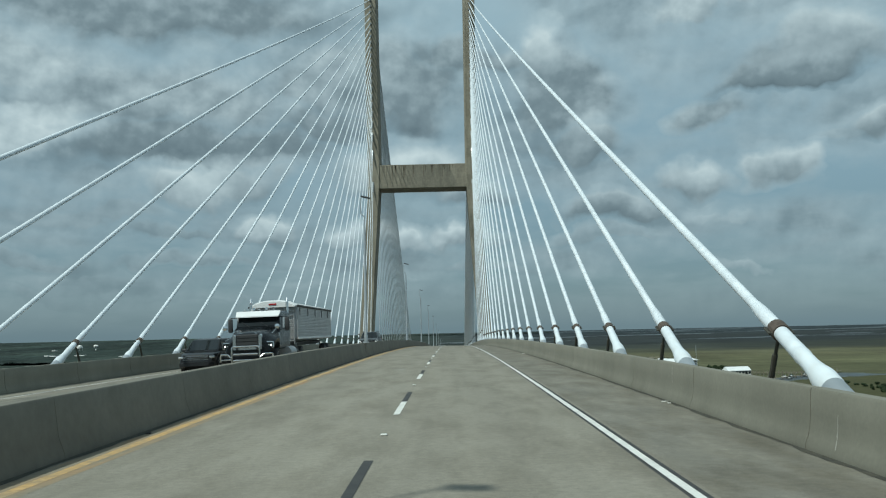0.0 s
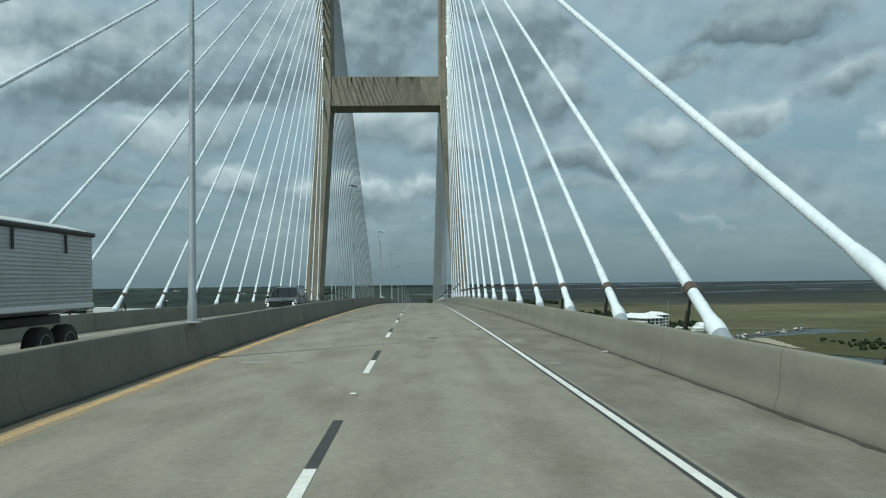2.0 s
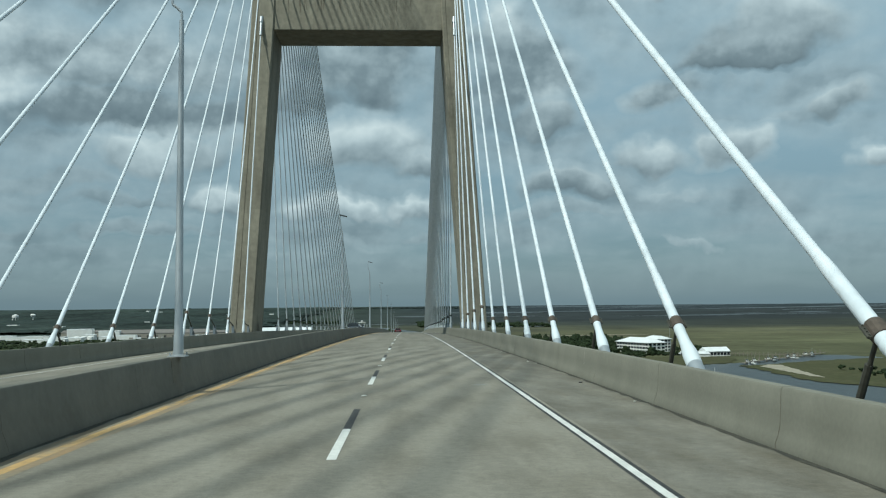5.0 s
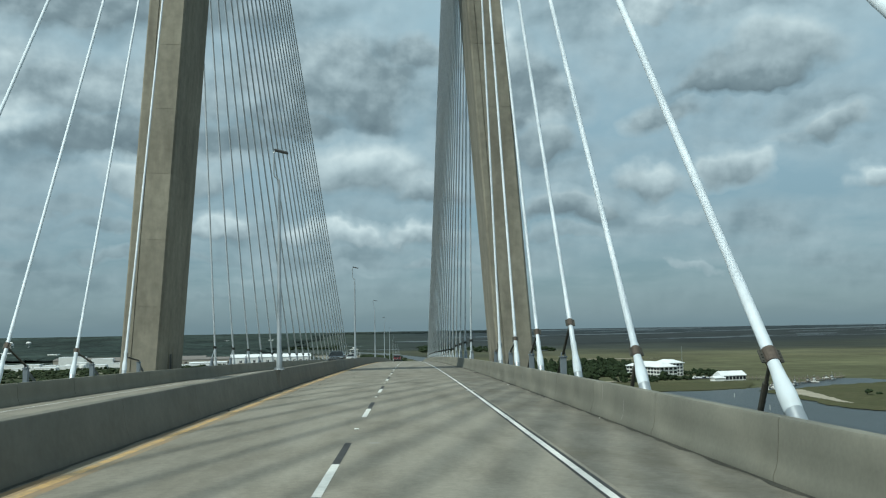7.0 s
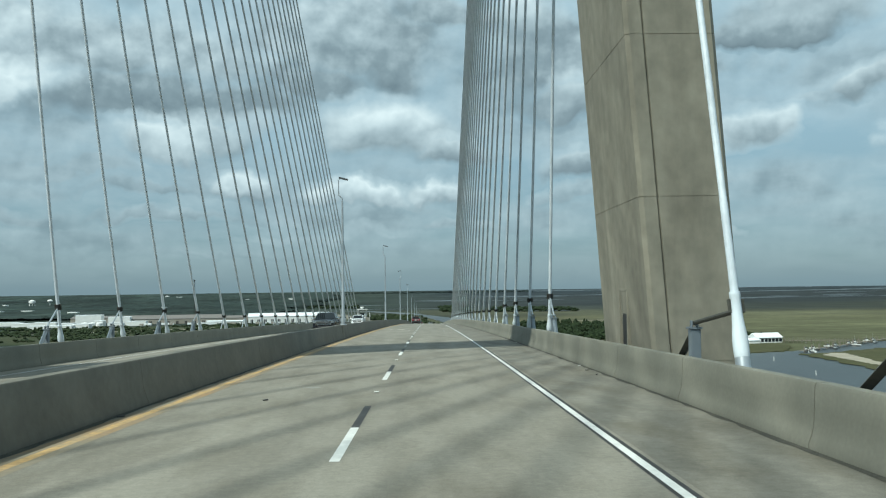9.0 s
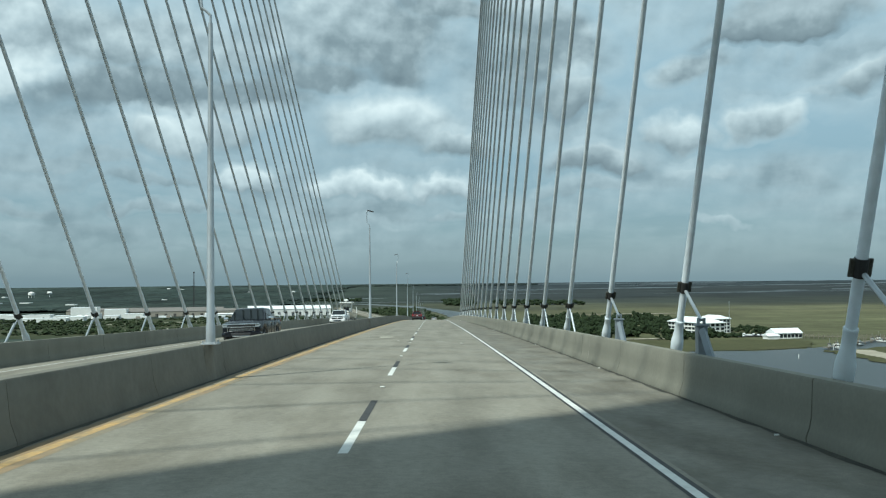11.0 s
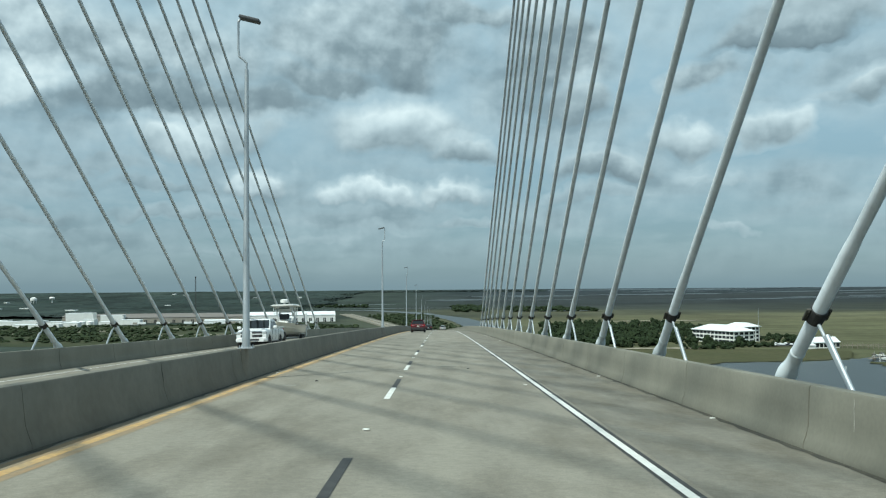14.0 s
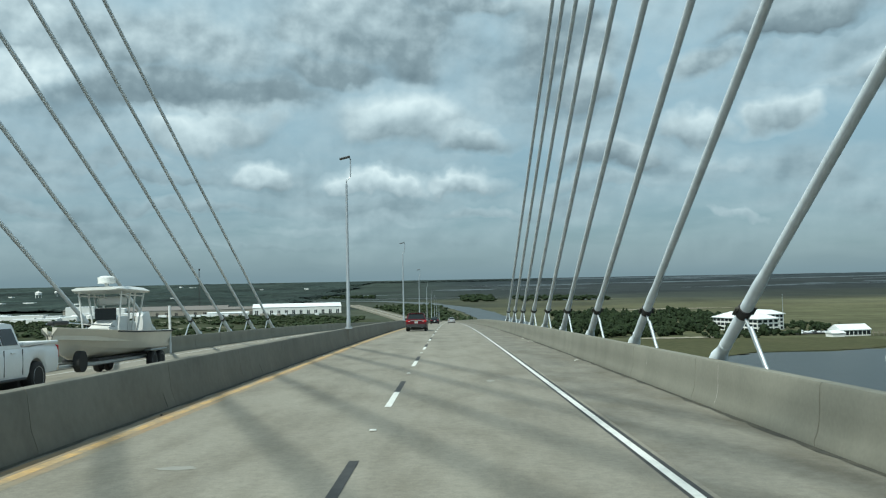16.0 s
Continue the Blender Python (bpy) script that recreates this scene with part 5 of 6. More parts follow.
def pane(bm, quad, inset, out):
    """a thin pane on a four-cornered face, drawn in from its edges and set out along its normal."""
    q = [Vector(p) for p in quad]
    c = sum(q, Vector()) / 4
    nrm = (q[1] - q[0]).cross(q[3] - q[0]).normalized()
    if nrm.dot(c - Vector((0, c.y, c.z - 0.4))) < 0:
        nrm = -nrm
    a = []
    for i, p in enumerate(q):
        e1, e2 = (q[(i + 1) % 4] - p).normalized(), (q[i - 1] - p).normalized()
        a.append(p + (e1 + e2) * inset)
    lo, hi = [bm.verts.new(p - nrm * 0.004) for p in a], [bm.verts.new(p + nrm * out) for p in a]
    for i in range(4):
        bm.faces.new((lo[i], lo[(i + 1) % 4], hi[(i + 1) % 4], hi[i]))
    bm.faces.new(hi)
    bm.faces.new(lo[::-1])
    bmesh.ops.recalc_face_normals(bm, faces=bm.faces)
    return bm


def cabin(car, mat, wb, wr, zb, zr, y_back, y_back_top, y_front_top, y_front, pillars):
    """greenhouse in the body's paint with dark panes; y grows to the front."""
    def ring(y, k):
        c = wr + (wb - wr) * 0.10
        return (y, [(wb * 0.6, zb - 0.05), (wb, zb - 0.05), (wb, zb), (c, zr - 0.09 + k * 0.3), (wr * 0.97, zr - 0.02 + k * 0.6), (wr * 0.72, zr + k)])
    def low(y, s):
        return (y, [(wb * 0.6, zb - 0.05), (wb * s, zb - 0.05), (wb * s, zb - 0.03), (wb * s * 0.99, zb - 0.02), (wb * s * 0.97, zb - 0.01), (wb * s * 0.72, zb)])
    ym = (y_back_top + y_front_top) / 2
    bm = loft(bmesh.new(), [low(y_back, 1.0), ring(y_back_top, 0.0), ring(y_back_top + 0.2, 0.03), ring(ym, 0.055), ring(y_front_top - 0.25, 0.035), ring(y_front_top, 0.0), low(y_front, 0.97)])
    part("cabin_shell", bm, mat, car, smooth="crease")
    part("rear_window", pane(bmesh.new(), [(-wb, y_back, zb), (wb, y_back, zb), (wr, y_back_top, zr), (-wr, y_back_top, zr)], 0.08, 0.012), M_GLASS, car, "dark tinted rear window")
    part("windscreen", pane(bmesh.new(), [(wb * 0.97, y_front, zb), (-wb * 0.97, y_front, zb), (-wr, y_front_top, zr), (wr, y_front_top, zr)], 0.065, 0.014), M_GLASS, car, "dark reflecting windscreen")
    xt = wr + (wb - wr) * 0.14
    for s in (-1, 1):
        for y0, y1 in zip(pillars, pillars[1:]):
            def top(y):
                return min(max(y, y_back_top + 0.10), y_front_top - 0.02)
            part("side_window", pane(bmesh.new(), [(s * wb, y0, zb + 0.01), (s * wb, y1, zb + 0.01), (s * xt, top(y1), zr - 0.10), (s * xt, top(y0), zr - 0.10)], 0.035, 0.014), M_GLASS, car, "dark side window")


def lamp_box(car, name, c, s, mat, label=""):
    part(name, box(bmesh.new(), c, s, min(s) * 0.3, None, 2), mat, car, label)


def plate(car, y, z, s):
    p = part("number_plate", box(bmesh.new(), (0, y, z), (0.31, 0.02, 0.155), 0.01), M_PLATE, car, "pale number plate with dark bars")
    for k in range(6):
        part("plate_bar", box(bmesh.new(), (-0.11 + 0.044 * k, y + s * 0.012, z), (0.026, 0.006, 0.07)), M_INK, p)


def seams(car, w, ys, z0, z1):
    for s in (-1, 1):
        for y in ys:
            part("door_seam", box(bmesh.new(), (s * (w - 0.004), y, (z0 + z1) / 2), (0.02, 0.012, z1 - z0)), M_TRIM, car)


def wells(car, w, ys, r):
    for y in ys:
        part("wheel_well", box(bmesh.new(), (0, y, r + 0.08), (2 * w - 0.62, 2 * r, 2 * r - 0.1), 0.05), M_TRIM, car, "dark wheel well")


M_DRL = material("lit_running_lamp", (0.8, 0.82, 0.85), 0.2)
drl = M_DRL.node_tree.nodes["Principled BSDF"]
drl.inputs["Emission Color"].default_value, drl.inputs["Emission Strength"].default_value = (1.0, 0.98, 0.95, 1.0), 1.6


def mirrors(car, w, y, z, mat):
    for s in (-1, 1):
        m = part("mirror", box(bmesh.new(), (s * (w + 0.15), y, z), (0.26, 0.15, 0.19), 0.05, None, 2), mat, car, "door mirror in body paint", smooth="crease")
        part("mirror_foot", box(bmesh.new(), (s * (w - 0.01), y + 0.02, z - 0.07), (0.16, 0.08, 0.05), 0.015), M_TRIM, m)


def large_suv(name, label, at, mat, group="moving cars"):
    car = thing(name, label, "car", group, at=at)
    w, R = 1.03, 0.42
    wy = (1.17, 4.37)
    rows = [(0.0, w * 0.86, 0.45, 1.10), (0.06, w * 0.95, 0.40, 1.18), (0.3, w * 0.99, 0.33, 1.22), (1.2, w, 0.30, 1.23), (3.6, w, 0.30, 1.22), (4.1, w, 0.30, 1.22), (4.7, w * 0.985, 0.31, 1.19), (5.2, w * 0.95, 0.34, 1.13), (5.36, w * 0.90, 0.36, 1.06), (5.42, w * 0.84, 0.38, 0.98)]
    part("body", loft(bmesh.new(), shell(arched(rows, wy, R + 0.07, R))), mat, car, smooth="crease")
    wells(car, w, wy, R)
    wheels(car, [(s * (w - 0.15), y) for s in (-1, 1) for y in wy], R, 0.27)
    cabin(car, mat, w * 0.94, w * 0.75, 1.20, 1.86, 0.05, 0.22, 3.20, 4.12, [0.30, 1.10, 2.22, 3.62])
    g = part("grille", box(bmesh.new(), (0, 5.40, 0.80), (1.50, 0.10, 0.40), 0.05), M_TRIM, car, "wide black grille")
    part("upper_grille", box(bmesh.new(), (0, 5.41, 1.015), (1.62, 0.07, 0.05), 0.02), M_TRIM, car)
    for z in (0.985, 1.05):
        part("grille_bar", box(bmesh.new(), (0, 5.45, z), (1.50, 0.03, 0.018), 0.006), M_CHROME, car)
    part("emblem", box(bmesh.new(), (0, 5.47, 1.015), (0.26, 0.02, 0.06), 0.02), M_CHROME, car, "plain bright emblem bar")
    for k in range(4):
        part("grille_slat", box(bmesh.new(), (0, 5.455, 0.66 + 0.09 * k), (1.40, 0.02, 0.02), 0.005), M_GLASS, g)
    part("front_bumper", loft(bmesh.new(), shell([(5.05, w * 0.985, 0.36, 0.62), (5.36, w * 0.93, 0.36, 0.62), (5.50, w * 0.72, 0.40, 0.60)])), mat, car, smooth="crease")
    part("skid_bar", loft(bmesh.new(), [(5.36, [(0.80, 0.58), (0.90, 0.60), (0.90, 0.64), (0.80, 0.66)]), (5.53, [(0.62, 0.52), (0.66, 0.53), (0.66, 0.56), (0.62, 0.57)])]), M_SILVER, car, "silver lower bumper bar")
    for s in (-1, 1):
        lamp_box(car, "headlamp", (s * 0.88, 5.30, 0.99), (0.22, 0.20, 0.10), M_HEAD, "clear headlamp")
        bm = bmesh.new()
        pts = [(s * 0.98, 5.27, 0.90), (s * 0.77, 5.46, 0.885), (s * 0.75, 5.47, 0.80), (s * 0.79, 5.46, 0.74), (s * 0.93, 5.38, 0.715)]
        for a, b in zip(pts, pts[1:]):
            tube(bm, a, b, 0.014, seg=6)
        part("running_lamp", bm, M_DRL, car, "lit C-shaped running lamp")
        lamp_box(car, "tail_lamp", (s * 0.93, 0.03, 1.02), (0.12, 0.12, 0.42), M_LENS, "red tail lamp")
        part("sill", box(bmesh.new(), (s * (w - 0.02), 2.77, 0.36), (0.09, 2.0, 0.10), 0.03), M_TRIM, car)
        bm = bmesh.new()
        pts = [(s * 0.70, 0.5, 1.86), (s * 0.71, 0.62, 1.95), (s * 0.72, 2.95, 1.95), (s * 0.71, 3.1, 1.86)]
        for a, b in zip(pts, pts[1:]):
            tube(bm, a, b, 0.024, seg=6)
        part("roof_rail", bm, M_TRIM, car, "black roof rail")
        for y in (1.55, 2.75):
            part("door_handle", box(bmesh.new(), (s * (w + 0.005), y, 1.08), (0.04, 0.22, 0.035), 0.01), M_CHROME, car)
    mirrors(car, w, 3.45, 1.28, mat)
    part("roof_fin", loft(bmesh.new(), [(0.75, [(0.02, 1.88), (0.004, 2.0)]), (0.95, [(0.02, 1.88), (0.004, 1.92)])]), mat, car)
    seams(car, w, (1.10, 2.22, 3.50), 0.50, 1.14)
    return car


def suv(name, label, at, mat, length=5.1, width=1.98, height=1.78, group="moving cars", trim_sill=True, rails=True):
    car = thing(name, label, "car", group, at=at)
    L, w, k = length, width / 2, height / 1.78
    zb, zr = 1.07 * k, 1.66 * k
    rows = [(0.0, w * 0.80, 0.42, 0.93 * k), (0.06, w * 0.92, 0.36, 1.02 * k), (0.25, w * 0.985, 0.28, 1.06 * k), (1.2, w, 0.24, 1.08 * k), (3.3, w, 0.24, 1.06 * k), (3.75, w, 0.24, 1.05 * k),
            (4.4, w * 0.97, 0.26, 0.99 * k), (4.85, w * 0.90, 0.30, 0.92 * k), (5.02, w * 0.80, 0.36, 0.80 * k), (5.1, w * 0.62, 0.42, 0.68 * k)]
    rows = [(y * L / 5.1, a, b, c) for y, a, b, c in rows]
    f = L / 5.1
    wy = (1.0 * f, 4.07 * f)
    part("body", loft(bmesh.new(), shell(arched(rows, wy, 0.43, 0.37))), mat, car, smooth="crease")
    cabin(car, mat, w * 0.935, w * 0.74, zb, zr, 0.10 * f, 0.42 * f, 3.05 * f, 3.98 * f, [0.42 * f, 1.18 * f, 2.28 * f, 3.55 * f])
    spots = [(s * (w - 0.13), y) for s in (-1, 1) for y in wy]
    wells(car, w, wy, 0.37)
    wheels(car, spots, 0.37)
    part("rear_bumper", loft(bmesh.new(), shell([(-0.05, w * 0.80, 0.40, 0.66 * k), (0.03, w * 0.94, 0.33, 0.69 * k), (0.3, w * 1.002, 0.27, 0.67 * k), (0.52 * f, w * 1.002, 0.27, 0.62)])), M_TRIM, car, "dark grey plastic rear bumper")
    part("front_bumper", loft(bmesh.new(), shell([(4.55 * f, w * 0.965, 0.25, 0.52), (4.95 * f, w * 0.90, 0.27, 0.55), (5.14 * f, w * 0.66, 0.33, 0.52)])), mat, car)
    part("grille", box(bmesh.new(), (0, 5.03 * f, 0.70), (1.25, 0.10, 0.30), 0.03), M_TRIM, car, "dark grille with bright bars")
    for z in (0.62, 0.70, 0.78):
        part("grille_bar", box(bmesh.new(), (0, 5.085 * f, z), (1.20, 0.03, 0.022), 0.006), M_CHROME, car)
    for s in (-1, 1):
        lamp_box(car, "tail_lamp", (s * w * 0.78, 0.055, 0.94 * k), (0.42, 0.14, 0.17), M_LENS, "red tail lamp")
        lamp_box(car, "reversing_lamp", (s * w * 0.66, -0.008, 0.94 * k), (0.20, 0.05, 0.06), M_HEAD)
        lamp_box(car, "headlamp", (s * w * 0.72, 4.93 * f, 0.78 * k), (0.40, 0.20, 0.11), M_HEAD, "clear headlamp")
        part("mirror", box(bmesh.new(), (s * (w + 0.10), 3.28 * f, 1.14 * k), (0.24, 0.12, 0.17), 0.04, None, 2), M_TRIM, car, "dark wing mirror")
        part("sill", box(bmesh.new(), (s * (w - 0.02), 2.53 * f, 0.34), (0.07, 2.1 * f, 0.16), 0.03), M_TRIM, car)
        for y in (1.45, 2.5):
            part("door_handle", box(bmesh.new(), (s * (w + 0.004), y * f, 0.97 * k), (0.04, 0.20, 0.03), 0.01), mat, car)
        if rails:
            bm = bmesh.new()
            pts = [(s * w * 0.66, 0.6 * f, zr + 0.02), (s * w * 0.67, 0.75 * f, zr + 0.085), (s * w * 0.68, 2.8 * f, zr + 0.09), (s * w * 0.67, 2.95 * f, zr + 0.02)]
            for a, b in zip(pts, pts[1:]):
                tube(bm, a, b, 0.022, seg=6)
            part("roof_rail", bm, M_TRIM, car, "black roof rail")
        part("exhaust", tube(bmesh.new(), (s * 0.55, -0.06, 0.33), (s * 0.55, 0.25, 0.33), 0.045, seg=12), M_CHROME, car)
    part("tailgate_bar", box(bmesh.new(), (0, 0.005, 0.99 * k), (1.05, 0.07, 0.055), 0.015), M_CHROME, car, "bright tailgate bar")
    part("tailgate_emblem", box(bmesh.new(), (0, -0.035, 0.99 * k), (0.16, 0.02, 0.05), 0.008), material("gold_emblem", (0.55, 0.38, 0.08), 0.3, metal=0.7), car)
    part("rear_wiper", box(bmesh.new(), (0.02, 0.15, 1.15 * k), (0.38, 0.03, 0.035), 0.01, pose(0, 0, 0, 0, -3, 0)), M_TRIM, car)
    part("roof_fin", loft(bmesh.new(), [(0.62, [(0.02, zr + 0.04), (0.004, zr + 0.14)]), (0.82, [(0.02, zr + 0.04), (0.004, zr + 0.06)])]), mat, car)
    part("spoiler", box(bmesh.new(), (0, 0.40 * f, zr + 0.02), (w * 1.42, 0.22, 0.045), 0.015), mat, car)
    plate(car, -0.012, 0.83 * k, -1)
    seams(car, w, (1.18 * f, 2.28 * f, 3.42 * f), 0.45, zb - 0.06)
    return car


def pickup(name, label, at, mat, group="moving cars"):
    car = thing(name, label, "pickup truck", group, at=at)
    w, R = 1.02, 0.42
    white = mat is M_WHITEP
    wy = (1.25, 4.92)
    rows = [(0.0, w * 0.95, 0.58, 1.24), (0.06, w * 0.99, 0.52, 1.27), (2.0, w, 0.45, 1.28), (2.14, w, 0.45, 1.28), (3.9, w, 0.45, 1.27), (4.5, w, 0.45, 1.27), (5.3, w * 0.985, 0.46, 1.22), (5.68, w * 0.955, 0.48, 1.17), (5.82, w * 0.93, 0.50, 1.09), (5.86, w * 0.91, 0.52, 1.02)]
    part("body", loft(bmesh.new(), shell(arched(rows, wy, R + 0.09, R))), mat, car, smooth="crease")
    wells(car, w, wy, R)
    part("bonnet_bulge", loft(bmesh.new(), [(4.2, [(0.62, 1.24), (0.60, 1.295), (0.3, 1.31)]), (5.3, [(0.62, 1.2), (0.58, 1.26), (0.3, 1.275)]), (5.74, [(0.58, 1.1), (0.54, 1.16), (0.3, 1.17)])]), mat, car, smooth="crease")
    part("bed_floor", box(bmesh.new(), (0, 1.02, 1.29), (1.66, 1.80, 0.02)), M_TRIM, car, "dark cargo bed")
    for s in (-1, 1):
        part("bed_rail", box(bmesh.new(), (s * 0.93, 1.04, 1.32), (0.15, 2.0, 0.09), 0.025), mat, car)
    part("tailgate", box(bmesh.new(), (0, 0.06, 1.31), (1.74, 0.08, 0.10), 0.02), mat, car)
    cabin(car, mat, 0.955, 0.78, 1.27, 1.86, 2.08, 2.20, 3.72, 4.52, [2.20, 3.02, 4.22])
    wheels(car, [(s * (w - 0.14), y) for s in (-1, 1) for y in wy], R, 0.28)
    part("grille", box(bmesh.new(), (0, 5.85, 0.93), (1.36 if white else 1.30, 0.10, 0.36), 0.04), M_TRIM, car, "black grille with bright bars")
    if white:
        part("grille_frame", box(bmesh.new(), (0, 5.84, 0.93), (1.44, 0.06, 0.44), 0.05), M_CHROME, car, "chrome grille surround")
        part("grille_cross", box(bmesh.new(), (0, 5.905, 0.93), (0.12, 0.03, 0.38), 0.015), mat, car)
        part("grille_cross", box(bmesh.new(), (0, 5.905, 0.95), (1.34, 0.03, 0.06), 0.015), mat, car)
    else:
        part("grille_bar", box(bmesh.new(), (0, 5.90, 1.10), (1.86, 0.08, 0.065), 0.02), M_CHROME, car, "broad chrome bar")
        part("grille_bar", box(bmesh.new(), (0, 5.90, 0.955), (1.80, 0.08, 0.05), 0.015), M_CHROME, car, "broad chrome bar")
        for z in (0.76, 0.815, 0.87):
            part("grille_bar", box(bmesh.new(), (0, 5.90, z), (1.22, 0.04, 0.018), 0.006), M_CHROME, car)
        for s in (-1, 1):
            part("grille_edge", box(bmesh.new(), (s * 0.68, 5.90, 0.81), (0.05, 0.05, 0.20), 0.015), M_CHROME, car)
    part("front_bumper", loft(bmesh.new(), shell([(5.5, w * 0.98, 0.46, 0.74), (5.86, w * 0.96, 0.46, 0.74), (5.98, w * 0.80, 0.48, 0.70)])), mat, car, smooth="crease")
    part("bumper_intake", box(bmesh.new(), (0, 5.965, 0.60), (1.0, 0.06, 0.13), 0.02), M_TRIM, car, "dark intake in the bumper")
    part("bumper_trim", box(bmesh.new(), (0, 5.985, 0.50), (0.86, 0.05, 0.05), 0.015), M_CHROME, car)
    part("rear_bumper", box(bmesh.new(), (0, -0.05, 0.62), (1.9, 0.16, 0.18), 0.04), M_CHROME, car)
    for s in (-1, 1):
        lamp_box(car, "headlamp", (s * 0.82, 5.79, 1.03), (0.26, 0.18, 0.13 if not white else 0.22), M_HEAD, "clear headlamp")
        lamp_box(car, "fog_lamp", (s * 0.72, 5.93, 0.60), (0.14, 0.06, 0.08), M_HEAD)
        lamp_box(car, "tail_lamp", (s * 0.93, 0.03, 1.05), (0.14, 0.10, 0.38), M_LENS, "red tail lamp")
        for y in (2.62, 3.42):
            part("door_handle", box(bmesh.new(), (s * 1.024, y, 1.12), (0.04, 0.22, 0.04), 0.01), M_CHROME if not white else mat, car)
        part("running_board", box(bmesh.new(), (s * (w - 0.03), 3.1, 0.44), (0.14, 2.3, 0.06), 0.02), M_CHROME if not white else M_TRIM, car)
    mirrors(car, w, 4.05, 1.36, M_CHROME if not white else mat)
    seams(car, w, (2.12, 3.06, 4.22), 0.55, 1.20)
    return car


def sedan(name, label, at, mat):
    car = thing(name, label, "car", "moving cars", at=at)
    w = 0.92
    rows = [(0.0, w * 0.82, 0.40, 0.86), (0.12, w * 0.95, 0.30, 0.96), (0.9, w, 0.22, 0.98), (3.3, w, 0.22, 0.94), (4.2, w * 0.95, 0.25, 0.84), (4.65, w * 0.75, 0.35, 0.68)]
    part("body", loft(bmesh.new(), shell(arched(rows, (0.9, 3.7), 0.38, 0.33))), mat, car, smooth="crease")
    cabin(car, mat, w * 0.92, w * 0.66, 0.95, 1.42, 0.55, 1.15, 2.45, 3.3, [1.1, 1.95, 2.85])
    spots = [(s * (w - 0.12), y) for s in (-1, 1) for y in (0.9, 3.7)]
    wells(car, w, (0.9, 3.7), 0.33)
    wheels(car, spots, 0.33, 0.22)
    for s in (-1, 1):
        lamp_box(car, "tail_lamp", (s * 0.66, 0.05, 0.82), (0.36, 0.12, 0.13), M_LENS, "red tail lamp")
        lamp_box(car, "headlamp", (s * 0.66, 4.45, 0.68), (0.34, 0.2, 0.11), M_HEAD)
    plate(car, 0.0, 0.62, -1)
    return car


def ahead(x, y):
    return pose(x, y, deck_z(y) + fall(x) + 0.006, math.degrees(math.atan(slope_at(y + 2.5))), 0, 0)


def oncoming(x, y):
    return pose(x, y, deck_z(y) + fall(x) + 0.006, -math.degrees(math.atan(slope_at(y - 2.5))), 1.3, 180)


suv("sport_utility_car", "dark red family SUV with tinted rear window, driving ahead", ahead(-1.85, 378.0), M_RED)
sedan("saloon_car", "dark saloon car far ahead on the bridge", ahead(-1.8, 478.0), M_DARK)
sedan("saloon_car", "silver saloon car far ahead on the bridge", ahead(1.8, 520.0), M_SILVER)
large_suv("sport_utility_car", "large metallic grey SUV with lit running lamps, opposite carriageway", oncoming(-7.5, 100.25), M_GREY)
suv("sport_utility_car", "dark grey compact SUV on the opposite carriageway", oncoming(-11.0, 49.3), paint("charcoal_car_paint", (0.028, 0.030, 0.033)), 4.55, 1.85, 1.68, rails=False)
pickup("pickup_truck", "dark blue-black crew cab pickup with chrome grille", oncoming(-8.45, 255.2), M_DARK)
pickup("pickup_truck", "white crew cab pickup towing a boat", oncoming(-10.7, 320.9), M_WHITEP)

# boat on its trailer behind the white pickup
trailer = thing("boat_trailer", "galvanised twin-axle boat trailer behind the white pickup", "trailer", at=oncoming(-10.7, 330.6))
bm = bmesh.new()
for s in (-1, 1):
    tube(bm, (s * 0.75, 0.2, 0.50), (s * 0.62, 6.3, 0.50), 0.06, seg=6)
    tube(bm, (s * 0.62, 6.3, 0.50), (0, 9.0, 0.50), 0.06, seg=6)
part("frame", bm, M_GALV, trailer)
wheels(trailer, [(s * 0.98, y) for s in (-1, 1) for y in (1.1, 1.95)], 0.34, 0.22)
for s in (-1, 1):
    bm = bmesh.new()
    box(bm, (s * 0.98, 1.52, 0.74), (0.28, 1.75, 0.05), 0.02)
    part("mudguard", bm, M_GALV, trailer)
    part("guide_pole", tube(bmesh.new(), (s * 1.12, 0.25, 0.5), (s * 1.12, 0.25, 2.35), 0.05, seg=8), M_WHITEP, trailer)
part("spare_wheel", lathe(bmesh.new(), [(-0.1, 0.2), (-0.1, 0.33), (0.1, 0.33), (0.1, 0.2)], Matrix.Translation((-0.55, 7.2, 0.62)) @ Matrix.Rotation(math.pi / 2, 4, "Y"), 20), M_TYRE, trailer)
part("bunk", box(bmesh.new(), (0, 3.2, 0.60), (1.2, 5.4, 0.1), 0.02), M_TRIM, trailer)

boat = thing("fishing_boat", "cream centre-console fishing boat with a hardtop and white outboard", "boat", at=oncoming(-10.7, 330.6))
M_CREAM = material("cream_gelcoat", (0.66, 0.62, 0.53), 0.28, grain=0.03, stain=0.2, stain_scale=0.8, coat=0.4)


def hull_row(y, sheer_w, sheer_z, chine_w, chine_z, keel_z):
    return (y, [(0.03, keel_z), (chine_w, chine_z), (chine_w + 0.03, chine_z + 0.04), (sheer_w * 0.55 + chine_w * 0.45, (chine_z + sheer_z) / 2), (sheer_w, sheer_z - 0.06), (sheer_w + 0.03, sheer_z), (sheer_w - 0.12, sheer_z + 0.02), (sheer_w - 0.14, sheer_z - 0.35), (0.03, sheer_z - 0.36)])


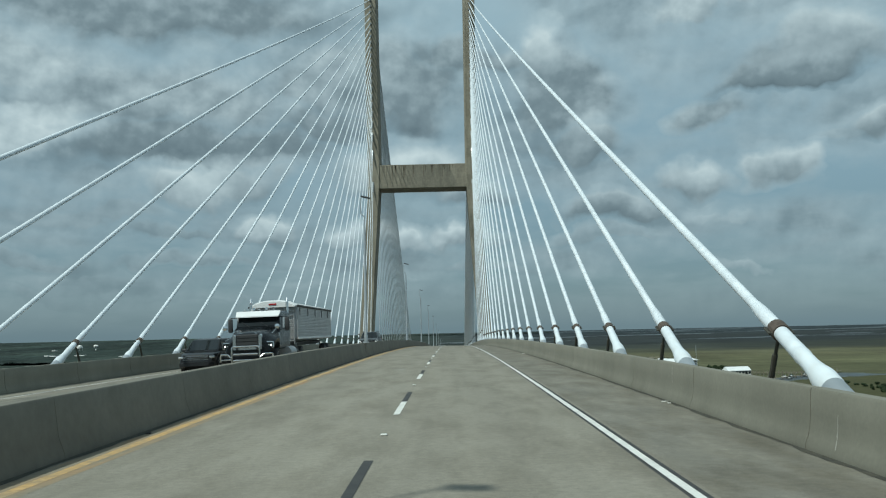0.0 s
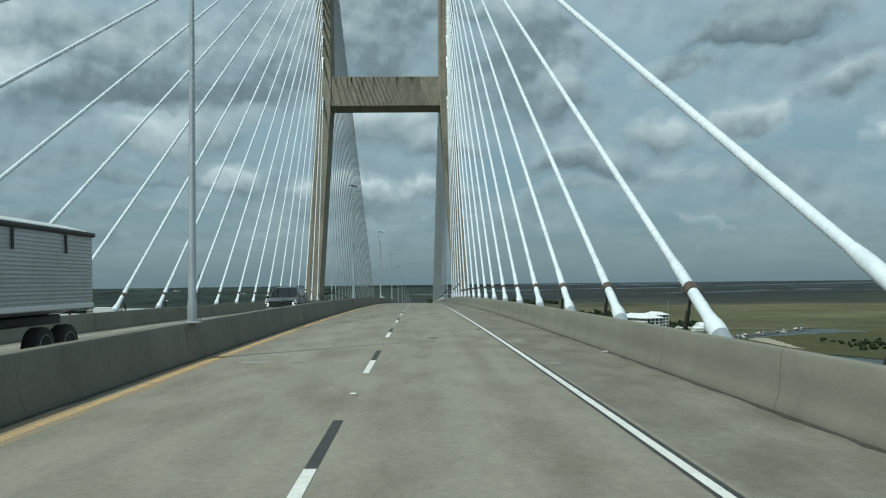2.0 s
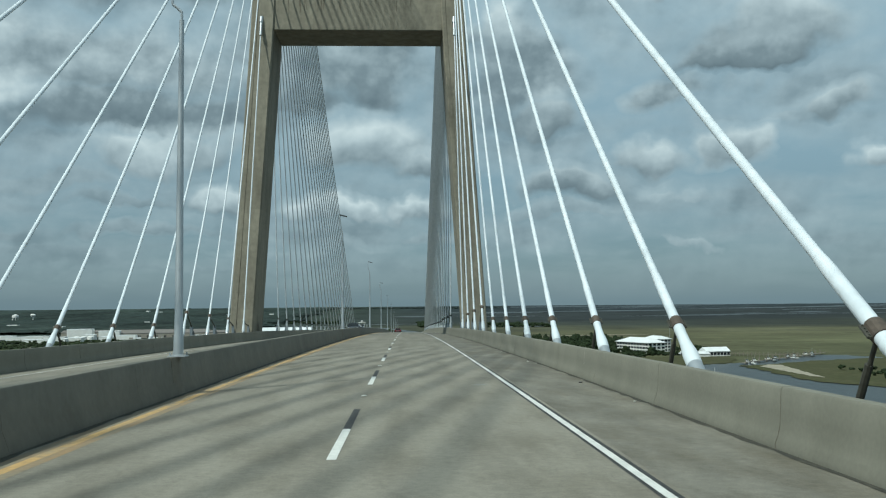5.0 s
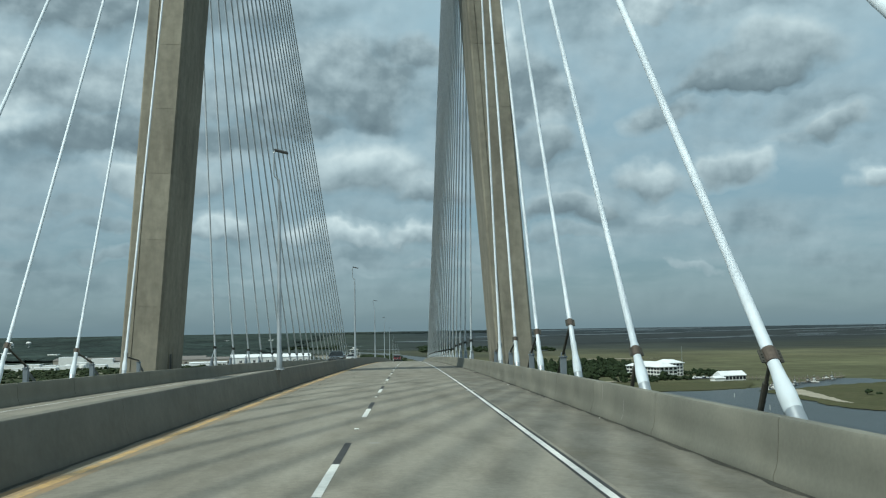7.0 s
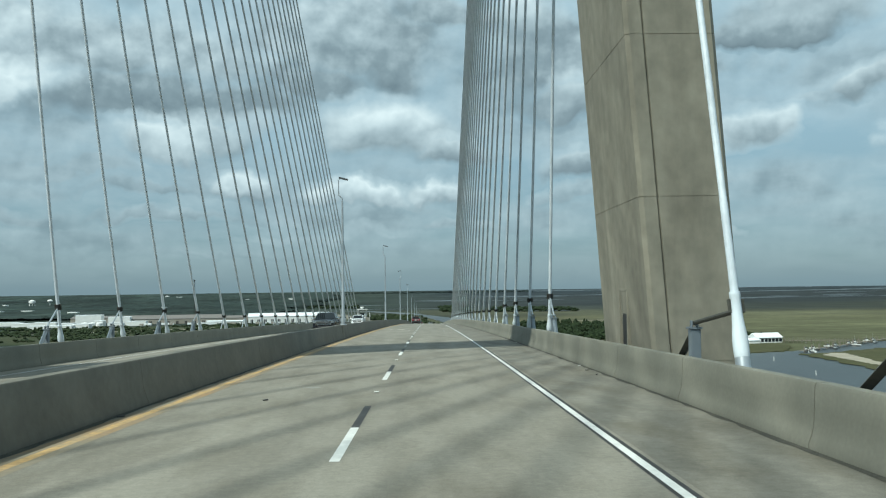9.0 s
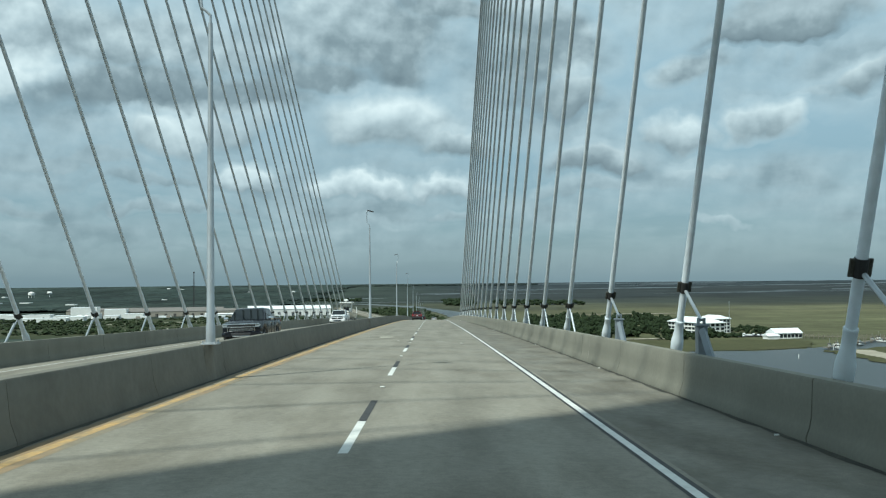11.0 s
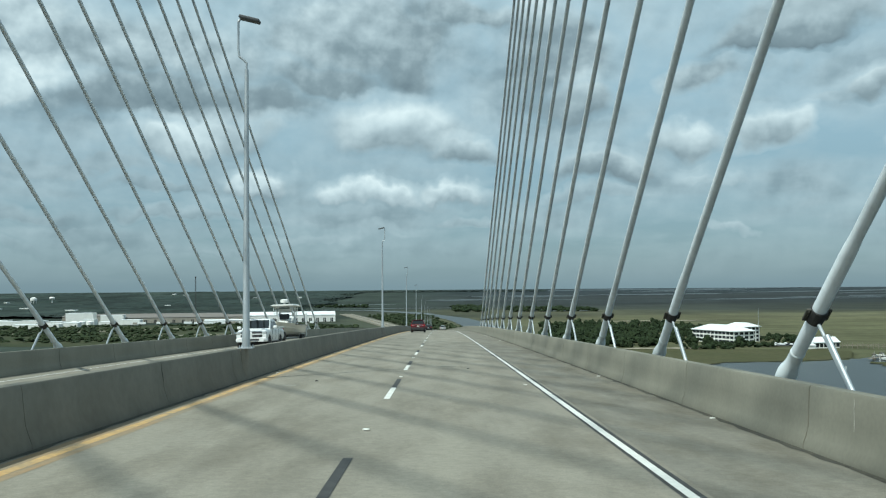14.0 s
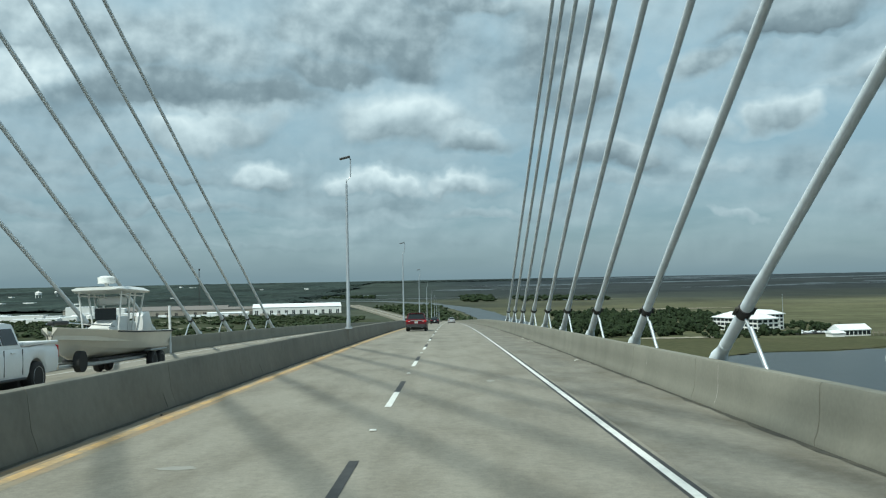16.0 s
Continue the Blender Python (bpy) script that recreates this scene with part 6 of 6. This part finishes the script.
part("hull", loft(bmesh.new(), [hull_row(0.2, 1.18, 1.42, 1.02, 0.82, 0.60), hull_row(2.0, 1.24, 1.43, 1.05, 0.82, 0.56), hull_row(4.0, 1.25, 1.47, 1.00, 0.86, 0.55), hull_row(5.6, 1.12, 1.53, 0.78, 0.95, 0.57),
                                hull_row(6.8, 0.82, 1.60, 0.42, 1.08, 0.68), hull_row(7.6, 0.44, 1.66, 0.17, 1.25, 0.92), hull_row(8.05, 0.20, 1.69, 0.06, 1.45, 1.25)]), M_CREAM, boat, "cream fibreglass hull with a flared bow", smooth="crease")
part("rub_rail", loft(bmesh.new(), [(0.2, [(1.20, 1.36), (1.235, 1.37), (1.235, 1.40), (1.2, 1.41)]), (4.0, [(1.27, 1.41), (1.30, 1.42), (1.30, 1.45), (1.27, 1.46)]), (5.6, [(1.14, 1.47), (1.17, 1.48), (1.17, 1.51), (1.14, 1.52)])]), M_TRIM, boat, "dark rubbing strake")
part("console", loft(bmesh.new(), [(2.7, [(0.4, 1.1), (0.42, 1.3), (0.38, 2.0)]), (3.7, [(0.4, 1.1), (0.42, 1.3), (0.30, 1.9)]), (4.4, [(0.4, 1.1), (0.42, 1.25), (0.36, 1.62)])]), M_HULL, boat, "white steering console", smooth="crease")
part("console_windscreen", box(bmesh.new(), (0, 3.75, 2.08), (0.75, 0.03, 0.42), 0.01), M_GLASS, boat)
part("hardtop", loft(bmesh.new(), [(1.5, [(0.7, 2.86), (0.8, 2.90), (0.6, 2.95)]), (2.3, [(1.0, 2.82), (1.08, 2.88), (0.85, 3.0)]), (3.9, [(1.0, 2.84), (1.08, 2.90), (0.85, 3.03)]), (4.7, [(0.72, 2.90), (0.8, 2.94), (0.6, 3.0)])]), M_HULL, boat, "white hardtop on pipe legs", smooth="crease")
for s in (-1, 1):
    for y0, y1 in ((2.5, 2.0), (2.9, 2.9), (3.3, 3.4), (4.2, 4.2)):
        part("hardtop_leg", tube(bmesh.new(), (s * 0.58, y0, 1.15), (s * 0.74, y1, 2.88), 0.032, seg=8), M_HULL, boat)
    part("hardtop_rail", tube(bmesh.new(), (s * 0.70, 1.9, 2.72), (s * 0.72, 4.3, 2.74), 0.026, seg=8), M_HULL, boat)
part("electronics_box", box(bmesh.new(), (0, 3.1, 2.55), (0.9, 0.5, 0.30), 0.05), M_HULL, boat)
part("radar_dome", lathe(bmesh.new(), [(3.0, 0.07), (3.14, 0.07), (3.16, 0.30), (3.36, 0.31), (3.42, 0.2)], Matrix.Translation((0, 3.6, 0)), 20), M_HULL, boat, "white radar dome", smooth="crease")
part("helm_seat", box(bmesh.new(), (0, 2.1, 1.45), (0.8, 0.5, 0.75), 0.08), M_HULL, boat)
ob_m = part("outboard_motor", loft(bmesh.new(), [(-0.35, [(0.16, 1.35), (0.22, 1.7), (0.14, 2.02)]), (-0.1, [(0.22, 1.3), (0.27, 1.75), (0.2, 2.16)]), (0.25, [(0.2, 1.3), (0.25, 1.78), (0.17, 2.12)]), (0.42, [(0.1, 1.4), (0.15, 1.75), (0.1, 1.98)])]), M_HULL, boat, "large white outboard motor", smooth="crease")
part("motor_leg", box(bmesh.new(), (0, -0.15, 0.95), (0.16, 0.35, 0.9), 0.04), M_HULL, ob_m)
bm = bmesh.new()
for s in (-1, 1):
    tube(bm, (s * 0.95, 5.4, 1.66), (s * 0.35, 7.5, 1.82), 0.02, seg=6)
part("bow_rail", bm, M_CHROME, boat)
part("bow_motor", box(bmesh.new(), (0.12, 7.2, 1.83), (0.22, 1.1, 0.14), 0.04), M_TRIM, boat, "dark folded bow motor")

# black tractor unit with a silver grain trailer
truck = thing("tractor_truck", "black conventional tractor truck with chrome bull bar and silver sun visor", "truck", at=oncoming(-8.0, 48.95))
M_TRUCK = material("black_truck_paint", (0.006, 0.008, 0.010), 0.22, grain=0.05, grain_scale=20, spec=0.3, stain=0.2, stain_scale=1.5, stain_col=(0.02, 0.02, 0.02))


def nose(z0, z1, w0, w1):
    return [(w0 * 0.7, z0), (w0, z0 + 0.06), (w0 * 1.02, z0 + 0.35 * (z1 - z0)), (w1 * 1.06, z1 - 0.22), (w1, z1 - 0.08), (w1 * 0.82, z1), (w1 * 0.3, z1 + 0.05)]


part("hood", loft(bmesh.new(), [(4.15, nose(0.95, 2.02, 1.06, 0.98)), (4.7, nose(0.95, 1.98, 1.08, 0.92)), (4.78, nose(1.02, 1.97, 1.14, 0.91)), (5.1, nose(1.22, 1.93, 1.18, 0.88)), (5.5, nose(1.28, 1.87, 1.18, 0.84)), (5.9, nose(1.20, 1.80, 1.15, 0.79)), (6.12, nose(0.85, 1.76, 1.10, 0.75)), (6.38, nose(0.80, 1.70, 0.98, 0.68)), (6.46, nose(0.82, 1.64, 0.90, 0.62))]), M_TRUCK, truck, "sloping black bonnet with broad wings", smooth="crease")
part("cab", loft(bmesh.new(), [(1.7, [(0.9, 0.95), (1.06, 1.05), (1.08, 1.95), (1.02, 2.70), (0.85, 2.82)]), (3.6, [(0.9, 0.95), (1.06, 1.05), (1.08, 1.95), (1.02, 2.70), (0.85, 2.82)]), (3.95, [(0.9, 0.95), (1.06, 1.05), (1.07, 1.95), (1.0, 2.62), (0.8, 2.72)]), (4.32, [(0.9, 0.95), (1.05, 1.05), (1.06, 1.95), (1.0, 2.02), (0.8, 2.05)])]), M_TRUCK, truck, "black day cab", smooth="crease")
ws = part("windscreen", pane(bmesh.new(), [(1.0, 4.34, 2.02), (-1.0, 4.34, 2.02), (-0.96, 3.98, 2.64), (0.96, 3.98, 2.64)], 0.05, 0.02), M_GLASS, truck, "large dark windscreen")
for x in (-0.5, 0.35):
    part("wiper", tube(bmesh.new(), (x, 4.38, 2.05), (x + 0.42, 4.22, 2.30), 0.012, seg=6), M_TRIM, ws)
part("sun_visor", loft(bmesh.new(), [(4.0, [(1.02, 2.66), (1.06, 2.67), (1.06, 2.78), (1.0, 2.80)]), (4.36, [(0.98, 2.50), (1.02, 2.51), (1.02, 2.545), (0.98, 2.55)])]), M_WHITEP, truck, "silver sun visor over the windscreen")
part("grille", box(bmesh.new(), (0, 6.45, 1.34), (0.98, 0.10, 0.70), 0.03), M_TRIM, truck, "black mesh grille")
for k in range(3):
    part("grille_slat", box(bmesh.new(), (0, 6.505, 1.22 + 0.16 * k), (0.94, 0.02, 0.02), 0.005), M_GLASS, truck)
part("grille_lettering", box(bmesh.new(), (0, 6.515, 1.06), (0.80, 0.02, 0.10), 0.02), M_CHROME, truck, "bright plain plate on the grille")
part("hood_trim", box(bmesh.new(), (0, 6.30, 1.735), (0.82, 0.10, 0.035), 0.012), M_CHROME, truck, "chrome strip on the bonnet's edge")
part("bumper", box(bmesh.new(), (0, 6.42, 0.62), (2.34, 0.34, 0.42), 0.10, None, 2), M_TRUCK, truck)
bm = bmesh.new()
for z in (0.55, 0.82, 1.16):
    tube(bm, (-0.55, 6.86, z), (0.55, 6.86, z), 0.04, seg=10)
for s in (-1, 1):
    tube(bm, (s * 0.62, 6.86, 0.42), (s * 0.62, 6.86, 1.09), 0.04, seg=10)
    tube(bm, (s * 0.62, 6.86, 1.09), (s * 0.55, 6.86, 1.16), 0.04, seg=10)
    tube(bm, (s * 0.62, 6.86, 0.66), (s * 0.82, 6.80, 0.82), 0.035, seg=10)
    tube(bm, (s * 0.82, 6.80, 0.82), (s * 1.16, 6.66, 0.82), 0.035, seg=10)
    tube(bm, (s * 1.16, 6.66, 0.82), (s * 1.20, 6.62, 0.50), 0.035, seg=10)
    tube(bm, (s * 0.62, 6.86, 0.60), (s * 1.18, 6.63, 0.58), 0.03, seg=10)
part("bull_bar", bm, M_CHROME, truck, "tubular chrome bull bar")
for s in (-1, 1):
    part("grille_pillar", loft(bmesh.new(), [(6.36, [(0.03, 0.98), (0.09, 1.0), (0.09, 1.66), (0.03, 1.70)]), (6.50, [(0.02, 1.0), (0.07, 1.02), (0.07, 1.64), (0.02, 1.66)])]), M_CHROME, truck, "chrome grille end").location.x = s * 0.58
    hl = part("headlamp", box(bmesh.new(), (s * 0.98, 6.26, 1.20), (0.34, 0.16, 0.30), 0.03, Matrix.Identity(4)), M_CHROME, truck, "square headlamp in a chrome frame")
    part("lamp_glass", box(bmesh.new(), (s * 0.98, 6.34, 1.20), (0.28, 0.03, 0.24), 0.01), M_GLASS, hl)
    for dx in (-0.06, 0.06):
        part("lamp_bulb", lathe(bmesh.new(), [(0, 0.042), (0.025, 0.034), (0.03, 0.005)], Matrix.Translation((s * 0.98 + dx, 6.35, 1.18)) @ Matrix.Rotation(-math.pi / 2, 4, "X"), 12), M_DRL, hl, "lit lamp")
    mr = part("mirror", box(bmesh.new(), (s * 1.36, 4.0, 2.14), (0.22, 0.12, 0.66), 0.05, None, 2), M_TRIM, truck, "tall black door mirror", smooth="crease")
    for z in (1.9, 2.5):
        part("mirror_arm", tube(bmesh.new(), (s * 1.02, 3.9, z), (s * 1.36, 4.0, z), 0.02, seg=6), M_TRIM, mr)
    part("hood_mirror", lathe(bmesh.new(), [(0, 0.02), (0.02, 0.09), (0.06, 0.12), (0.10, 0.09), (0.12, 0.02)], Matrix.Translation((s * 1.20, 5.72, 2.02)) @ Matrix.Rotation(math.pi / 2, 4, "X"), 14), M_CHROME, truck, "round chrome wing mirror", smooth="crease")
    part("hood_mirror_arm", tube(bmesh.new(), (s * 0.98, 5.75, 1.72), (s * 1.20, 5.68, 1.97), 0.016, seg=6), M_CHROME, truck)
    st = part("exhaust_stack", tube(bmesh.new(), (s * 0.92, 1.55, 0.95), (s * 0.92, 1.55, 3.25), 0.075, seg=14), M_CHROME, truck, "upright chrome exhaust stack", smooth="crease")
    part("stack_tip", tube(bmesh.new(), (s * 0.92, 1.55, 3.25), (s * 0.92, 1.42, 3.48), 0.072, seg=14), M_CHROME, st)
    part("side_window", pane(bmesh.new(), [(s * 1.085, 2.7, 1.95), (s * 1.085, 3.85, 1.95), (s * 1.03, 3.62, 2.58), (s * 1.03, 2.7, 2.58)], 0.04, 0.015), M_GLASS, truck)
    part("fuel_tank", tube(bmesh.new(), (s * 0.95, 1.0, 0.75), (s * 0.95, 2.6, 0.75), 0.32, seg=18), M_ALU, truck, "polished fuel tank", smooth="crease")
    for z in (1.52, 1.68):
        part("hood_vent", box(bmesh.new(), (s * 1.07, 4.55, z), (0.04, 0.24, 0.12), 0.012), M_CHROME, truck, "bright bonnet vent")
        for k in (-1, 1):
            part("vent_slot", box(bmesh.new(), (s * 1.085, 4.55, z + 0.028 * k), (0.03, 0.18, 0.03)), M_TRIM, truck)
    part("door_handle", box(bmesh.new(), (s * 1.085, 2.85, 1.75), (0.03, 0.16, 0.04), 0.01), M_CHROME, truck)
    part("step", box(bmesh.new(), (s * 1.02, 3.1, 0.62), (0.22, 0.9, 0.08), 0.02), M_ALU, truck, "aluminium step")
part("chassis", box(bmesh.new(), (0, 1.2, 0.85), (0.9, 7.6, 0.25), 0.03), M_TRIM, truck)
wheels(truck, [(s * 1.02, y) for s in (-1, 1) for y in (5.45, 0.3, -1.0)], 0.51, 0.34)
for k in range(5):
    part("roof_lamp", box(bmesh.new(), (-0.7 + 0.35 * k, 3.8, 2.86), (0.12, 0.14, 0.07), 0.03), M_HEAD, truck)
for s in (-1, 1):
    part("air_horn", tube(bmesh.new(), (s * 0.3, 3.0, 2.90), (s * 0.3, 3.6, 2.92), 0.035, 0.07, 10), M_CHROME, truck)

grain = thing("grain_trailer", "long silver aluminium grain trailer with a rolled tarpaulin", "trailer", at=oncoming(-8.0, 49.4))
Y1, Y0 = 0.75, -11.8
part("tub", loft(bmesh.new(), [(Y0, [(0.5, 1.25), (1.22, 1.45), (1.24, 3.12)]), (Y1, [(0.5, 1.25), (1.22, 1.45), (1.24, 3.12)])]), M_ALU, grain, "ribbed silver side walls")
part("front_cap", loft(bmesh.new(), [(Y1, [(1.24, 3.06), (1.24, 3.14), (0.9, 3.34), (0.4, 3.44)]), (Y1 + 0.35, [(1.15, 3.06), (1.15, 3.12), (0.8, 3.28), (0.35, 3.36)])]), M_WHITEP, grain, "white domed front cap")
part("tarpaulin", loft(bmesh.new(), [(Y0, [(1.2, 3.12), (1.15, 3.2), (0.5, 3.38)]), (Y1, [(1.2, 3.12), (1.15, 3.2), (0.5, 3.38)])]), M_HULL, grain, "pale tarpaulin cover")
for s in (-1, 1):
    part("tarp_roll", tube(bmesh.new(), (s * 1.27, Y0, 3.1), (s * 1.27, Y1 + 0.1, 3.1), 0.06, seg=8), M_TRIM, grain, "dark rolled edge")
    rib = None
    for k in range(20):
        rib = rib or shared_mesh("rib", box(bmesh.new(), (0, 0, 0), (0.03, Y1 - Y0 - 0.1, 0.035), 0.008), M_ALU, False)
        if k < 18:
            ob = new("side_rib", rib)
            ob.parent = grain
            ob.location = (s * 1.245, (Y0 + Y1) / 2, 1.55 + 0.085 * k)
    part("bottom_rail", box(bmesh.new(), (s * 1.22, (Y0 + Y1) / 2, 1.42), (0.08, Y1 - Y0, 0.12), 0.02), M_WHITEP, grain)
    for k in range(5):
        part("tarp_strap", box(bmesh.new(), (s * 1.27, Y1 - 0.5 - 2.6 * k, 2.82), (0.03, 0.10, 0.42), 0.01), M_TRIM, grain)
for k in range(9):
    part("ladder_rung", box(bmesh.new(), (-0.80, Y1 + 0.10, 1.3 + 0.22 * k), (0.5, 0.05, 0.05), 0.01), M_ALU, grain)
for x in (-1.05, -0.55):
    part("ladder_rail", box(bmesh.new(), (x, Y1 + 0.08, 2.1), (0.06, 0.06, 2.0), 0.01), M_ALU, grain)
part("front_sign", box(bmesh.new(), (0, Y1 + 0.36, 3.22), (0.40, 0.04, 0.09), 0.01), M_LENS, grain, "small red sign on the cap")
part("trailer_frame", box(bmesh.new(), (0, -5.5, 1.12), (1.0, 12.4, 0.22), 0.03), M_TRIM, grain)
for s in (-1, 1):
    part("landing_leg", box(bmesh.new(), (s * 0.6, -1.9, 0.72), (0.12, 0.12, 0.9), 0.01), M_GALV, grain)
wheels(grain, [(s * 1.02, y) for s in (-1, 1) for y in (-9.2, -10.5)], 0.51, 0.34)

# ---- marks and litter on the roadway ----
M_PALEPATCH = material("pale_patch_mortar", (0.52, 0.49, 0.40), 0.9, grain=0.12, grain_scale=8)
M_STUD = material("white_reflector_stud", (0.66, 0.66, 0.62), 0.4)
M_LITTER = material("pale_litter", (0.6, 0.6, 0.56), 0.8)
M_LAMP_SHADE = material("painted_lamp_shadow", (0.10, 0.098, 0.085), 0.8, grain=0.2, grain_scale=10, stain=0.6, stain_scale=4, stain_col=(0.19, 0.185, 0.16))
M_REPAIR = material("pale_repair_mortar", (0.25, 0.245, 0.215), 0.9, grain=0.12, grain_scale=8)
stud_me = shared_mesh("road_stud", box(bmesh.new(), (0, 0, 0.012), (0.11, 0.10, 0.024), 0.008), M_STUD, False)
for k in range(-1, 40):
    y = 14.747 + 12.192 * k + 2.9
    ob = tagged(new("road_stud", stud_me), "white raised reflector stud on the lane line", "road stud", "lane studs")
    ob.matrix_world = pose(0, y, deck_z(y) + 0.004, math.degrees(math.atan(slope_at(y))))


def decal(name, x, y, w, d, mat, label, category, seed, lift=0.006, turn=0.0):
    rng = random.Random(seed)
    bm = bmesh.new()
    vs = []
    for k in range(18):
        a = 2 * math.pi * k / 18
        r = rng.uniform(0.72, 1.1)
        px, py = w / 2 * r * math.cos(a), d / 2 * r * math.sin(a)
        px, py = px * math.cos(turn) - py * math.sin(turn), px * math.sin(turn) + py * math.cos(turn)
        vs.append(bm.verts.new((x + px, y + py, deck_z(y + py) + fall(x + px) + lift)))
    bm.faces.new(vs)
    bmesh.ops.triangulate(bm, faces=bm.faces)
    ob = part(name, bm, mat, road, label)
    return ob


decal("mortar_patch", -1.66, 258.0, 0.95, 1.7, M_PALEPATCH, "pale jagged patch of mortar", "patch", 1, 0.009)
rng = random.Random(5)
for k in range(22):
    y = rng.uniform(4, 400)
    decal("repair_patch", rng.uniform(-3.2, 3.2), y, rng.uniform(0.25, 0.6), rng.uniform(0.25, 0.7), M_REPAIR, "", "", 100 + k, 0.003 + 0.00002 * k)
for k in range(60):
    y = rng.uniform(4, 400)
    s = rng.uniform(0.03, 0.09)
    x = rng.choice((6.02 - rng.uniform(0, 0.25), 6.06, rng.uniform(-3.8, 5.6), -4.3 + rng.uniform(0, 0.2)))
    bm = box(bmesh.new(), (0, 0, 0.012), (s, s * rng.uniform(0.6, 2.0), 0.022), 0.004)
    ob = solid("litter", bm, M_LITTER if k % 3 else M_TRIM, "small scrap of litter on the roadway", "litter", "road litter")
    ob.matrix_world = pose(x, y, deck_z(y) + fall(x) + 0.003, math.degrees(math.atan(slope_at(y))), 0, rng.uniform(0, 180))
# grit along the feet of the barriers
M_GRIT = material("dark_gutter_grit", (0.040, 0.040, 0.032), 0.95, grain=0.35, grain_scale=18, stain=0.6, stain_scale=2.2, stain_col=(0.085, 0.078, 0.055), bump=0.4)
for x0, x1, nm in ((6.04, 6.205, "gutter_grit"), (-4.455, -4.28, "median_grit")):
    bm = bmesh.new()
    ys = stations(-20, 420, 0.5)
    left = [bm.verts.new((x0 + (rng.uniform(0, 0.10) if x0 > 0 else 0), y, deck_z(y) + fall(x0) + 0.005)) for y in ys]
    right = [bm.verts.new((x1 - (rng.uniform(0, 0.09) if x0 < 0 else 0), y, deck_z(y) + fall(x0) + 0.005)) for y in ys]
    for a, b, c, d in zip(left, right, right[1:], left[1:]):
        bm.faces.new((a, b, c, d))
    part(nm, bm, M_GRIT, road, "dark grit along the barrier foot")


def rect_patch(x0, x1, y0, y1, mat, label, lift, seed):
    rng = random.Random(seed)
    bm = bmesh.new()
    loop = []
    for (xa, ya), (xb, yb) in zip(((x0, y0), (x1, y0), (x1, y1), (x0, y1)), ((x1, y0), (x1, y1), (x0, y1), (x0, y0))):
        for k in range(5):
            f = k / 5
            x, y = xa + (xb - xa) * f + rng.uniform(-0.015, 0.015), ya + (yb - ya) * f + rng.uniform(-0.015, 0.015)
            loop.append(bm.verts.new((x, y, deck_z(y) + fall(x) + lift)))
    bm.faces.new(loop)
    bmesh.ops.triangulate(bm, faces=bm.faces)
    part("mortar_patch", bm, mat, road, label)


M_THINPATCH = material("thin_pale_mortar", (0.275, 0.268, 0.235), 0.9, grain=0.15, grain_scale=10, stain=0.8, stain_scale=3.5, stain_col=(0.20, 0.193, 0.163))
for k, (x0, x1, y0, y1) in enumerate(((-3.12, -2.45, 60.38, 60.92), (-2.02, -1.60, 60.30, 60.85), (-0.90, -0.46, 60.25, 60.70), (4.0, 4.35, 59.7, 59.95), (4.1, 4.4, 67.8, 68.3), (2.1, 2.4, 259.3, 259.6))):
    rect_patch(x0, x1, y0, y1, M_THINPATCH, "thin pale square patch of mortar", 0.0045, 50 + k)
rect_patch(-1.97, -1.66, 60.37, 60.78, M_ROAD, "grey infill of the patch", 0.0065, 60)
# dark oval painted on the deck as the shadow of a lamp head
decal("lamp_shadow_spot", 1.57, 69.3, 0.45, 1.1, M_LAMP_SHADE, "dark spot painted as a lamp head shadow", "spot", 71, 0.0045)
decal("pothole_patch", -0.06, 250.9, 0.30, 0.45, M_CRACK, "small dark pothole", "pothole", 72, 0.0045)
decal("paint_blob", 3.72, 168.4, 0.34, 0.5, M_WHITE_LINE, "spilt white paint at the edge line", "paint", 73, 0.0095)
